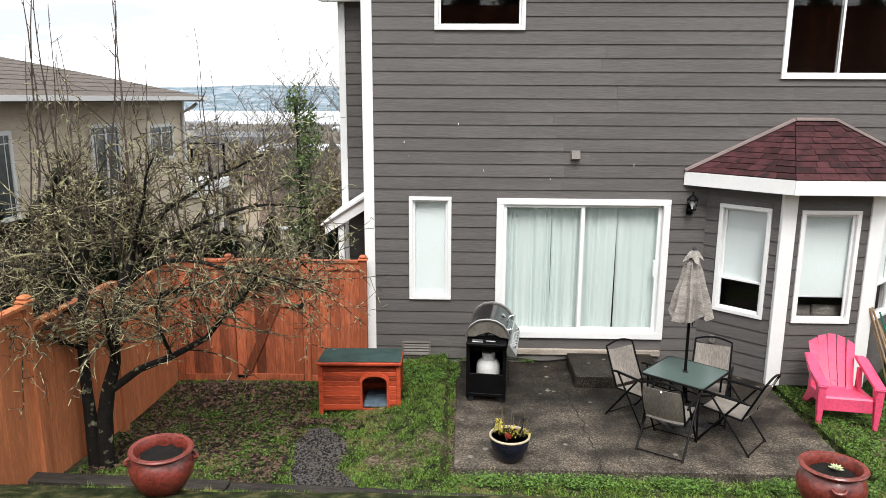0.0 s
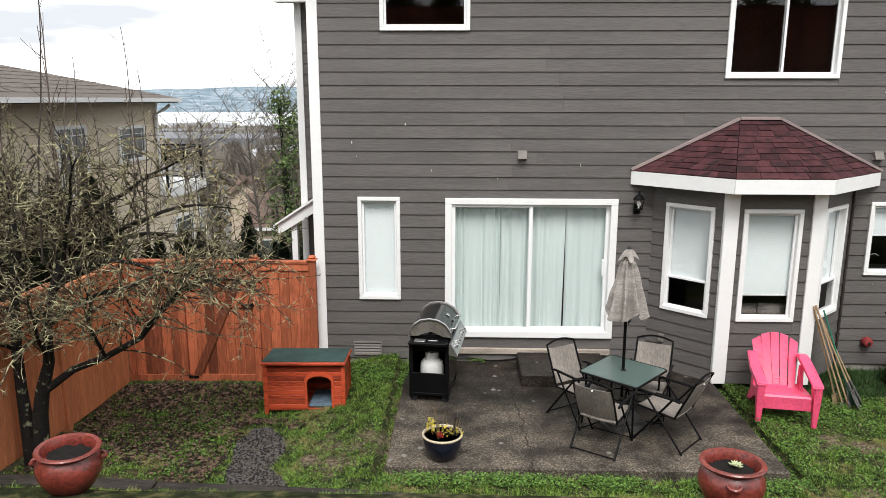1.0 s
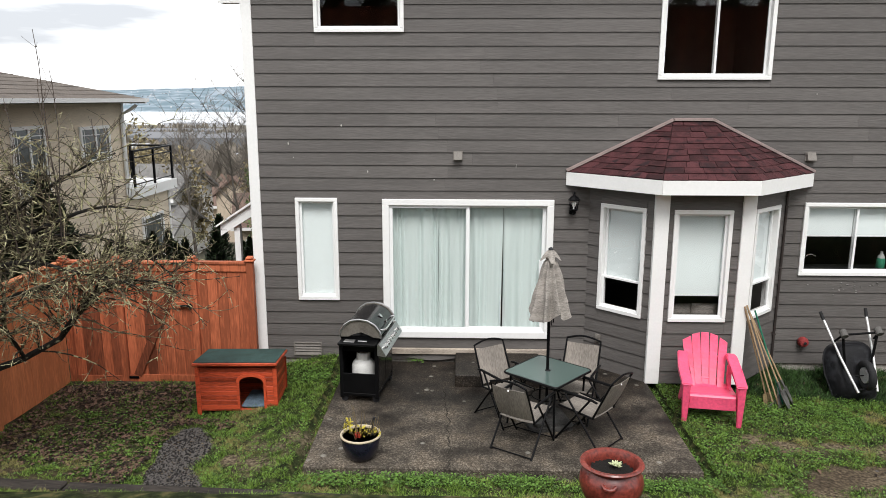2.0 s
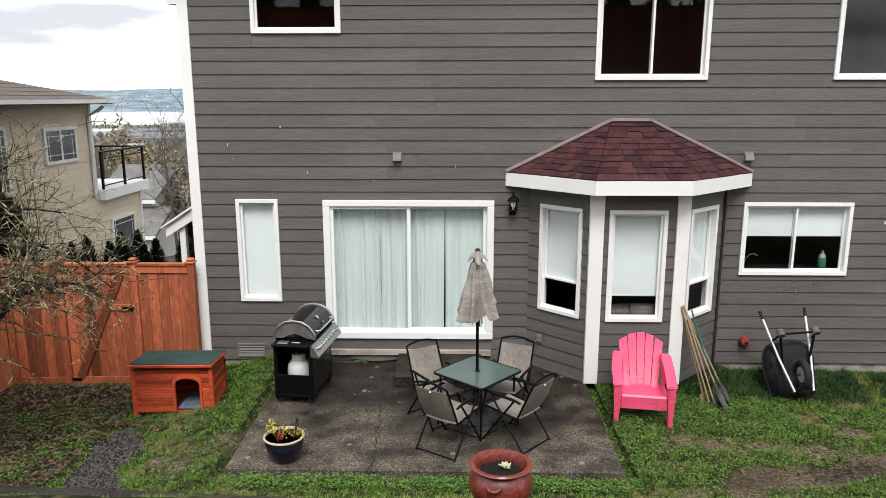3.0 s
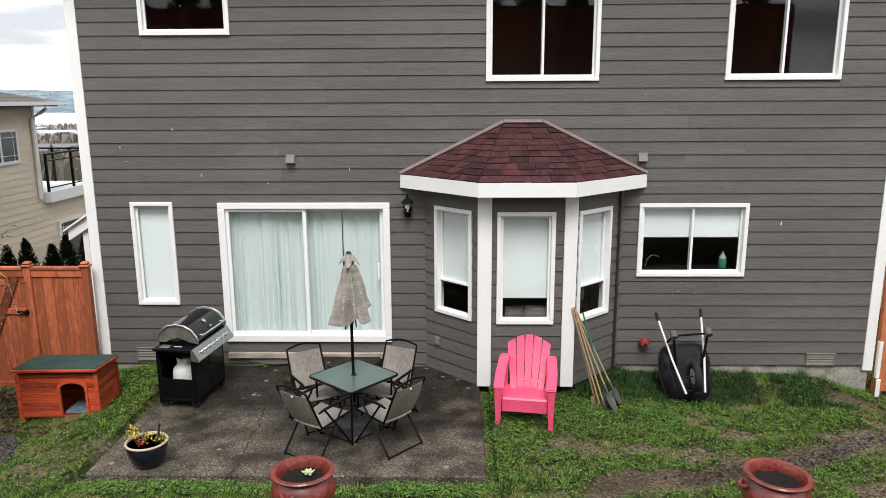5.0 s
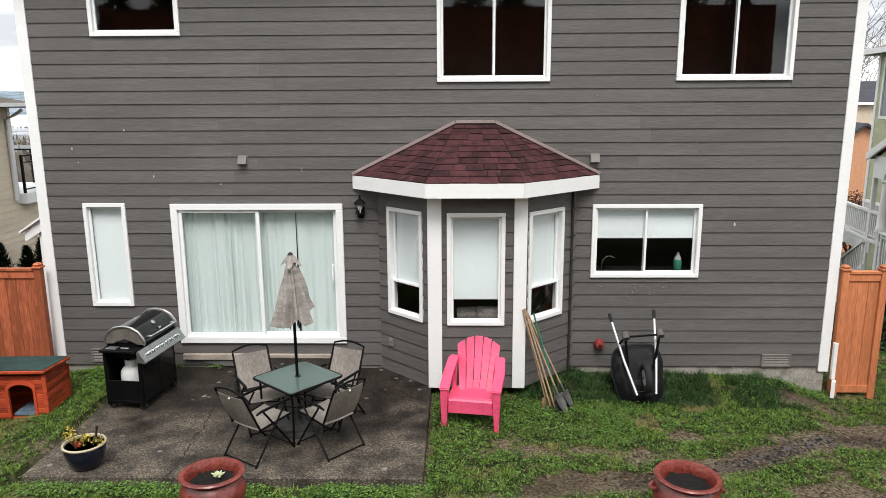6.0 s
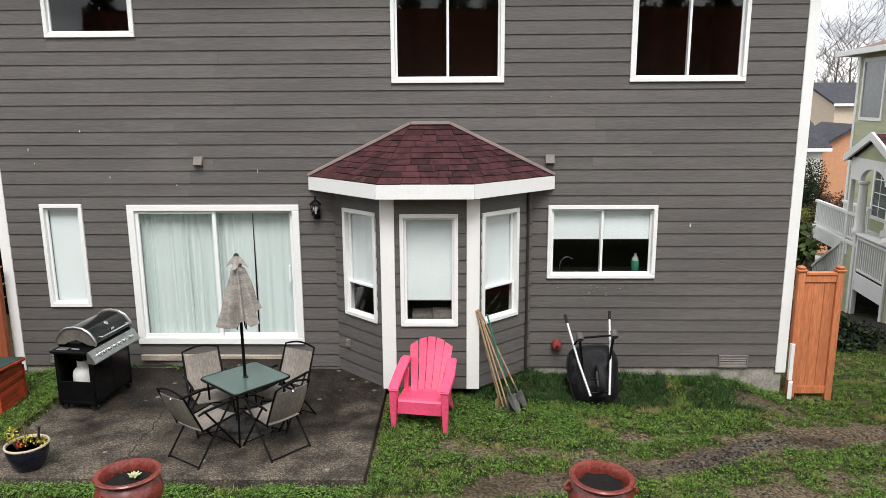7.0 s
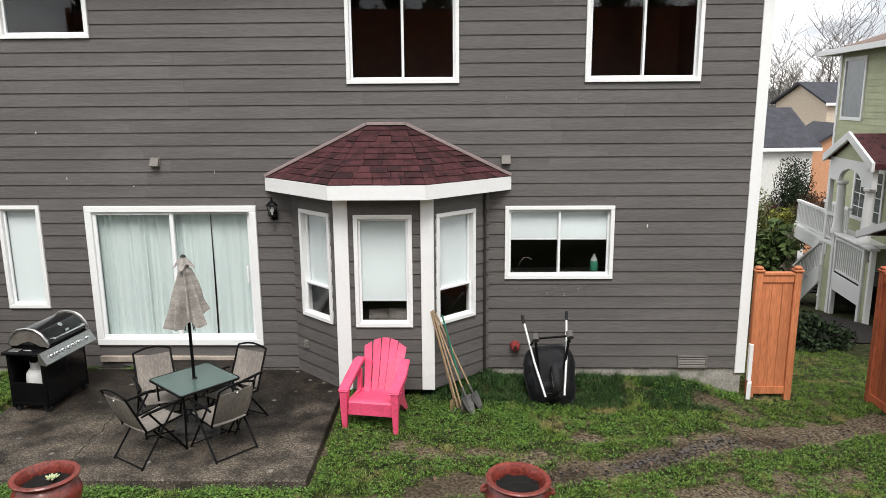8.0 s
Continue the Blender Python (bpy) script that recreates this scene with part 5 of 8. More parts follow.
bm = bmesh.new()
soft_box(bm, -0.25, 0.22, G - 0.01, G + 0.01, 0.14, 0.78, 0.004)
part("side_panel", bm, BLACK, grill)
bm = bmesh.new()
prism(bm, [(-0.26, 0.66), (0.23, 0.66), (0.26, 0.86), (-0.28, 0.86)], "y", -0.30, G + 0.06)
part("firebox", bm, BLACK, grill)
bm = bmesh.new()
soft_box(bm, -0.27, 0.235, -G - 0.10, -0.305, 0.80, 0.835, 0.008)
part("side_shelf", bm, BLACK, grill)
bm = bmesh.new()
prism(bm, [(0.262, 0.84), (0.285, 0.845), (0.375, 0.70), (0.365, 0.685), (0.262, 0.70)], "y", -G - 0.12, G + 0.10)
part("control_panel", bm, STEEL, grill)
dn = Vector((0.145, 0, 0.09)).normalized()
for i in range(7):
    y = -0.36 + i * 0.11 + (0.05 if i == 6 else 0)
    bm = bmesh.new()
    lathe(bm, [(0.030, 0.0), (0.030, 0.012), (0.022, 0.016), (0.020, 0.034), (0.004, 0.037)], 14)
    q = Vector((0, 0, 1)).rotation_difference(dn).to_matrix().to_4x4()
    part("knob", bm, CHROME, grill, smooth=True, at=Matrix.Translation((0.334, y, 0.775)) @ q)
lid_prof = [(0.25, 0.865), (0.26, 0.89), (0.24, 0.95), (0.18, 1.03), (0.09, 1.08), (-0.02, 1.095), (-0.13, 1.075), (-0.21, 1.02), (-0.265, 0.94), (-0.275, 0.865)]
bm = bmesh.new()
prism(bm, lid_prof, "y", -0.285, G + 0.045)
part("lid", bm, ENAMEL, grill, smooth=True)
for y0, y1 in ((-0.325, -0.287), (G + 0.047, G + 0.085)):
    bm = bmesh.new()
    pr = [(x * 1.03, 0.865 + (z - 0.865) * 1.03) for x, z in lid_prof]
    prism(bm, pr + [(-0.17, 0.87), (-0.10, 0.905), (0.0, 0.935), (0.09, 0.905), (0.16, 0.87)], "y", y0, y1)
    ec = part("end_cap", bm, ENDCAP, grill)
    bm = bmesh.new()
    ys = y0 if y0 < 0 else y1
    tube(bm, [(x, ys, z) for x, z in pr], 0.016, 6)
    part("end_trim", bm, STEEL, ec, smooth=True)
bm = bmesh.new()
tube(bm, [(0.235, -0.22, 0.94), (0.30, -0.22, 0.955), (0.30, G - 0.02, 0.955), (0.235, G - 0.02, 0.94)], 0.013, 8)
part("lid_handle", bm, CHROME, grill, smooth=True)
bm = bmesh.new()
lathe(bm, [(0.034, 0.0), (0.034, 0.01), (0.028, 0.014), (0.004, 0.014)], 20)
part("thermometer", bm, CHROME, grill, at=pose(0.165, 0.07, 1.045, 0, 42, 0))
bm = bmesh.new()
soft_box(bm, 0.0, 0.008, -0.03, 0.03, -0.014, 0.014, 0.002)
part("badge", bm, CHROME, grill, at=pose(0.238, 0.1, 0.97, 0, -15, 0))
for y in (G - 0.02, -G + 0.03):
    for x in (-0.22, 0.20):
        bm = bmesh.new()
        tube(bm, [(x, y - 0.02, 0.045), (x, y + 0.02, 0.045)], 0.045, 16)
        part("wheel", bm, DARKGREY, grill)
bm = bmesh.new()
tube(bm, [(-0.02, -0.40, 0.838), (0.10, -0.42, 0.845)], 0.010, 6)
soft_box(bm, -0.20, -0.06, -0.46, -0.36, 0.836, 0.846, 0.003)
part("grill_tools", bm, STEEL, grill)
tank = thing("propane_tank", pose(-0.13, -1.34, 0.131, 0, 0, 0), "white propane tank with a steel valve collar, inside the grill cart", "gas tank")
bm = bmesh.new()
lathe(bm, [(0.10, 0.0), (0.11, 0.01), (0.11, 0.03), (0.145, 0.05), (0.155, 0.09), (0.155, 0.29), (0.145, 0.35), (0.11, 0.395), (0.05, 0.41), (0.01, 0.412)], 28)
part("cylinder", bm, TANK, tank, smooth=True)
bm = bmesh.new()
for k in range(14):
    if k in (5, 6, 7):
        continue
    a0, a1 = k * 0.4488, (k + 1) * 0.4488
    vs = [bm.verts.new((r * math.cos(a), r * math.sin(a), z)) for r in (0.088, 0.094) for a, z in ((a0, 0.39), (a1, 0.39), (a1, 0.50), (a0, 0.50))]
    for f in ((0, 1, 2, 3), (7, 6, 5, 4), (0, 4, 5, 1), (2, 6, 7, 3), (0, 3, 7, 4), (1, 5, 6, 2)):
        bm.faces.new([vs[q] for q in f])
part("collar", bm, TANK, tank)
bm = bmesh.new()
lathe(bm, [(0.02, 0.40), (0.025, 0.44), (0.03, 0.45), (0.03, 0.475), (0.004, 0.48)], 12)
part("valve", bm, STEEL, tank)

# ---- concrete step below the door ----
bm = bmesh.new()
soft_box(bm, 1.08, 2.32, -1.0, -0.10, -0.02, 0.175, 0.014)
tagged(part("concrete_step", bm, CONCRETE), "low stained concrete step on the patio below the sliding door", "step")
bm = bmesh.new()
prev = None
for i in range(25):
    u = i / 24
    x = 0.28 + 0.9 * u
    zb = 0.01 + 0.05 * (1 - math.sin(math.pi * u))
    cur = [bm.verts.new((x, y, z)) for y, z in ((-0.030, zb), (-0.030 - 0.03 * math.sin(math.pi * u), zb + 0.02), (-0.024, 0.19), (-0.012, 0.19), (-0.015, zb))]
    if prev:
        for k in range(5):
            bm.faces.new((prev[k], prev[(k + 1) % 5], cur[(k + 1) % 5], cur[k]))
    else:
        bm.faces.new(cur)
    prev = cur
bm.faces.new(prev[::-1])
tagged(part("loose_skirting", bm, SIDING), "sagging dark skirting board under the sliding door", "skirting")

# ---- garden tools leaning in the bay corner ----
POLE = mat("ash_handle", (0.36, 0.25, 0.15), 0.6, vary=0.3, scale=4, fine=40, stretch=(2, 2, 0.3))
GREENP = mat("green_handle", (0.02, 0.15, 0.09), 0.4, vary=0.2)
IRON = mat("tool_steel", (0.16, 0.155, 0.15), 0.5, metal=0.6, vary=0.3, second=(0.10, 0.06, 0.04))
TOOLS = [("rake", POLE, (5.40, -1.14), (5.02, -0.81, 1.14), "rake", "wooden-handled garden rake"), ("hoe", POLE, (5.46, -1.18), (5.045, -0.82, 1.16), "hoe", "wooden-handled garden hoe"),
         ("broom", POLE, (5.36, -1.04), (5.03, -0.80, 1.10), "broom", "old broom with a pale wooden handle"), ("leaf_rake", GREENP, (5.53, -1.15), (5.17, -0.79, 1.08), "leaf_rake", "green-handled leaf rake"),
         ("shovel", POLE, (5.70, -1.05), (5.08, -0.77, 1.10), "shovel", "round-point shovel with a worn handle"), ("spade", POLE, (5.58, -1.20), (5.07, -0.82, 1.08), "spade", "short spade with a grey blade")]
for name, hm, (bx, by), tp, kind, lab in TOOLS:
    bz = ground_z(bx, by)
    ob = thing(name, Matrix.Translation((bx, by, bz)) @ (Vector(tp) - Vector((bx, by, bz))).to_track_quat("Z", "Y").to_matrix().to_4x4(), lab + " leaning by the bay", name.replace("_", " "), group="leaning garden tools")
    L = (Vector(tp) - Vector((bx, by, bz))).length
    head = 0.30 if kind in ("shovel", "spade") else 0.06
    bm = bmesh.new()
    tube(bm, [(0, 0, head), (0.003, 0.002, L * 0.5), (0, 0, L)], [0.012, 0.011, 0.012], 8)
    part("handle", bm, hm, ob, smooth=True)
    bm = bmesh.new()
    if kind in ("shovel", "spade"):
        for j in range(6):
            z0, z1 = j * 0.045, (j + 1) * 0.045
            w0, w1 = 0.10 * math.sin(0.35 + j * 0.25), 0.10 * math.sin(0.35 + (j + 1) * 0.25)
            vs = [bm.verts.new(p) for p in ((-w0, 0.012, z0), (0, -0.008, z0), (w0, 0.012, z0), (w1, 0.012, z1), (0, -0.008, z1), (-w1, 0.012, z1))]
            bm.faces.new((vs[0], vs[1], vs[4], vs[5])), bm.faces.new((vs[1], vs[2], vs[3], vs[4]))
        bmesh.ops.remove_doubles(bm, verts=bm.verts, dist=1e-4)
        bmesh.ops.solidify(bm, geom=list(bm.faces), thickness=0.004)
        tube(bm, [(0, 0, 0.24), (0, 0, 0.40)], [0.012, 0.018], 8)
    elif kind == "rake":
        soft_box(bm, -0.17, 0.17, -0.012, 0.012, 0.04, 0.065, 0.003)
        for i in range(12):
            tube(bm, [(-0.16 + i * 0.029, 0, 0.05), (-0.16 + i * 0.029, -0.06, 0.02)], 0.004, 5)
    elif kind == "hoe":
        soft_box(bm, -0.08, 0.08, -0.10, -0.095, 0.0, 0.07, 0.002)
        tube(bm, [(0, 0, 0.08), (0, -0.06, 0.08), (0, -0.098, 0.05)], 0.007, 6)
    elif kind == "broom":
        prism(bm, [(-0.05, 0.14), (0.05, 0.14), (0.12, 0.0), (-0.12, 0.0)], "y", -0.025, 0.025)
    else:
        for i in range(16):
            a = (i - 7.5) * 0.055
            tube(bm, [(0, 0, 0.34), (0.33 * math.sin(a), 0, 0.34 - 0.31 * math.cos(a)), (0.34 * math.sin(a), -0.04, 0.012)], 0.003, 4)
    part("head", bm, IRON if kind != "broom" else STEM, ob)

# ---- wheelbarrow leaning on the wall ----
TRAY = mat("black_poly_tray", (0.0045, 0.0045, 0.006), 0.7, vary=0.5, scale=7, fine=50, bump=0.3, second=(0.022, 0.023, 0.027), second_at=0.55)
ALU = mat("pale_metal_tube", (0.55, 0.55, 0.54), 0.4, metal=0.5, vary=0.15)
GREYPAD = mat("grey_pad", (0.10, 0.095, 0.09), 0.7, vary=0.2)
RUBBER = mat("rubber", (0.017, 0.017, 0.018), 0.8, vary=0.3, bump=0.3)
wb = thing("wheelbarrow", pose(6.72, -0.74, ground_z(6.72, -0.74) - 0.04, -23, -5, 0) @ Matrix.Diagonal((1.1, 1.0, 1.03, 1)), "black wheelbarrow stood on its nose against the house wall", "wheelbarrow")
bm = bmesh.new()
rows = []
N = 40
for j, (sc, w) in enumerate(((1.0, 0.0), (1.02, -0.012), (0.97, -0.02), (0.90, -0.09), (0.80, -0.17), (0.70, -0.20), (0.35, -0.205))):
    ring = []
    for k in range(N):
        a = 2 * math.pi * k / N
        cx, cz = math.cos(a), math.sin(a)
        ex = 0.33 * (abs(cx) ** 0.55) * (1 if cx > 0 else -1)
        ez = 0.42 * (abs(cz) ** 0.6) * (1 if cz > 0 else -1)
        ring.append(bm.verts.new((ex * sc * (0.92 + 0.08 * (1 if cz > 0 else 0)), w, 0.42 + ez * sc + (0.04 if w < -0.1 else 0))))
    rows.append(ring)
for r0, r1 in zip(rows, rows[1:]):
    for k in range(N):
        bm.faces.new((r0[k], r0[(k + 1) % N], r1[(k + 1) % N], r1[k]))
bm.faces.new(rows[-1])
part("tray", bm, TRAY, wb, "black plastic tray", smooth=True)
for sx in (-1, 1):
    bm = bmesh.new()
    tube(bm, [(sx * 0.272, -0.12, 1.17), (sx * 0.20, -0.26, 0.62), (sx * 0.115, -0.38, 0.16)], 0.0165, 10)
    h = part("handle_tube", bm, ALU, wb, "pale metal tube", smooth=True)
    bm = bmesh.new()
    tube(bm, [(sx * 0.287, -0.10, 1.28), (sx * 0.271, -0.121, 1.16)], 0.021, 10)
    part("grip", bm, RUBBER, h, smooth=True)
    bm = bmesh.new()
    LX = 0.05 + sx * 0.215
    tube(bm, [(sx * 0.16, -0.23, 0.50), (LX, -0.36, 0.95)], 0.017, 8)
    lg = part("leg", bm, BLACK, wb, smooth=True)
    bm = bmesh.new()
    tube(bm, [(LX, -0.40, 0.90), (LX, -0.355, 0.985)], [0.045, 0.045], 14)
    part("foot_pad", bm, GREYPAD, lg)
bm = bmesh.new()
tube(bm, [(-0.22, -0.22, 0.86), (-0.165, -0.355, 0.93), (0.265, -0.355, 0.93), (0.27, -0.22, 0.86)], 0.015, 8)
part("leg_brace", bm, BLACK, wb, smooth=True)
bm = bmesh.new()
tube(bm, [(-0.12, -0.37, 0.20), (0.12, -0.37, 0.20)], 0.012, 8)
part("nose_bar", bm, BLACK, wb, smooth=True)
bm = bmesh.new()
pts = [(0.03, -0.36 + 0.16 * math.cos(i * math.pi / 12), 0.38 + 0.16 * math.sin(i * math.pi / 12)) for i in range(24)]
tube(bm, pts, 0.045, 10, closed=True)
wh = part("wheel", bm, RUBBER, wb, smooth=True)
bm = bmesh.new()
tube(bm, [(-0.005, -0.36, 0.38), (0.065, -0.36, 0.38)], 0.105, 20)
part("rim", bm, ALU, wh)
bm = bmesh.new()
tube(bm, [(-0.11, -0.36, 0.38), (0.13, -0.36, 0.38)], 0.009, 8)
part("axle", bm, BLACK, wb)

# ---- wall fittings ----
lamp = thing("wall_lantern", pose(2.755, -0.02, 2.25), "black wall lantern with clear glass and a white bulb, switched off", "wall lamp")
bm = bmesh.new()
soft_box(bm, -0.045, 0.045, -0.02, 0.0, 0.02, 0.16, 0.006)
tube(bm, [(0, -0.02, 0.05), (0, -0.08, 0.03), (0, -0.12, 0.06), (0, -0.12, 0.09)], 0.009, 8)
tube(bm, [(-0.05, -0.03, 0.045), (0.05, -0.03, 0.045)], 0.008, 6)
part("bracket", bm, BLACK, lamp, smooth=True)
bm = bmesh.new()
lathe(bm, [(0.045, 0.09), (0.06, 0.10), (0.065, 0.11), (0.05, 0.112)], 8, 0, -0.12)
for k in range(8):
    a = k * math.pi / 4
    tube(bm, [(0.048 * math.cos(a), -0.12 + 0.048 * math.sin(a), 0.11), (0.075 * math.cos(a), -0.12 + 0.075 * math.sin(a), 0.24)], 0.004, 4)
lathe(bm, [(0.085, 0.24), (0.085, 0.25), (0.05, 0.29), (0.02, 0.31), (0.012, 0.335), (0.018, 0.35), (0.003, 0.365)], 8, 0, -0.12)
part("cage", bm, BLACK, lamp)
bm = bmesh.new()
lathe(bm, [(0.012, 0.115), (0.014, 0.14), (0.032, 0.175), (0.034, 0.20), (0.02, 0.225), (0.003, 0.232)], 16, 0, -0.12)
part("bulb", bm, mat("white_bulb", (0.85, 0.85, 0.82), 0.25, vary=0.03), lamp, smooth=True)

GREYV = mat("grey_vent_paint", (0.17, 0.155, 0.14), 0.6, vary=0.15)


def hood_vent(x, z):
    ob = thing("wall_vent", pose(x, -0.02, z), "small grey louvred exhaust hood on the siding", "vent", group="exhaust hoods")
    bm = bmesh.new()
    prism(bm, [(0.0, 0.06), (0.0, -0.055), (-0.075, -0.055), (-0.085, -0.045), (-0.03, 0.06)], "x", -0.06, 0.06)
    part("hood", bm, GREYV, ob)
    bm = bmesh.new()
    soft_box(bm, -0.07, 0.07, -0.006, 0.004, -0.065, 0.07, 0.003)
    part("flange", bm, GREYV, ob)


hood_vent(1.097, 3.10)
hood_vent(6.062, 3.11)


def grille(x, z, w, h):
    ob = thing("foundation_vent", pose(x, -0.02, z), "grey louvred crawl-space vent at the foot of the wall", "vent", group="crawl-space vents")
    bm = bmesh.new()
    for p in ((0, w, 0, 0.02), (0, w, h - 0.02, h), (0, 0.02, 0.02, h - 0.02), (w - 0.02, w, 0.02, h - 0.02)):
        soft_box(bm, p[0], p[1], -0.02, 0.01, p[2], p[3], 0.003)
    part("frame", bm, GREYV, ob)
    for i in range(4):
        bm = bmesh.new()
        z0 = 0.025 + i * (h - 0.04) / 4
        prism(bm, [(-0.016, z0), (-0.013, z0 - 0.004), (0.006, z0 + 0.028), (0.003, z0 + 0.032)], "x", 0.02, w - 0.02)
        part("slat", bm, GREYV, ob)
    bm = bmesh.new()
    box(bm, 0.01, w - 0.01, 0.007, 0.012, 0.01, h - 0.01)
    part("backing", bm, BLACK, ob)


grille(-1.38, 0.075, 0.43, 0.21)
grille(8.63, 0.03, 0.43, 0.19)

bib = thing("hose_bib", pose(6.225, -0.02, 0.385), "faded red insulated cover over a garden tap on the wall", "tap cover")
bm = bmesh.new()
lathe(bm, [(0.065, 0.0), (0.075, 0.02), (0.075, 0.06), (0.06, 0.10), (0.035, 0.11), (0.004, 0.112)], 16)
part("cover", bm, mat("faded_red_plastic", (0.24, 0.035, 0.035), 0.6, vary=0.3), bib, smooth=True, at=pose(0, 0, 0, 90, 0, 0))
bm = bmesh.new()
lathe(bm, [(0.02, 0.11), (0.022, 0.125), (0.003, 0.13)], 10)
part("cap_nut", bm, DARKGREY, bib, at=pose(0, 0, 0, 90, 0, 0))
ml, LL = BAY_SIDE["left"]
outl = thing("power_outlet", ml @ pose(0.26, -0.02, 0.46), "grey weatherproof power outlet on the side of the bay", "outlet")
bm = bmesh.new()
soft_box(bm, -0.04, 0.04, -0.03, 0.01, -0.06, 0.06, 0.006)
part("box", bm, GREYV, outl)
bm = bmesh.new()
soft_box(bm, -0.03, 0.03, -0.042, -0.031, -0.045, -0.003, 0.004)
soft_box(bm, -0.03, 0.03, -0.042, -0.031, 0.003, 0.045, 0.004)
part("cover", bm, GREYV, outl)

# downspout by the east corner
bm = bmesh.new()
soft_box(bm, 9.645, 9.70, -0.10, -0.04, -0.15, 0.42, 0.005)
prism(bm, [(9.60, -0.20), (9.65, -0.22), (9.70, -0.13), (9.645, -0.13)], "z", -0.50, -0.14)
tagged(part("downspout", bm, WHITE), "white downspout end beside the house corner", "downspout")

bm = bmesh.new()
tube(bm, [(5.772, -0.098, 2.70), (5.772, -0.098, 0.02)], 0.020, 8)
for z in (0.5, 1.5, 2.4):
    soft_box(bm, 5.745, 5.80, -0.115, -0.03, z, z + 0.025, 0.003)
tagged(part("rain_pipe", bm, mat("dark_pipe_paint", (0.035, 0.028, 0.026), 0.5, vary=0.3), smooth=True), "thin dark brown pipe in the corner beside the bay", "pipe")

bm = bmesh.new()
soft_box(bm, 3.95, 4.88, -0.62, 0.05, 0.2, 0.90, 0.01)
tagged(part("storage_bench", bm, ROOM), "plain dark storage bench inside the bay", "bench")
for x, y, w, h, tilt, yaw in ((4.28, -0.46, 0.15, 0.17, 14, 8), (4.60, -0.50, 0.19, 0.19, 10, -6)):
    bm = bmesh.new()
    bmesh.ops.create_cube(bm, size=1.0)
    bmesh.ops.subdivide_edges(bm, edges=list(bm.edges), cuts=5, use_grid_fill=True)
    for v in bm.verts:
        u, t = v.co.x * 2, v.co.z * 2
        puff = 0.25 + 0.75 * (1 - u ** 4) * (1 - t ** 4)
        v.co = Vector((u * w * (1 - 0.06 * t * t), v.co.y * 0.13 * puff, (t * (1 - 0.06 * u * u) + 1) * h * 0.5))
    tagged(part("cushion", bm, CANVAS, smooth=True, at=pose(x, y, 0.897, -tilt, 0, yaw)), "pale cushion leaning on the bench in the bay", "cushion", group="bay cushions")

# kitchen sill: tap and soap bottle
tapo = thing("kitchen_tap", pose(6.30, 0.38, 1.36), "chrome arched kitchen tap behind the window", "tap")
bm = bmesh.new()
tube(bm, [(0, 0, 0), (0, 0, 0.12), (0.02, 0, 0.20), (0.07, 0, 0.255), (0.13, 0, 0.265), (0.19, 0, 0.235)], 0.011, 8)
tube(bm, [(-0.05, 0, 0.02), (-0.10, -0.02, 0.09)], 0.012, 8)
part("spout", bm, CHROME, tapo, smooth=True)
bot = thing("soap_bottle", pose(7.40, 0.27, 1.445), "green detergent bottle with a pale handle on the sill", "bottle")
bm = bmesh.new()
lathe(bm, [(0.055, 0.0), (0.06, 0.01), (0.06, 0.12), (0.05, 0.15)], 18)
part("liquid", bm, mat("green_soap", (0.05, 0.25, 0.15), 0.2, vary=0.1), bot, smooth=True)
bm = bmesh.new()
lathe(bm, [(0.05, 0.15), (0.045, 0.18), (0.02, 0.22), (0.018, 0.25), (0.004, 0.252)], 18)
part("neck", bm, mat("clear_plastic", (0.5, 0.52, 0.5), 0.2, vary=0.1), bot, smooth=True)
bm = bmesh.new()
soft_box(bm, 6.0, 7.7, 0.22, 0.85, 1.32, 1.36, 0.005)
tagged(part("kitchen_counter", bm, mat("dim_worktop", (0.12, 0.12, 0.12), 0.4, vary=0.2)), "dark kitchen worktop behind the window", "worktop")

# ---- bare apple tree ----
BARK = mat("lichened_bark", (0.010, 0.0085, 0.007), 0.85, vary=0.5, scale=14, fine=60, bump=0.8, second=(0.24, 0.24, 0.15), second_at=0.60)
TWIG = mat("lichened_twig", (0.072, 0.058, 0.038), 0.9, vary=0.7, scale=16, fine=60, bump=0.2, island=0.8, second=(0.40, 0.38, 0.22), second_at=0.50)
SPROUT = mat("red_brown_sprout", (0.085, 0.066, 0.055), 0.85, vary=0.35, scale=6, fine=30, bump=0.1, island=0.4)


def limb(bm, start, way, length, r0, r1, rng, n=7, wob=0.22, lift=0.0, sides=6):
    """A crooked tapering branch; returns its points and radii."""
    p, d = Vector(start), Vector(way).normalized()
    pts, rs = [p.copy()], [r0]
    for i in range(n):
        d = (d + Vector((rng.uniform(-wob, wob), rng.uniform(-wob, wob), rng.uniform(-wob, wob) + lift))).normalized()
        p = p + d * (length / n)
        pts.append(p.copy())
        rs.append(r0 + (r1 - r0) * (i + 1) / n)
    tube(bm, pts, rs, sides)
    return pts, rs


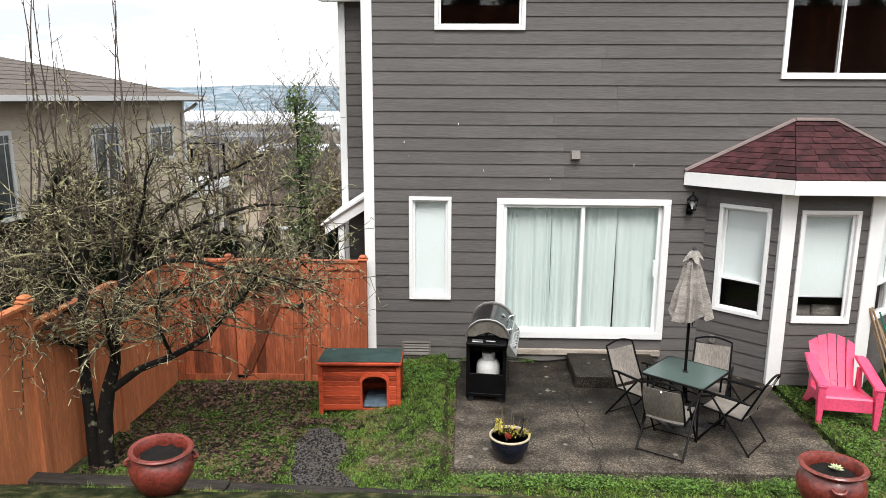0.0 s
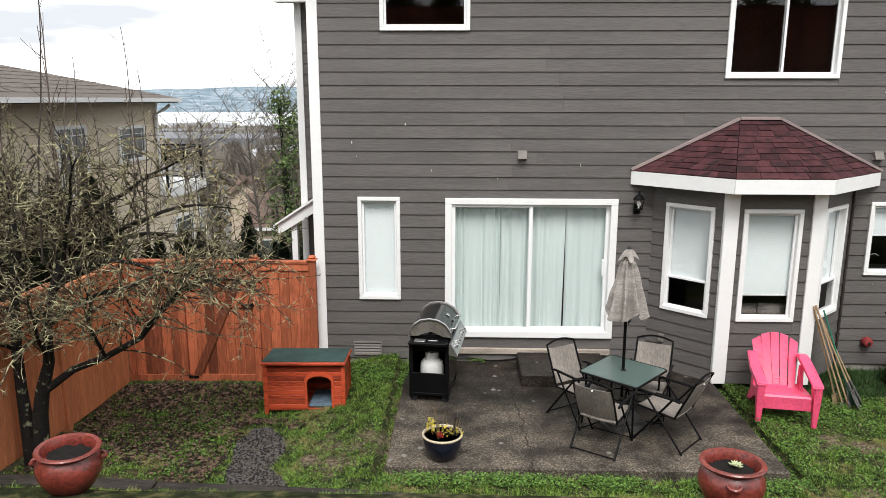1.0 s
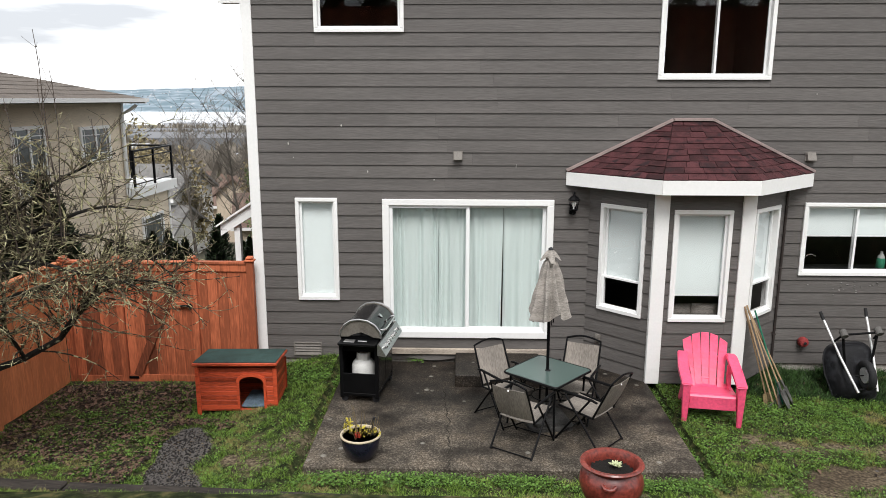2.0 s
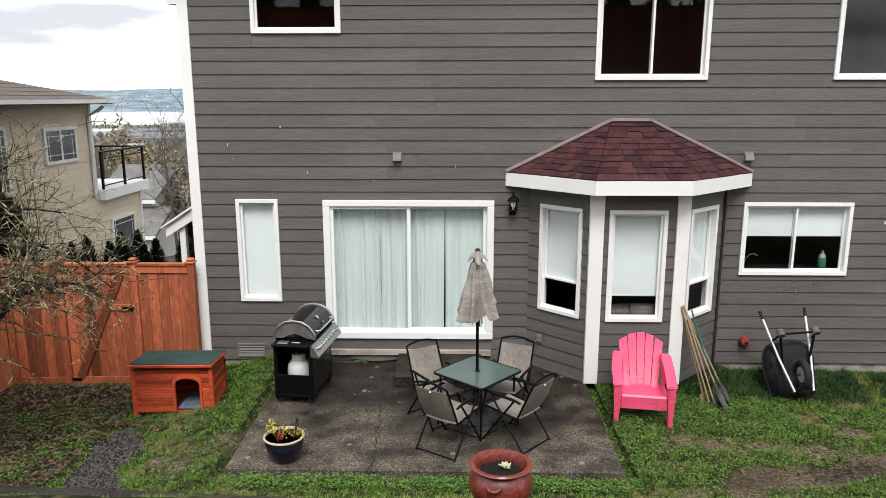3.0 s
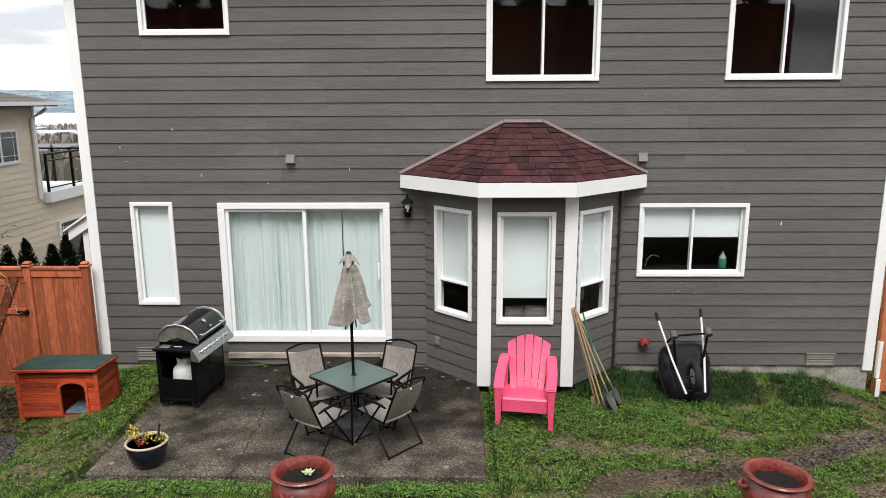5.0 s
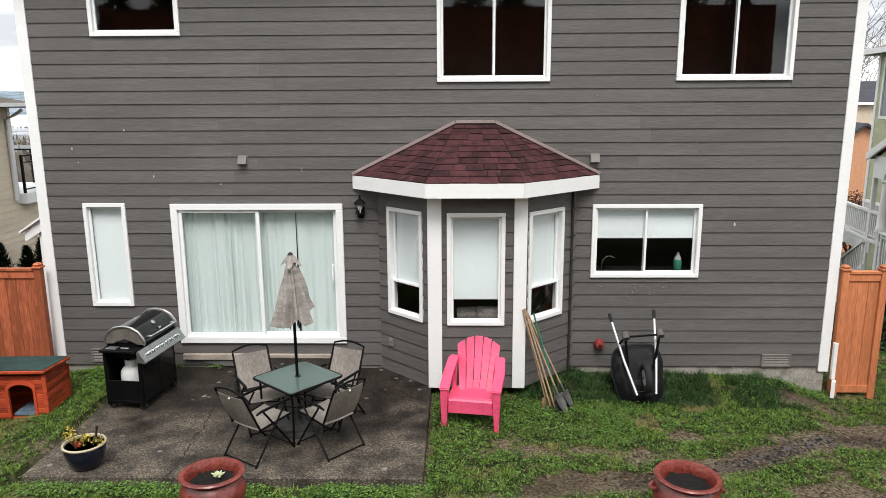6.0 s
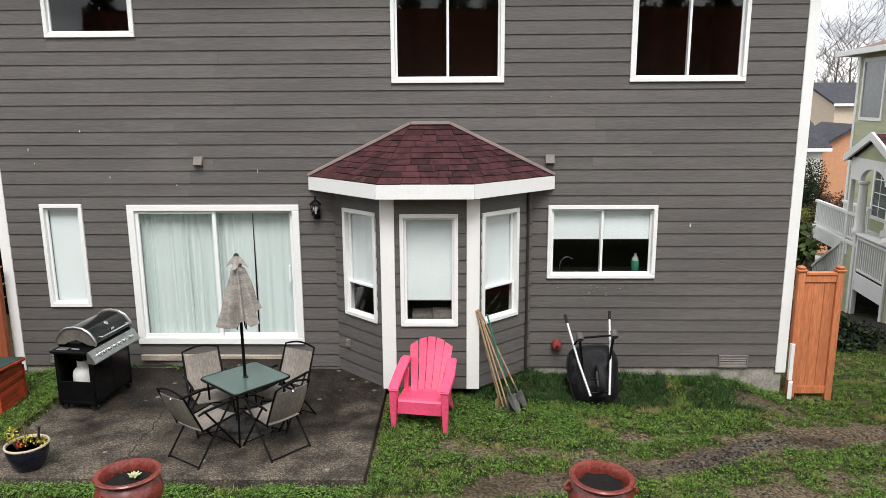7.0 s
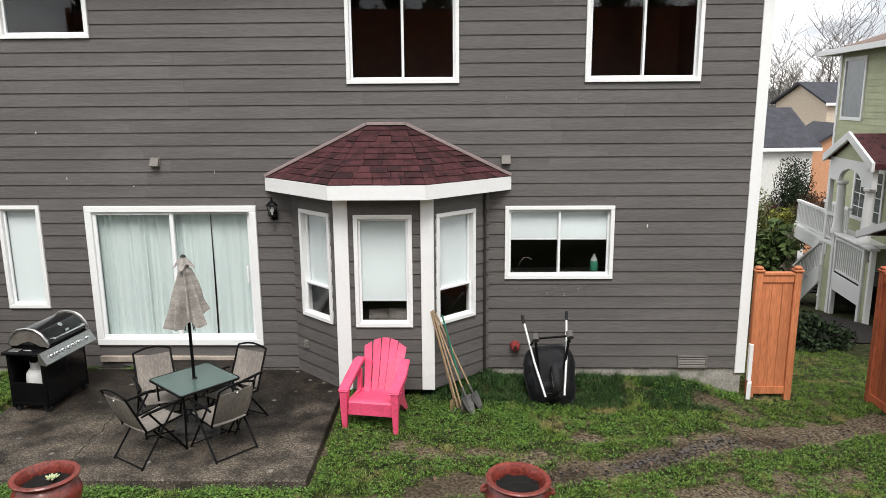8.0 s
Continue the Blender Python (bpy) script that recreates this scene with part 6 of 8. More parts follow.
def apple_tree():
    rng = random.Random(31)
    ob = thing("apple_tree", None, "bare lichen-covered apple tree with a tangled crown and upright sprouts", "tree")
    trunk, crown, shoots = bmesh.new(), bmesh.new(), bmesh.new()
    Y = -2.95
    bz = ground_z(-4.55, Y) - 0.12
    t1 = [Vector(p) for p in ((-4.60, Y, bz), (-4.62, Y, 0.38), (-4.63, Y, 0.72), (-4.64, Y + 0.02, 1.16), (-4.62, Y + 0.04, 1.58), (-4.53, Y, 1.95))]
    t2 = [Vector(p) for p in ((-4.49, Y - 0.02, bz), (-4.44, Y - 0.02, 0.42), (-4.37, Y - 0.03, 0.72), (-4.25, Y - 0.05, 1.05), (-4.23, Y - 0.05, 1.45), (-4.13, Y - 0.04, 1.84), (-3.98, Y, 2.2))]
    t3 = [Vector(p) for p in ((-4.38, Y - 0.03, 0.68), (-4.0, Y - 0.02, 0.96), (-3.67, Y + 0.05, 1.08), (-3.28, Y + 0.1, 1.29), (-3.05, Y + 0.12, 1.58), (-2.80, Y + 0.15, 1.82), (-2.55, Y + 0.1, 1.92))]
    tube(trunk, t1, [0.092, 0.070, 0.060, 0.056, 0.05, 0.042], 10)
    tube(trunk, t2, [0.095, 0.085, 0.075, 0.06, 0.053, 0.046, 0.036], 10)
    tube(trunk, t3, [0.048, 0.041, 0.036, 0.032, 0.027, 0.02, 0.010], 9)
    # scaffold limbs: foot, way, length, thickness, how much they rise or droop
    seeds = [(t2[4], (0.9, 0.2, 0.65), 1.5, 0.036, 0.02), (t2[5], (0.9, 0.0, 0.75), 2.2, 0.036, -0.10), (t2[6], (1.0, -0.15, 0.7), 2.1, 0.034, -0.12), (t2[6], (0.6, 0.25, 0.9), 2.0, 0.034, -0.08),
             (t2[6], (0.3, -0.5, 0.8), 1.4, 0.03, -0.02), (t2[5], (-0.1, 0.6, 0.9), 1.5, 0.032, -0.02), (t2[3], (0.35, -0.75, 0.7), 1.2, 0.03, 0.02), (t1[5], (-0.8, 0.1, 0.7), 1.6, 0.036, -0.10),
             (t1[5], (-0.35, 0.5, 0.9), 1.5, 0.033, -0.05), (t1[5], (-0.9, -0.35, 0.55), 1.6, 0.033, -0.05), (t1[5], (-0.3, -0.6, 0.8), 1.4, 0.03, -0.03), (t1[5], (0.15, 0.1, 1.0), 1.4, 0.036, -0.02),
             (t1[4], (-0.6, -0.6, 0.45), 1.3, 0.028, 0.0), (t1[3], (-0.3, -0.85, 0.6), 1.1, 0.026, 0.0), (t3[3], (0.5, -0.3, 0.9), 1.3, 0.024, -0.06), (t3[4], (0.7, 0.2, 0.8), 1.2, 0.022, -0.10),
             (t3[2], (0.2, -0.4, 0.9), 1.1, 0.022, -0.02), (t2[6], (0.9, 0.45, 0.8), 2.3, 0.033, -0.13), (t1[4], (-0.9, 0.5, 0.5), 1.4, 0.03, -0.02)]
    scaffold = [limb(trunk, a, d, L, r, 0.008, rng, 10, 0.16, up, 7) for a, d, L, r, up in seeds] + [(t3, [0.03] * 7)]
    side = []
    for pts, rs in scaffold:
        for k in range(2, len(pts)):
            if pts[k].z < 1.15 and rng.random() < 0.6:
                continue
            for _ in range(3):
                way = (pts[k] - pts[k - 1]).normalized()
                d = way * 0.55 + Vector((rng.gauss(0, 0.7), rng.gauss(0, 0.7), rng.gauss(0.15, 0.55)))
                side.append(limb(crown, pts[k].lerp(pts[k - 1], rng.random()), d, rng.uniform(0.35, 1.05), min(rs[k] * 0.7, 0.0115), 0.0034, rng, 6, 0.26, rng.uniform(-0.12, 0.08), 4))
    for pts, rs in side:
        for k in range(1, len(pts)):
            for _ in range(1 if rng.random() < 0.6 else 2):
                way = (pts[k] - pts[k - 1]).normalized()
                d = way * 0.6 + Vector((rng.gauss(0, 0.75), rng.gauss(0, 0.75), rng.gauss(0.1, 0.6)))
                a = pts[k].lerp(pts[k - 1], rng.random())
                tp, _r = limb(crown, a, d, rng.uniform(0.06, 0.36), 0.0046, 0.0024, rng, 3, 0.32, 0.0, 3)
                # stubby fruiting spurs
                for q in tp[1:]:
                    if rng.random() < 0.4:
                        limb(crown, q, (rng.gauss(0, 1), rng.gauss(0, 1), rng.gauss(0.3, 0.8)), rng.uniform(0.02, 0.10), 0.0036, 0.0026, rng, 2, 0.3, 0, 3)
    # upright water shoots: x, foot, top
    for x, z0, z1, r in ((-5.05, 2.2, 4.4, 0.010), (-4.86, 2.3, 5.3, 0.015), (-4.72, 2.2, 5.3, 0.014), (-4.60, 2.3, 5.2, 0.013), (-4.50, 2.2, 4.5, 0.010), (-4.36, 2.3, 4.3, 0.008), (-4.19, 2.2, 5.3, 0.013),
                         (-3.98, 2.3, 4.1, 0.008), (-3.90, 2.2, 5.3, 0.014), (-3.80, 2.3, 4.3, 0.008), (-3.62, 2.4, 3.9, 0.007), (-3.45, 2.5, 3.85, 0.006), (-3.27, 2.5, 4.1, 0.008), (-3.12, 2.4, 4.6, 0.011),
                         (-3.02, 2.4, 4.2, 0.007), (-2.80, 2.5, 3.7, 0.006), (-2.55, 2.4, 3.6, 0.006), (-4.0, 2.3, 4.6, 0.009), (-4.95, 2.3, 4.9, 0.010), (-3.55, 2.3, 3.6, 0.007)):
        pts, rs = limb(shoots, (x + rng.uniform(-0.12, 0.12), Y + rng.uniform(-0.35, 0.35), z0), (rng.uniform(-0.10, 0.10), 0, 1), z1 - z0, r, 0.003, rng, 12, 0.075, 0.03, 6)
        for k in range(2, len(pts) - 1):
            for _ in range(2):
                if rng.random() < 0.55:
                    limb(shoots, pts[k], (rng.gauss(0, 0.55), rng.gauss(0, 0.5), 0.8), rng.uniform(0.08, 0.5) * (1.3 - k / 12), rs[k] * 0.5, 0.002, rng, 4, 0.15, 0.06, 4)
            if rng.random() < 0.7:
                limb(shoots, pts[k], (rng.gauss(0, 1), rng.gauss(0, 1), 0.5), rng.uniform(0.015, 0.05), 0.004, 0.003, rng, 1, 0, 0, 3)
    part("trunk", trunk, BARK, ob, "dark forked trunk and limbs", smooth=True)
    tagged(part("crown", crown, TWIG, ob, "tangle of lichened twigs"), kind="stuff")
    tagged(part("upright_growth", shoots, SPROUT, ob, "tall upright shoots"), kind="stuff")
    return ob


apple_tree()

# ---- evergreen and other planting ----
HEDGE = mat("arborvitae_green", (0.017, 0.029, 0.011), 0.85, vary=0.5, scale=2, fine=20, bump=0.0, island=0.8)
IVY = mat("ivy_green", (0.075, 0.11, 0.035), 0.7, vary=0.5, scale=2, fine=20, bump=0.0, island=0.8)
SHRUB = mat("shrub_olive", (0.12, 0.135, 0.04), 0.85, vary=0.5, scale=2, fine=20, bump=0.0, island=0.8)
RUSSET = mat("shrub_russet", (0.10, 0.055, 0.035), 0.85, vary=0.5, scale=2, fine=20, bump=0.0, island=0.8)
BRIGHT = mat("shrub_bright", (0.24, 0.25, 0.04), 0.8, vary=0.4, scale=2, fine=20, bump=0.0, island=0.7)
GREYWOOD = mat("bare_wood_grey", (0.12, 0.105, 0.09), 0.9, vary=0.4, scale=1, fine=10, bump=0.0, island=0.6)


def arborvitae(h, r, seed):
    rng = random.Random(seed)
    ob = thing("arborvitae", None, "dense dark green columnar evergreen beyond the fence", "hedge tree", group="evergreens beyond the fence")
    bm = bmesh.new()
    tube(bm, [(0, 0, -0.3), (0, 0, h * 0.9)], [0.05, 0.015], 6)
    part("trunk", bm, BARK, ob)
    bm = bmesh.new()
    for k in range(1500):
        v = rng.random() ** 1.15
        rr = r * (0.25 + 0.75 * math.sin(math.pi * min(1, 0.18 + v * 0.82))) * (1 - v) ** 0.35 * rng.uniform(0.55, 1.08)
        a = rng.uniform(0, 6.283)
        p = Vector((rr * math.cos(a), rr * math.sin(a), 0.05 + v * h))
        d = Vector((math.cos(a) * 0.5, math.sin(a) * 0.5, 1)).normalized()
        t = Vector((-math.sin(a), math.cos(a), rng.uniform(-0.5, 0.5))).normalized()
        s = rng.uniform(0.05, 0.13)
        bm.faces.new([bm.verts.new(q) for q in (p - t * s * 0.4, p + d * s, p + t * s * 0.4, p - d * s * 0.5)])
    part("crown", bm, HEDGE, ob)
    return ob


av = arborvitae(3.2, 0.42, 3)
spots = []
rng = random.Random(77)
for k in range(9):
    spots.append((-7.45 + rng.uniform(-0.15, 0.15), 3.6 + k * 0.95, 0.80 + rng.uniform(-0.12, 0.12), -0.03))
for k in range(9):
    spots.append((-6.25 - 0.1 * k + rng.uniform(-0.2, 0.2), -2.4 + k * 0.75, 1.22 + rng.uniform(-0.08, 0.14), 0))
for x, y, s in ((-6.6, 8.5, 0.8), (-5.9, 9.6, 0.9), (-5.4, 10.6, 0.85), (-4.8, 9.2, 0.85), (-4.3, 10.2, 0.95), (-3.7, 9.0, 0.9), (-6.9, 12.8, 1.1), (-3.3, 7.6, 0.8), (-5.2, 7.4, 0.7)):
    spots.append((x, y, s, 0))
for k, (x, y, s, _) in enumerate(spots):
    z = ground_z(x, y) - 0.2
    m = pose(x, y, z, 0, 0, k * 67) @ Matrix.Diagonal((s * 1.35, s * 1.35, s * (1.0 + 0.08 * math.sin(k * 2.1)), 1))
    if k == 0:
        av.matrix_basis = m
    else:
        copy_thing(av, m)
        bpy.context.view_layer.update()


# unseen row added behind the back fence to darken the upper windows' reflections
for k in range(15):
    copy_thing(av, pose(-9 + 1.7 * k, -18.4 - 0.5 * (k % 2), 4.3, 0, 0, k * 53) @ Matrix.Diagonal((2.3, 2.3, 1.9 + 0.2 * math.sin(k * 1.7), 1)))


def shrub(name, x, y, z, r, h, material, n, size, label, seed, category="shrub"):
    rng = random.Random(seed)
    ob = thing(name, pose(x, y, z), label, category)
    bm = bmesh.new()
    for k in range(7):
        a = k * 0.9
        tube(bm, [(0, 0, -0.1), (r * 0.4 * math.cos(a), r * 0.4 * math.sin(a), h * 0.5), (r * 0.7 * math.cos(a), r * 0.7 * math.sin(a), h * 0.8)], [0.03, 0.02, 0.008], 5)
    part("stems", bm, BARK, ob)
    bm = bmesh.new()
    for k in range(9):
        a, q = rng.uniform(0, 6.28), rng.uniform(0.2, 0.75)
        c = (r * q * math.cos(a), r * q * math.sin(a), h * rng.uniform(0.35, 0.75))
        leaf_cloud(bm, c, (r * 0.45, r * 0.45, h * 0.32), n // 9, size, rng)
    part("foliage", bm, material, ob)
    return ob


def bare_tree(h, spread_r, seed, thick=0.12, levels=3):
    rng = random.Random(seed)
    ob = thing("bare_tree", None, "leafless grey winter tree in the valley", "tree", group="bare trees in the distance")
    bm, cr = bmesh.new(), bmesh.new()
    pts, rs = limb(bm, (0, 0, -0.5), (0, 0, 1), h * 0.8, thick, thick * 0.25, rng, 9, 0.06, 0.02, 6)
    for k in range(3, 10):
        for _ in range(4):
            a = rng.uniform(0, 6.28)
            p2, r2 = limb(cr, pts[k], (math.cos(a), math.sin(a), rng.uniform(0.6, 1.6)), h * rng.uniform(0.18, 0.36), rs[k] * 0.5, 0.01, rng, 6, 0.16, 0.05, 4)
            for j in range(1, 7):
                for _ in range(2):
                    b = rng.uniform(0, 6.28)
                    p3, r3 = limb(cr, p2[j], (math.cos(b), math.sin(b), rng.uniform(0.3, 1.4)), h * rng.uniform(0.06, 0.15), 0.014, 0.006, rng, 3, 0.2, 0.05, 3)
    part("trunk", bm, GREYWOOD, ob)
    part("crown", cr, GREYWOOD, ob)
    return ob


bt = bare_tree(11, 3, 4)
bt2 = bare_tree(9, 3, 9, 0.10)
first = [True, True]
rng = random.Random(15)
places = [(-8.8, 27, 1.0), (-10.2, 30, 0.95), (-7.6, 31, 1.05), (-11.3, 34, 1.0), (-9.6, 24, 0.8), (-12.8, 38, 1.0), (-6.8, 36, 1.1), (-14.5, 41, 0.9), (-13.2, 27, 0.75),
          (-17.5, 36, 0.8), (-20, 44, 0.9), (-16, 48, 1.0), (-23, 52, 0.9), (-19, 30, 0.6),
          (33, 54, 1.35), (34.5, 56, 1.5), (36, 58, 1.3), (37.5, 54, 1.5), (39.5, 57, 1.65), (41.5, 56, 1.6), (35.5, 62, 1.5), (38.5, 63, 1.6), (43, 60, 1.7)]
for k, (x, y, s) in enumerate(places):
    src = (bt, bt2)[k % 2]
    m = pose(x, y, ground_z(x, y) + (0 if x < 0 else 3.5), 0, 0, k * 79) @ Matrix.Diagonal((s, s, s, 1))
    if first[k % 2]:
        src.matrix_basis = m
        first[k % 2] = False
    else:
        copy_thing(src, m)

ivy = thing("ivy_tree", pose(-8.35, 24, ground_z(-8.35, 24)), "tall tree trunk wrapped in green ivy", "tree")
bm = bmesh.new()
limb(bm, (0, 0, -0.5), (0.02, 0, 1), 8.6, 0.22, 0.05, random.Random(3), 9, 0.05, 0.02, 8)
part("trunk", bm, BARK, ivy)
bm = bmesh.new()
rng = random.Random(21)
for k in range(16):
    z = 1.2 + k * 0.46
    leaf_cloud(bm, (rng.uniform(-0.55, 0.55), rng.uniform(-0.3, 0.3), z), (rng.uniform(0.35, 0.9), 0.6, rng.uniform(0.35, 0.8)), 170, 0.10, rng)
part("ivy", bm, IVY, ivy)

# distant leafless woods as low brushy masses, falling to the lake
rng = random.Random(40)
wv, wf = [], []
for k in range(42000):
    y = 45 * math.exp(rng.random() * math.log(1350 / 45))
    x = rng.uniform(-0.95, 0.95) * (y + 20)
    if x > 0.1 * y and y < 70:
        continue
    if noise.noise((x * 0.012, y * 0.008, 5)) < -0.12:
        continue
    g = ground_z(x, y)
    h = rng.uniform(4, 10) * (1 if y > 120 else 0.8)
    w = h * rng.uniform(0.06, 0.2)
    a = rng.uniform(0, 3.14)
    i = len(wv)
    cx, sx = math.cos(a) * w, math.sin(a) * w
    ln = rng.uniform(-0.2, 0.2) * h
    wv += [(x - cx * 0.3, y - sx * 0.3, g - 0.5), (x + cx * 0.3, y + sx * 0.3, g - 0.5), (x + cx * 1.6 + ln, y + sx * 1.6, g + h * 0.7), (x + ln, y, g + h), (x - cx * 1.6 + ln, y - sx * 1.6, g + h * 0.62)]
    wf.append((i, i + 1, i + 2, i + 3, i + 4))
me = bpy.data.meshes.new("distant_woods")
me.from_pydata(wv, [], wf)
me.materials.append(mat("winter_woods", (0.17, 0.15, 0.125), 0.95, vary=0.45, scale=0.05, fine=1, bump=0, island=0.7, second=(0.12, 0.125, 0.07), second_at=0.6))
tagged(new("distant_woods", me), "brown leafless woods covering the valley floor", "woods", kind="stuff")

PALEWALL = mat("far_pale_wall", (0.62, 0.61, 0.58), 0.8, vary=0.1)
CREAMWALL = mat("far_cream_wall", (0.55, 0.46, 0.36), 0.8, vary=0.1)
PEACH = mat("far_peach_wall", (0.55, 0.28, 0.16), 0.8, vary=0.1)
SLATE = mat("far_dark_roof", (0.045, 0.045, 0.055), 0.85, vary=0.3, scale=2, fine=12, bump=0.4)
GREYROOF = mat("far_grey_roof", (0.16, 0.155, 0.15), 0.85, vary=0.25, scale=2, fine=12, bump=0.4)
BROWNROOF = mat("far_brown_roof", (0.16, 0.11, 0.09), 0.85, vary=0.25, scale=2, fine=12, bump=0.4)
DARKPANE = mat("dim_window", (0.07, 0.085, 0.085), 0.10, vary=0.3, bump=0, spec=0.9)

# roofs scattered in the valley and over the far shore, too small to pick apart
rng = random.Random(52)
sv, sf = [], []
for k in range(850):
    if k < 150:
        y = rng.uniform(180, 1350)
    else:
        y = rng.uniform(3060, 4150)
    x = rng.uniform(-0.9, 0.9) * y
    g = ground_z(x, y)
    w, d, h = rng.uniform(5, 13), rng.uniform(5, 10), rng.uniform(4, 7)
    if y > 3000:
        w, d, h = w * 0.4, d * 0.3, h * 0.8
    if y < 1400 and rng.random() < 0.3:
        w, d, h = rng.uniform(20, 70), 18, 8
    i = len(sv)
    sv += [(x - w, y - d, g - 2), (x + w, y - d, g - 2), (x + w, y - d, g + h), (x - w, y - d, g + h), (x - w, y + d, g + h + 1.5), (x + w, y + d, g + h + 1.5)]
    sf += [(i, i + 1, i + 2, i + 3), (i + 3, i + 2, i + 5, i + 4)]
me = bpy.data.meshes.new("distant_buildings")
me.from_pydata(sv, [], sf)
me.materials.append(mat("distant_roofs", (0.30, 0.31, 0.33), 0.8, vary=0.5, scale=0.02, fine=1, bump=0, island=0.9))
tagged(new("distant_buildings", me), "scattered pale roofs of a distant town", "town", kind="stuff")


def gable_house(name, x, y, z, rot, w, d, h, rise, wallm, roofm, label, windows=(), over=0.35):
    """A plain house: body, gable roof with its ridge along local x, windows on the front (-y) as (x, z, w, h)."""
    ob = thing(name, pose(x, y, z, 0, 0, rot), label, "house")
    bm = bmesh.new()
    prism(bm, [(0, -3), (d, -3), (d, h), (d / 2, h + rise), (0, h)], "x", 0, w)
    part("wall", bm, wallm, ob)
    bm = bmesh.new()
    k = rise / (d / 2)
    prism(bm, [(-over, h - over * k), (d / 2, h + rise), (d + over, h - over * k), (d + over, h - over * k + 0.16), (d / 2, h + rise + 0.17), (-over, h - over * k + 0.16)], "x", -over, w + over)
    part("roof", bm, roofm, ob)
    bm = bmesh.new()
    box(bm, -over, w + over, -over - 0.03, -over, h - over * k - 0.08, h - over * k + 0.12)
    part("gutter", bm, WHITE, ob)
    for u, v, a, b in windows:
        bm = bmesh.new()
        box(bm, u - 0.08, u + a + 0.08, -0.05, -0.005, v - 0.08, v + b + 0.08)
        wo = part("window", bm, WHITE, ob)
        bm = bmesh.new()
        box(bm, u, u + a, -0.065, -0.051, v, v + b)
        part("pane", bm, DARKPANE, wo)
    return ob


gable_house("far_house", -20.5, 43, -7.0, 2, 6.3, 7, 3.0, 2.0, CREAMWALL, BROWNROOF, "distant cream house with a brown roof", ((1, 0.8, 1.6, 1.3), (4.0, 0.8, 1.6, 1.3)))
gable_house("far_house", -14.2, 41, -6.8, 94, 3.5, 2.6, 3.9, 1.1, CREAMWALL, BROWNROOF, "gabled cream wing of a distant house", ((1.2, 2.2, 0.9, 1.0),))
gable_house("far_house", -17.6, 28, -5.6, -2, 2.8, 6, 4.2, 1.4, PALEWALL, GREYROOF, "white house with a grey roof down the slope", ((1.4, 1.2, 1.0, 1.3),))
gable_house("far_house", -15.4, 26.0, -6.4, -2, 1.3, 4, 3.4, 1.0, PALEWALL, GREYROOF, "lower white wing of a house down the slope")
gable_house("far_house", -13.2, 34, -7.2, 12, 3.4, 5, 3.2, 1.6, CREAMWALL, BROWNROOF, "small cream house among the trees", ((0.6, 1, 1.0, 1.2),))
TAN = mat("winter_thicket_tan", (0.20, 0.165, 0.09), 0.9, vary=0.5, scale=1, fine=10, bump=0, island=0.8)
for k, (x, y, r, h) in enumerate(((-14.8, 30, 1.7, 8.2), (-16.8, 33, 2.0, 8.6), (-12.6, 38, 1.8, 8.0), (-19.5, 37, 2.2, 9.0), (-10.6, 40, 2.0, 8.4), (-22.5, 42, 2.4, 9.2), (-9.2, 33, 1.4, 6.2))):
    shrub("winter_thicket", x, y, -7.0, r, h, TAN, 1700, 0.17, "tan leafless thicket on the slope below", 90 + k, "thicket")

# ---- beige neighbour house ----
BEIGE = mat("beige_siding", (0.70, 0.60, 0.47), 0.75, vary=0.12, scale=1.5, fine=20, bump=0.2, stretch=(1, 0.3, 3), piece=0.1)
nb = thing("neighbour_house", None, "beige lap-sided neighbour house with hip roof and upper deck", "house")
NX = -8.4
bm = bmesh.new()
box(bm, -18, NX, -3.0, 9.8, -3.2, 3.84)
box(bm, -18, NX, 9.8, 12.5, -3.2, 1.05)
part("wall", bm, SHEATH, nb)
for k in range(38):
    z = -3.1 + k * 0.1835
    y1 = 9.8 if z > 1.0 else 12.5
    if z > 3.70:
        break
    bm = bmesh.new()
    prism(bm, [(NX - 0.002, z), (NX + 0.022, z), (NX + 0.008, z + 0.1835), (NX - 0.002, z + 0.1835)], "y", -3.0, y1)
    part("siding_board", bm, BEIGE, nb)
bm = bmesh.new()
soft_box(bm, NX - 0.05, NX + 0.04, 9.72, 9.84, 1.1, 3.8, 0.005)
part("corner_board", bm, WHITE, nb)
bm = bmesh.new()
soft_box(bm, NX - 0.05, NX + 0.04, 12.42, 12.54, -3.2, 1.05, 0.005)
part("corner_board", bm, WHITE, nb)
bm = bmesh.new()
tube(bm, [(NX + 0.45, 9.75, 3.72), (NX + 0.30, 9.72, 3.6), (NX + 0.06, 9.62, 3.45), (NX + 0.06, 9.62, 1.2)], 0.045, 8)
part("downspout", bm, WHITE, nb)
bm = bmesh.new()
e0, e1, ez = NX + 0.5, 10.3, 3.90
vs = [bm.verts.new(p) for p in ((e0, -3.6, ez), (e0, e1, ez), (-18.5, e1, ez), (-18.5, -3.6, ez), (-13.2, 0.9, ez + 1.3), (-13.2, 5.6, ez + 1.3))]
for f in ((0, 1, 5, 4), (1, 2, 5), (2, 3, 4, 5), (3, 0, 4), (3, 2, 1, 0)):
    bm.faces.new([vs[i] for i in f])
rf = part("roof", bm, mat("neighbour_shingle", (0.105, 0.088, 0.075), 0.9, vary=0.35, scale=6, fine=30, bump=0.6, stretch=(3, 0.5, 3)), nb)
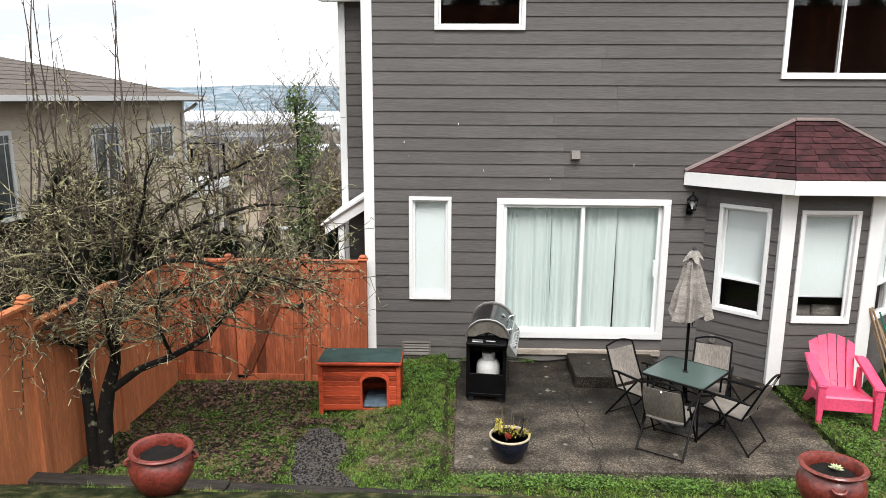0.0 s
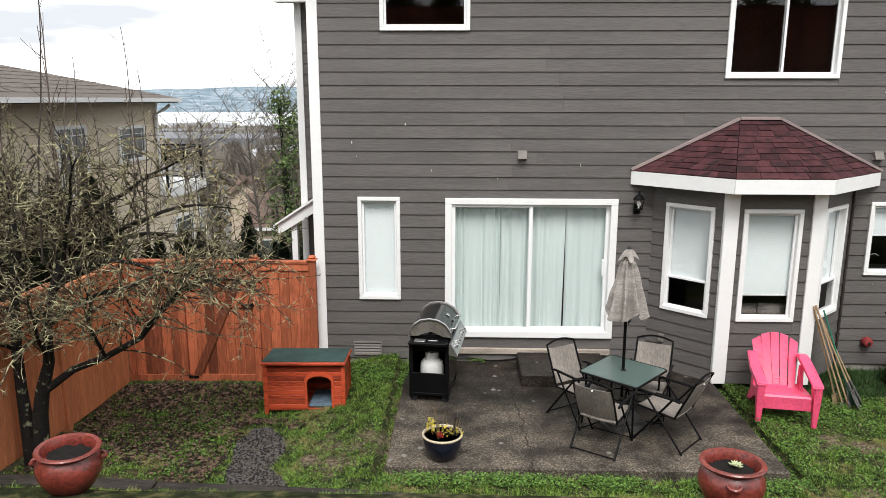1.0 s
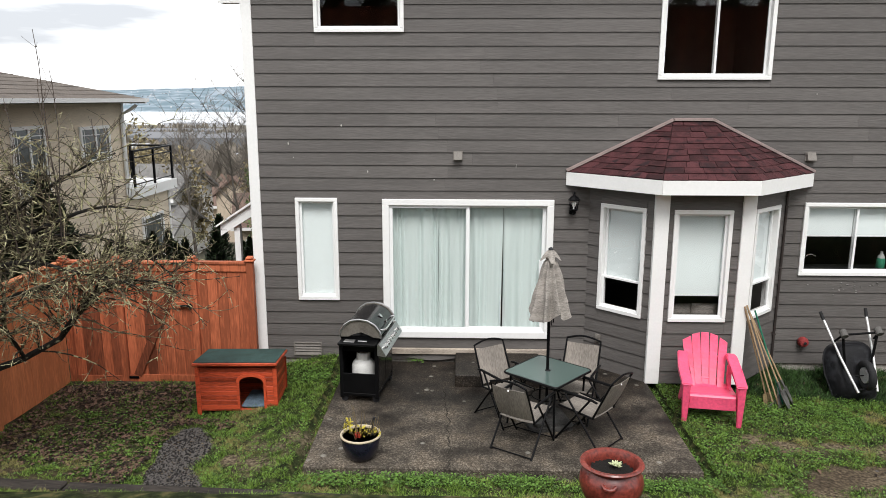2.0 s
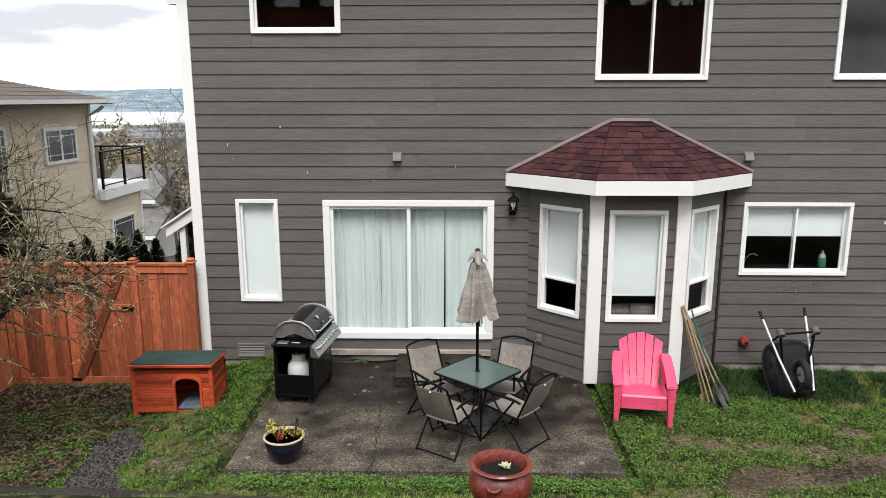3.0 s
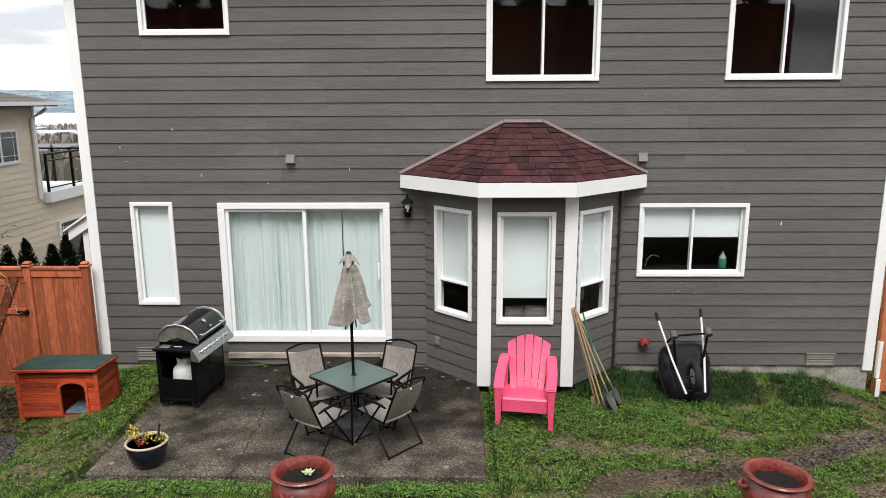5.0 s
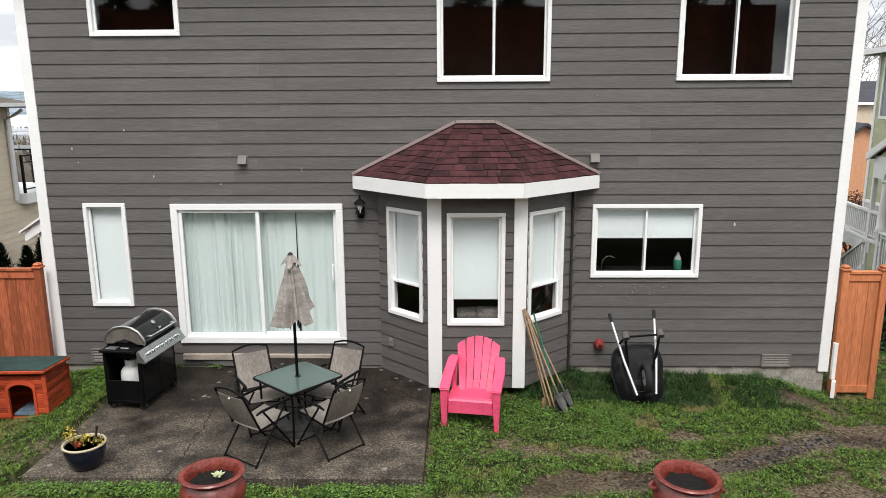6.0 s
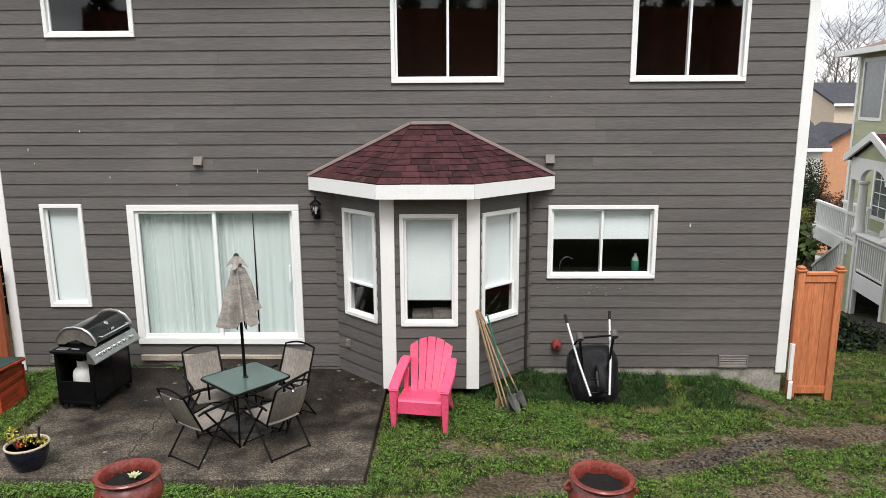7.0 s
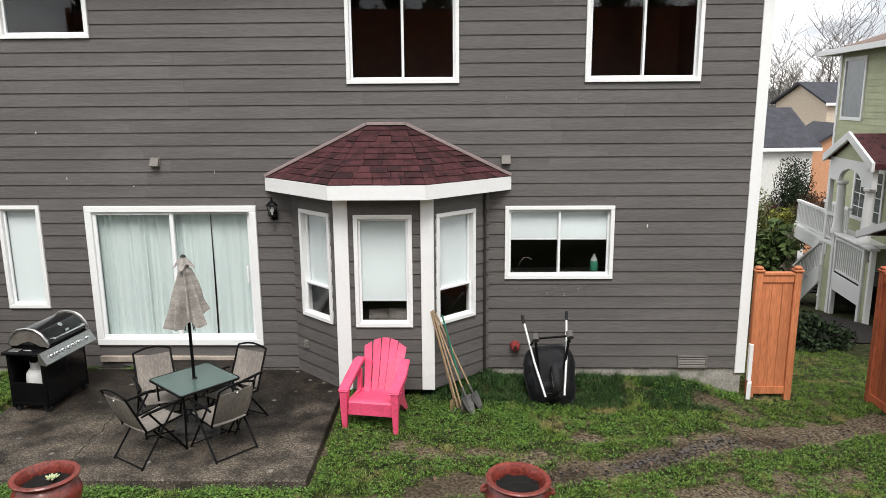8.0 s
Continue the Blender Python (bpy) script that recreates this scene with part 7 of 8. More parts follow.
for k in range(1, 13):
    v = k / 13
    bm = bmesh.new()
    x = e0 + (-13.2 - e0) * v
    z = ez + 1.3 * v
    ya, yb = -3.6 + 4.5 * v, e1 - 4.7 * v
    box(bm, x - 0.34, x + 0.02, ya, yb, z - 0.06, z + 0.006)
    part("shingle_course", bm, rf.data.materials[0], rf)
bm = bmesh.new()
box(bm, e0 - 0.03, e0 + 0.09, -3.6, e1, ez - 0.10, ez)
box(bm, -18.5, e0 - 0.03, e1 - 0.03, e1 + 0.09, ez - 0.14, ez)
part("gutter", bm, WHITE, nb)
bm = bmesh.new()
box(bm, -18.4, e0 - 0.035, -3.5, e1 - 0.035, ez - 0.12, ez - 0.06)
part("soffit", bm, mat("shaded_soffit", (0.16, 0.13, 0.10), 0.8), nb)


def side_window(parent, x, y0, y1, z0, z1, mull=True, grid=True):
    bm = bmesh.new()
    for a, b, c, d in ((y0, y1, z0, z0 + 0.08), (y0, y1, z1 - 0.08, z1), (y0, y0 + 0.08, z0 + 0.08, z1 - 0.08), (y1 - 0.08, y1, z0 + 0.08, z1 - 0.08)):
        box(bm, x + 0.0, x + 0.05, a, b, c, d)
    if mull:
        box(bm, x + 0.0, x + 0.045, (y0 + y1) / 2 - 0.035, (y0 + y1) / 2 + 0.035, z0 + 0.08, z1 - 0.08)
    w = part("window", bm, WHITE, parent)
    bm = bmesh.new()
    box(bm, x + 0.005, x + 0.026, y0 + 0.06, y1 - 0.06, z0 + 0.06, z1 - 0.06)
    part("pane", bm, DARKPANE, w)
    if grid:
        bm = bmesh.new()
        for z in (z1 - 0.22, z0 + 0.22):
            box(bm, x + 0.0, x + 0.032, y0 + 0.08, y1 - 0.08, z - 0.008, z + 0.008)
        for y in (y0 + 0.2, y1 - 0.2):
            box(bm, x + 0.0, x + 0.031, y - 0.008, y + 0.008, z0 + 0.08, z1 - 0.08)
        part("glazing_bar", bm, WHITE, w)


side_window(nb, NX + 0.02, 7.4, 8.9, 2.28, 3.2)
side_window(nb, NX + 0.02, 4.65, 5.9, 1.75, 3.3)
side_window(nb, NX + 0.02, 10.4, 11.9, -1.0, 0.42, mull=False)
side_window(nb, NX + 0.02, 0.5, 2.0, 1.75, 3.3)
deck = bmesh.new()
box(deck, -13, NX + 0.22, 9.86, 12.75, 1.06, 1.36)
part("deck_edge", deck, WHITE, nb)
bm = bmesh.new()
for y in (9.95, 11.3, 12.65):
    box(bm, NX + 0.10, NX + 0.16, y - 0.03, y + 0.03, 1.36, 2.44)
box(bm, NX + 0.09, NX + 0.17, 9.95, 12.65, 2.40, 2.45)
box(bm, NX + 0.11, NX + 0.15, 9.95, 12.65, 2.22, 2.25)
box(bm, NX + 0.11, NX + 0.15, 9.95, 12.65, 1.45, 1.48)
box(bm, -12.9, NX + 0.1, 12.62, 12.68, 2.40, 2.45)
for x in (-9.6, -10.9, -12.2):
    box(bm, x - 0.03, x + 0.03, 12.62, 12.68, 1.36, 2.44)
part("deck_railing", bm, BLACK, nb)
me = bpy.data.meshes.new("railing_glass")
me.from_pydata([(NX + 0.13, 10.0, 1.5), (NX + 0.13, 12.6, 1.5), (NX + 0.13, 12.6, 2.2), (NX + 0.13, 10.0, 2.2)], [], [(0, 1, 2, 3)])
me.materials.append(GLASS)
gl = new("railing_glass", me)
gl.parent = nb

# ---- green neighbour house with a raised porch ----
GREEN = mat("sage_siding", (0.44, 0.46, 0.30), 0.75, vary=0.10, scale=1.5, fine=20, bump=0.2, piece=0.1)
gh = thing("green_house", pose(17.65, 13.64, 0, 0, 0, -97), "sage green lap-sided neighbour house with white trim", "house")
bm = bmesh.new()
box(bm, 0, 14, 0.0, 8, -3.0, 5.3)
part("wall", bm, SHEATH, gh)
for k in range(45):
    z = -2.9 + k * 0.1835
    bm = bmesh.new()
    prism(bm, [(0.002, z), (-0.022, z), (-0.008, z + 0.1835), (0.002, z + 0.1835)], "x", 0.0, 14)
    part("siding_board", bm, GREEN, gh)
bm = bmesh.new()
box(bm, -0.06, 0.10, -0.04, 0.12, -3, 5.28)
part("corner_board", bm, WHITE, gh)
bm = bmesh.new()
vs = [bm.verts.new(p) for p in ((-0.5, -0.5, 5.35), (14.5, -0.5, 5.35), (14.5, 8.5, 5.35), (-0.5, 8.5, 5.35), (3.5, 4, 7.0), (11, 4, 7.0))]
for f in ((0, 1, 5, 4), (1, 2, 5), (2, 3, 4, 5), (3, 0, 4), (3, 2, 1, 0)):
    bm.faces.new([vs[i] for i in f])
part("roof", bm, BROWNROOF, gh)
bm = bmesh.new()
box(bm, -0.55, 14.5, -0.6, -0.48, 5.25, 5.41)
box(bm, -0.6, -0.48, -0.6, 8.5, 5.25, 5.41)
part("gutter", bm, WHITE, gh)


def wall_window(parent, u0, u1, z0, z1, bars=0, blind_m=None):
    bm = bmesh.new()
    for a, b, c, d in ((u0, u1, z0, z0 + 0.1), (u0, u1, z1 - 0.1, z1), (u0, u0 + 0.1, z0 + 0.1, z1 - 0.1), (u1 - 0.1, u1, z0 + 0.1, z1 - 0.1)):
        box(bm, a, b, -0.06, 0.0, c, d)
    w = part("window", bm, WHITE, parent)
    bm = bmesh.new()
    box(bm, u0 + 0.05, u1 - 0.05, -0.03, -0.005, z0 + 0.05, z1 - 0.05)
    part("pane", bm, blind_m or DARKPANE, w)
    if bars:
        bm = bmesh.new()
        for i in range(1, bars):
            u = u0 + (u1 - u0) * i / bars
            box(bm, u - 0.012, u + 0.012, -0.04, -0.03, z0 + 0.1, z1 - 0.1)
            z = z0 + (z1 - z0) * i / bars
            box(bm, u0 + 0.1, u1 - 0.1, -0.041, -0.031, z - 0.012, z + 0.012)
        part("glazing_bar", bm, WHITE, w)


wall_window(gh, 0.38, 1.98, 3.25, 5.15, blind_m=mat("dim_net_pane", (0.22, 0.23, 0.23), 0.2, vary=0.1))
wall_window(gh, 1.95, 3.95, 0.35, 1.95, 4)
porch = thing("porch", pose(16.75, 9.5, 0, 0, 0, -97), "white raised porch with a shingled gable, balusters and stairs", "porch")


def railing(parent, y, u0, u1, top, low, top1=None, step=0.125):
    """A white balustrade along the porch from u0 to u1; top1: the rail's height at u1 where it slopes."""
    fall = 0.0 if top1 is None else top1 - top
    for name, z, h, w in (("handrail", top, 0.07, 0.055), ("bottom_rail", low + 0.09, 0.05, 0.035)):
        bm = bmesh.new()
        prism(bm, [(u0, z - h), (u0, z), (u1, z + fall), (u1, z + fall - h)], "y", y - w, y + w)
        part(name, bm, WHITE, parent)
    n = max(1, round((u1 - u0) / step))
    for i in range(n):
        u = u0 + (i + 0.5) * (u1 - u0) / n
        dz = fall * (u - u0) / (u1 - u0)
        bm = bmesh.new()
        box(bm, u - 0.022, u + 0.022, y - 0.022, y + 0.022, low + 0.09 + dz, top - 0.07 + dz)
        part("baluster", bm, WHITE, parent)


# local x runs along the house towards the yard, local -y outward
bm = bmesh.new()
soft_box(bm, -3.2, 0.3, -0.95, 0.9, -0.12, -0.02, 0.01)
part("porch_floor", bm, WHITE, porch)
bm = bmesh.new()
soft_box(bm, -3.2, -0.45, -0.93, -0.87, -0.46, -0.125, 0.006)
part("skirt_board", bm, WHITE, porch)
railing(porch, -0.9, -3.1, -0.1, 0.78, 0.0)
railing(porch, -0.1, -3.1, -1.2, 0.78, 0.0)
bm = bmesh.new()
prism(bm, [(-0.82, 2.36), (0.72, 3.02), (2.27, 2.36), (2.27, 2.22), (0.72, 2.88), (-0.82, 2.22)], "y", -1.05, 2.6)
part("porch_roof", bm, SHINGLE, porch)
bm = bmesh.new()
prism(bm, [(-0.86, 2.39), (0.72, 3.07), (2.31, 2.39), (2.31, 2.18), (0.72, 2.86), (-0.86, 2.18)], "y", -1.12, -1.05)
part("barge_board", bm, WHITE, porch)
bm = bmesh.new()
prism(bm, [(-0.45, 2.30), (0.72, 2.84), (1.9, 2.30)], "y", -0.97, -0.92)
part("gable", bm, GREEN, porch)
bm = bmesh.new()
prism(bm, [(-0.62, 2.33), (-0.62, 1.72), (0.02, 1.72)] + [(0.78 - 0.72 * math.cos(math.pi * i / 12), 1.76 + 0.33 * math.sin(math.pi * i / 12)) for i in range(13)] + [(1.52, 1.72), (2.1, 1.72), (2.1, 2.33)], "y", -0.98, -0.86)
part("arch_beam", bm, WHITE, porch)
for u in (0.12, 1.85):
    bm = bmesh.new()
    lathe(bm, [(0.16, 0.30), (0.16, 0.40), (0.135, 0.44), (0.125, 0.8), (0.105, 1.62), (0.15, 1.66), (0.15, 1.715)], 18)
    part("column", bm, WHITE, porch, smooth=True, at=pose(u, -0.9, 0))
for u, w, z0, z1 in ((-0.62, 0.055, -2.25, 2.2), (0.05, 0.08, -2.3, 0.24), (0.26, 0.05, -2.3, 0.24), (2.0, 0.06, -2.3, 0.24), (2.42, 0.06, -2.3, 0.30)):
    bm = bmesh.new()
    soft_box(bm, u - w, u + w, -0.96, -0.84, z0, z1, 0.008)
    part("post", bm, WHITE, porch)
for u0, u1 in ((-0.56, -0.03), (2.07, 2.35)):
    for k in range(12):
        bm = bmesh.new()
        z = -2.3 + k * 0.1835
        prism(bm, [(-0.90, z), (-0.912, z), (-0.902, z + 0.1835), (-0.89, z + 0.1835)], "x", u0, u1)
        part("siding_board", bm, GREEN, porch)
bm = bmesh.new()
soft_box(bm, -0.05, 2.5, -1.02, -0.78, 0.25, 0.31, 0.008)
part("rail_cap", bm, WHITE, porch)
railing(porch, -0.9, 0.32, 1.95, 0.20, -0.78)
bm = bmesh.new()
soft_box(bm, 0.3, 1.95, -0.94, 0.9, -0.84, -0.76, 0.006)
part("landing", bm, SHEATH, porch)
bm = bmesh.new()
soft_box(bm, 0.3, 1.96, -0.95, -0.90, -1.28, -0.79, 0.006)
part("skirt_board", bm, WHITE, porch)
# stairs going down away from the yard
bm = bmesh.new()
prism(bm, [(-0.58, -0.78), (-2.75, -2.12), (-2.75, -2.5), (-2.2, -2.5), (-0.58, -1.3)], "y", -1.02, -0.96)
part("stringer", bm, WHITE, porch)
railing(porch, -0.99, -2.65, -0.66, -1.26, -2.12, -0.10)
for i in range(7):
    bm = bmesh.new()
    u = -0.72 - 0.30 * i
    soft_box(bm, u - 0.3, u, -0.95, 0.3, -0.86 - 0.185 * (i + 1), -0.82 - 0.185 * (i + 1), 0.006)
    part("tread", bm, SHEATH, porch)
# near-black panels stand in for the shade under porch and stairs
bm = bmesh.new()
box(bm, -0.5, 2.6, 0.1, 0.15, -2.4, -0.85)
box(bm, -3.1, -0.55, 0.3, 0.35, -2.6, -0.13)
part("porch_shade_panel", bm, mat("painted_porch_shade", (0.008, 0.007, 0.006), 0.95), porch)
# small lower roof over the side door
bm = bmesh.new()
prism(bm, [(2.25, 0.72), (4.2, 1.35), (4.2, 1.25), (2.25, 0.60)], "y", -1.2, 0.8)
lower = part("lower_roof", bm, SHINGLE, porch)
bm = bmesh.new()
prism(bm, [(2.2, 0.71), (4.2, 1.36), (4.2, 1.18), (2.2, 0.53)], "y", -1.27, -1.2)
part("barge_board", bm, WHITE, lower)

# ---- houses, planting and car beyond the green house ----
gable_house("far_house", 22.9, 32, -3.4, 4, 3.2, 7, 4.6, 2.0, PALEWALL, SLATE, "white house with a dark roof across the street")
gable_house("far_house", 31.2, 35, -3.2, 84, 5, 3.6, 4.2, 1.2, PEACH, SLATE, "peach gabled house front across the street", ((0.8, 1.2, 1.4, 1.3),))
gable_house("far_house", 32.6, 44, -2.6, 6, 9, 7, 6.2, 1.4, CREAMWALL, SLATE, "cream house with a dark roof further off")
shrub("tall_cypress", 19.4, 20, -2.8, 1.15, 4.5, HEDGE, 12000, 0.05, "dark columnar cypress in front of the far houses", 5, "conifer")
shrub("shrub", 17.9, 18, -2.4, 1.7, 2.9, SHRUB, 8000, 0.06, "rounded olive-green garden shrub by the street", 6)
shrub("shrub", 20.0, 18.5, -2.3, 1.6, 2.5, RUSSET, 7000, 0.06, "russet winter shrub by the street", 7)
shrub("shrub", 16.9, 19.5, -2.4, 1.4, 2.7, SHRUB, 7000, 0.06, "olive-green garden shrub beside the driveway", 8)
shrub("shrub", 16.9, 15.6, -1.9, 0.5, 2.1, BRIGHT, 500, 0.08, "bright yellow-green shrub beside the driveway", 9)
shrub("palm_shrub", 15.05, 11.8, -2.0, 0.75, 2.2, IVY, 900, 0.15, "spiky green palm-like shrub beside the fence", 10)
shrub("dark_shrub", 12.55, 4.0, ground_z(12.55, 4.0) - 0.15, 0.95, 0.85, HEDGE, 3600, 0.06, "low clipped dark green shrub beside the lawn", 11)
MULCH = mat("dark_mulch", (0.017, 0.014, 0.013), 0.95, vary=0.5, scale=10, fine=60, bump=0.9)
bm = bmesh.new()
for j in range(8):
    for i in range(8):
        x, y = 11.9 + i * 0.45, 4.4 + j * 0.6
        q = [(x, y), (x + 0.45, y), (x + 0.45, y + 0.6), (x, y + 0.6)]
        bm.faces.new([bm.verts.new((a, b, ground_z(a, b) + 0.03)) for a, b in q])
bmesh.ops.remove_doubles(bm, verts=bm.verts, dist=1e-4)
tagged(part("mulch_bed", bm, MULCH), "dark bark mulch bed beside the neighbour's porch", "mulch", kind="structure")
bm = bmesh.new()
soft_box(bm, 15.95, 16.4, 12.75, 13.2, -2.9, -0.15, 0.03)
tagged(part("stone_pillar", bm, mat("fieldstone", (0.28, 0.23, 0.18), 0.9, vary=0.5, scale=6, fine=30, bump=0.8, second=(0.12, 0.1, 0.08), second_at=0.52)), "fieldstone pillar at the end of the porch rail", "pillar")
car = thing("parked_car", pose(19.6, 20.6, -1.9, 0, 0, 62), "dark purple-red car parked by the street", "car")
bm = bmesh.new()
prism(bm, [(-2.1, 0.3), (2.1, 0.3), (2.15, 0.7), (1.9, 0.9), (1.0, 0.98), (0.4, 1.42), (-1.2, 1.45), (-1.9, 1.0), (-2.15, 0.85)], "y", -0.85, 0.85)
bmesh.ops.bevel(bm, geom=list(bm.edges), offset=0.06, segments=2, affect="EDGES")
part("body", bm, mat("plum_car_paint", (0.10, 0.012, 0.03), 0.25, vary=0.1, coat=0.6, bump=0), car, smooth=True)
for sx in (-1.3, 1.3):
    for sy in (-0.8, 0.8):
        bm = bmesh.new()
        tube(bm, [(sx, sy - 0.1, 0.32), (sx, sy + 0.1, 0.32)], 0.32, 18)
        part("wheel", bm, RUBBER, car)
bm = bmesh.new()
prism(bm, [(0.35, 1.36), (0.85, 1.02), (-1.7, 1.02), (-1.15, 1.38)], "y", -0.872, 0.872)
part("window_band", bm, DARKPANE, car)
bm = bmesh.new()
box(bm, 14, 22, 17, 40, -0.1, 0.0)
for v in bm.verts:
    v.co.z += ground_z(v.co.x, v.co.y) + 0.7
tagged(part("driveway", bm, mat("grey_drive", (0.3, 0.3, 0.29), 0.9, vary=0.15)), "pale grey concrete driveway", "driveway", kind="structure")

# ---- gravel, fallen leaves, grass ----
GRAVEL = mat("grey_gravel", (0.055, 0.050, 0.047), 0.9, vary=0.8, scale=30, fine=160, bump=0.6, island=0.9)
rng = random.Random(61)
gv, gf = [], []
while len(gf) < 4200 * 8:
    x, y = rng.uniform(-2.9, -1.5), rng.uniform(-3.8, -1.8)
    if not in_gravel(x, y):
        continue
    r = rng.uniform(0.008, 0.021)
    z = ground_z(x, y) + r * 0.3
    i = len(gv)
    a = rng.uniform(0, 1.57)
    for k in range(4):
        gv.append((x + r * rng.uniform(0.7, 1.2) * math.cos(a + k * 1.57), y + r * rng.uniform(0.7, 1.2) * math.sin(a + k * 1.57), z))
    gv += [(x, y, z + r * rng.uniform(0.5, 0.8)), (x, y, z - r * 0.7)]
    for k in range(4):
        gf += [(i + k, i + (k + 1) % 4, i + 4), (i + (k + 1) % 4, i + k, i + 5)]
me = bpy.data.meshes.new("gravel")
me.from_pydata(gv, [], gf)
me.materials.append(GRAVEL)
tagged(new("gravel", me), "patch of grey gravel sunk in the lawn", "gravel", kind="stuff")

sv2, sf2 = [], []
while len(sf2) < 1100 * 8:
    x = rng.uniform(5.8, 10.8)
    if rng.random() > 0.12 + 0.88 * smooth01(6.9, 7.6, x) * smooth01(9.3, 8.6, x):
        continue
    y = track_line(x) + rng.gauss(0, 0.085)
    r = rng.choice((0.006, 0.008, 0.011, 0.014, 0.022)) * rng.uniform(0.7, 1.2)
    z = ground_z(x, y) + r * 0.2
    i, a = len(sv2), rng.uniform(0, 1.57)
    for k in range(4):
        sv2.append((x + r * rng.uniform(0.7, 1.3) * math.cos(a + k * 1.57), y + r * rng.uniform(0.7, 1.3) * math.sin(a + k * 1.57), z))
    sv2 += [(x, y, z + r * rng.uniform(0.4, 0.7)), (x, y, z - r * 0.7)]
    for k in range(4):
        sf2 += [(i + k, i + (k + 1) % 4, i + 4), (i + (k + 1) % 4, i + k, i + 5)]
me = bpy.data.meshes.new("track_stones")
me.from_pydata(sv2, [], sf2)
me.materials.append(GRAVEL)
tagged(new("track_stones", me), "small grey stones along the worn track", "stones", kind="stuff")
LEAFM = mat("dead_leaf", (0.078, 0.048, 0.034), 0.8, vary=0.8, scale=20, fine=60, bump=0.2, island=0.9)
lv, lf = [], []
rng = random.Random(62)
for k in range(9600):
    if k < 8900:
        x, y = rng.uniform(-4.7, -2.5), rng.uniform(-3.7, -0.4)
    elif k < 9350:
        a = rng.uniform(0, 3.6)
        rr = rng.uniform(0.38, 0.62)
        x, y = -2.3 + rr * math.cos(a), -1.95 + 0.6 * rr * math.sin(a)
    else:
        x, y = rng.uniform(3.9, 10), rng.uniform(-3.2, -0.2)
    if k < 8900 and noise.noise((x * 1.1, y * 1.1, 7)) < rng.uniform(-0.5, 0.35):
        continue
    z = ground_z(x, y) + rng.uniform(0.008, 0.03)
    s, a = rng.uniform(0.018, 0.042), rng.uniform(0, 6.28)
    u, w = Vector((math.cos(a), math.sin(a), rng.uniform(-0.4, 0.4))), Vector((-math.sin(a), math.cos(a), rng.uniform(-0.4, 0.4)))
    c = Vector((x, y, z))
    i = len(lv)
    lv += [tuple(c - u * s), tuple(c + w * s * 0.55 + Vector((0, 0, 0.008))), tuple(c + u * s), tuple(c - w * s * 0.55 + Vector((0, 0, 0.008)))]
    lf += [(i, i + 1, i + 2), (i, i + 2, i + 3)]
me = bpy.data.meshes.new("fallen_leaves")
me.from_pydata(lv, [], lf)
me.materials.append(LEAFM)
tagged(new("fallen_leaves", me), "brown dead leaves scattered over the lawn", "leaves", kind="stuff")


GRASS = mat("grass_blade", (0.100, 0.165, 0.026), 0.65, vary=0.75, scale=1.6, fine=9, bump=0.0, island=0.7, second=(0.25, 0.215, 0.085), second_at=0.56, spec=0.3)
LUSH = mat("lush_grass_blade", (0.030, 0.066, 0.016), 0.6, vary=0.7, scale=2.5, fine=12, bump=0.0, island=0.8, spec=0.3)
rng = random.Random(63)
bv, bf, tv, tf = [], [], [], []
REGIONS = [(-4.75, -0.5, -3.75, -0.03, 70000), (3.7, 11.6, -3.6, 0.9, 130000), (-0.6, 3.8, -3.95, -3.2, 18000), (-4.9, 3.6, -4.75, -4.0, 24000), (9.6, 13.0, 0.0, 4.6, 24000), (3.4, 9.0, -4.6, -3.5, 30000)]
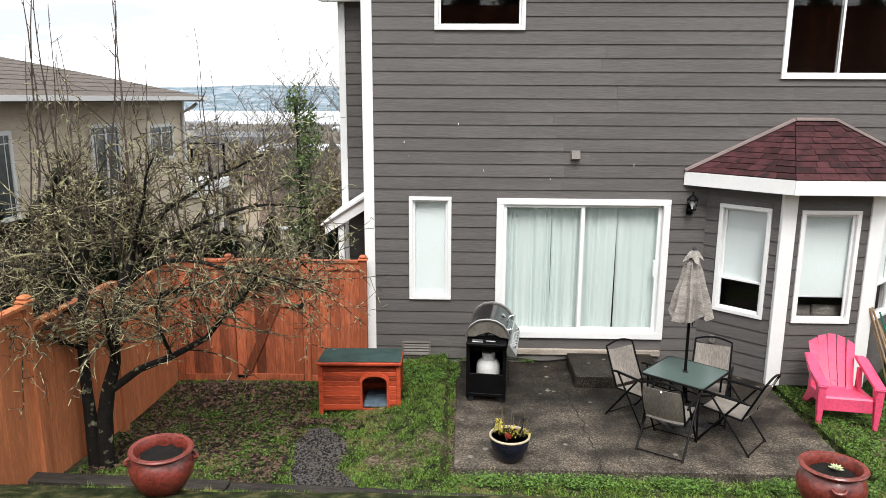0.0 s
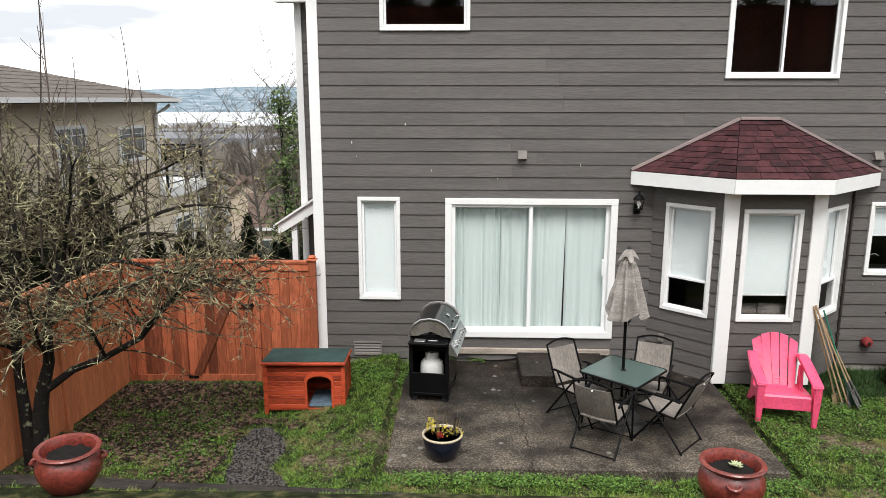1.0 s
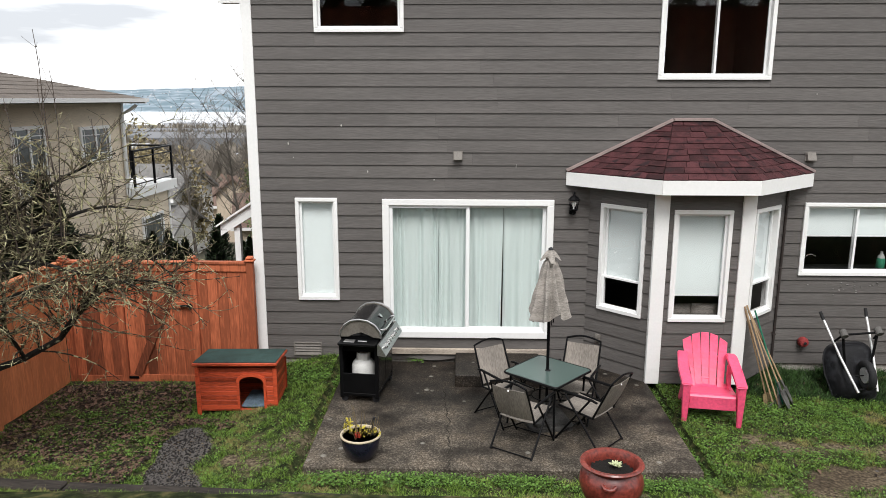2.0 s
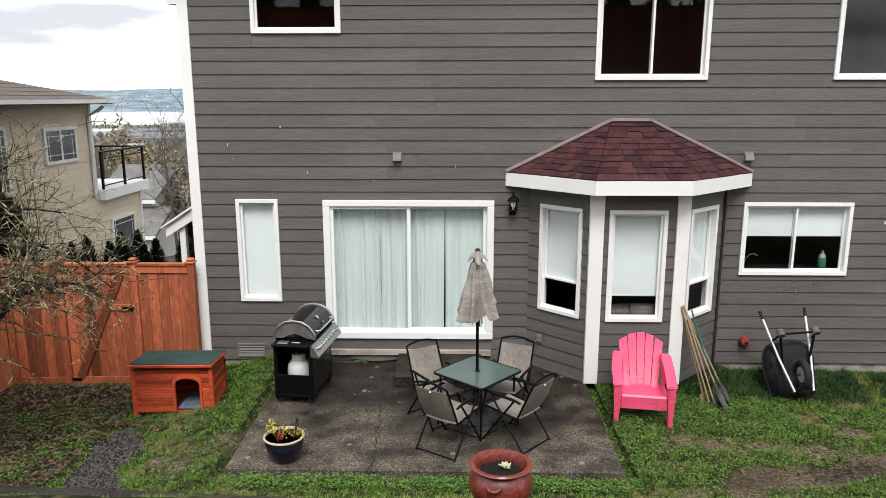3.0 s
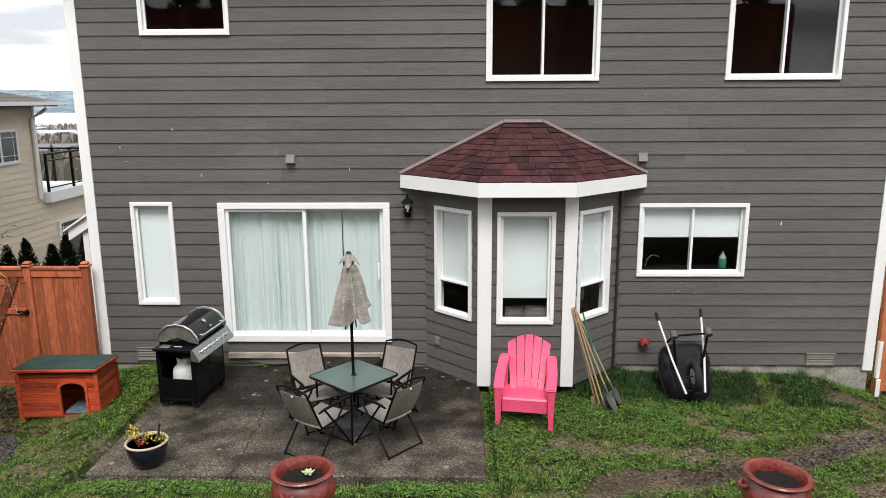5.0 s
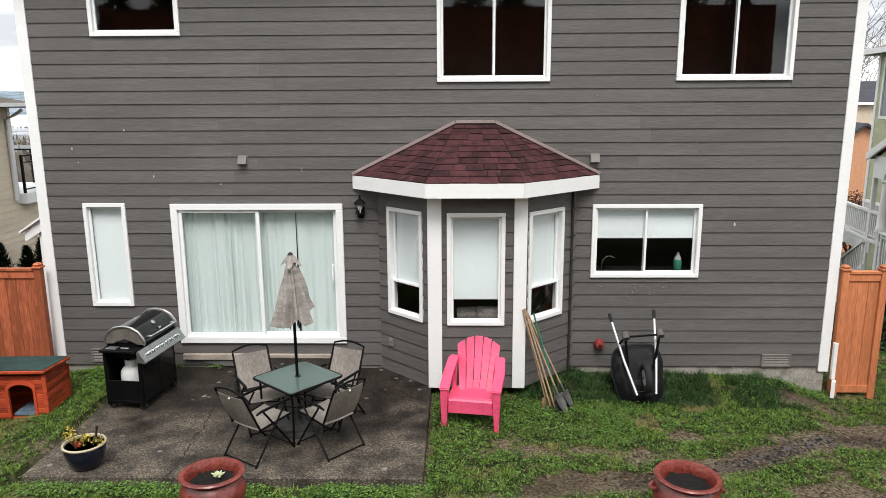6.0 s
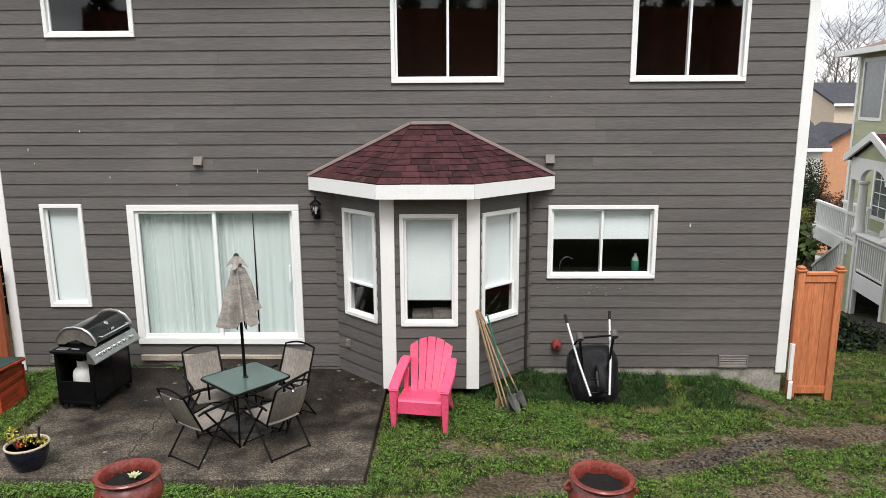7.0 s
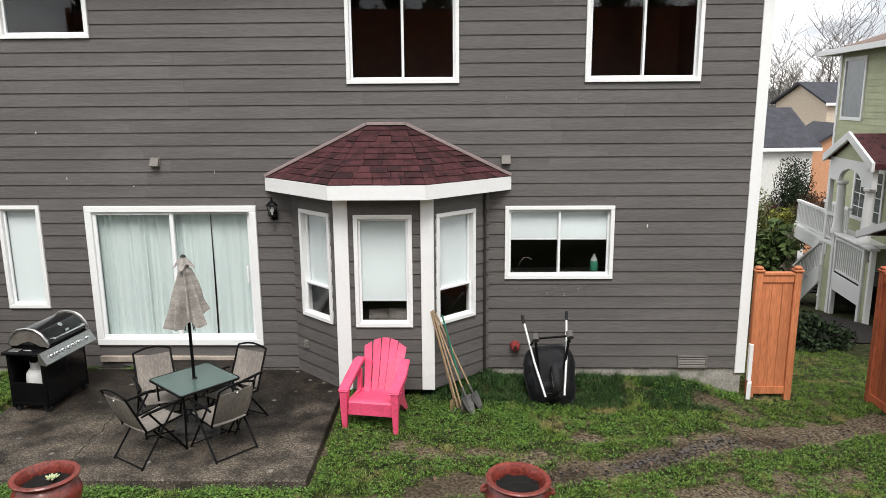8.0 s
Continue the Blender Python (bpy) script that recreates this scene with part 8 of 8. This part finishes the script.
for x0, x1, y0, y1, n in REGIONS:
    for _ in range(n):
        # blades stand in tufts round a common foot
        cx, cy = rng.uniform(x0, x1), rng.uniform(y0, y1)
        g = grass_amount(cx, cy)
        if rng.random() > g * 0.8:
            continue
        clump = noise.noise((cx * 6.5, cy * 6.5, 14)) + 0.6 * noise.noise((cx * 15, cy * 15, 3))
        if clump < -0.16 and rng.random() < 0.85:
            continue
        tuft = 0.5 + 1.5 * max(0.0, clump + 0.25)
        tall = 1.0
        if 4.9 < cx < 9.0 and cy > -1.0:
            tall += 1.6 * smooth01(-1.05, -0.6, cy) * max(0.0, 0.6 + noise.noise((cx * 2.2, 1.7, 5)))
        for _ in range(3):
            x, y = cx + rng.gauss(0, 0.012), cy + rng.gauss(0, 0.012)
            h = rng.uniform(0.014, 0.040) * (0.55 + 0.5 * min(1.5, g)) * tuft * tall
            z = ground_z(x, y) - 0.004
            a = rng.uniform(0, 6.28)
            w = rng.uniform(0.003, 0.0065)
            lx, ly = (x - cx) * 1.2 + rng.gauss(0, 0.5) * h, (y - cy) * 1.2 + rng.gauss(0, 0.5) * h
            vs, fs = (tv, tf) if tall > 1.25 + 0.2 * rng.random() else (bv, bf)
            i = len(vs)
            vs += [(x - w * math.cos(a), y - w * math.sin(a), z), (x + w * math.cos(a), y + w * math.sin(a), z), (x + lx, y + ly, z + h)]
            fs.append((i, i + 1, i + 2))
me = bpy.data.meshes.new("grass")
me.from_pydata(bv, [], bf)
me.materials.append(GRASS)
tagged(new("grass", me), "short uneven winter grass", "grass", kind="stuff")
me = bpy.data.meshes.new("tall_grass")
me.from_pydata(tv, [], tf)
me.materials.append(LUSH)
tagged(new("tall_grass", me), "longer dark green grass along the foot of the wall", "grass", kind="stuff")

CLOVER = mat("clover_leaf", (0.072, 0.140, 0.023), 0.6, vary=0.45, scale=3, fine=20, bump=0, island=0.8, spec=0.3)
cv, cf = [], []
for x0, x1, y0, y1, n in ((-0.6, 3.9, -3.62, -3.24, 3400), (-1.9, -0.5, -0.8, -0.03, 1800), (8.2, 9.5, -0.75, -0.03, 900), (3.8, 7.0, -1.8, -0.8, 3000), (-0.56, 0.6, -0.14, -0.04, 160), (4.2, 11.0, -3.5, -1.0, 9000), (3.8, 4.3, -3.3, -1.8, 600), (-4.2, -0.6, -3.7, -0.9, 2400)):
    for _ in range(int(n * 2.6)):
        x, y = rng.uniform(x0, x1), rng.uniform(y0, y1)
        if noise.noise((x * 2.2, y * 2.2, 9)) < rng.uniform(-0.5, 0.25):
            continue
        if grass_amount(x, y) < 0.45 and not (-0.56 < x < 3.78):
            continue
        z = max(ground_z(x, y), 0.0 if (-0.56 < x < 3.78 and y > -3.2) else -9) + rng.uniform(0.015, 0.07)
        s, a = rng.uniform(0.007, 0.015), rng.uniform(0, 6.28)
        u, w = Vector((math.cos(a), math.sin(a), rng.uniform(-0.5, 0.5))) * s, Vector((-math.sin(a), math.cos(a), rng.uniform(-0.5, 0.5))) * s
        c = Vector((x, y, z))
        i = len(cv)
        cv += [tuple(c - u), tuple(c + w), tuple(c + u), tuple(c - w)]
        cf.append((i, i + 1, i + 2, i + 3))
me = bpy.data.meshes.new("weeds")
me.from_pydata(cv, [], cf)
me.materials.append(CLOVER)
tagged(new("weeds", me), "low broad-leaved weeds along the wall and patio", "weeds", kind="stuff")
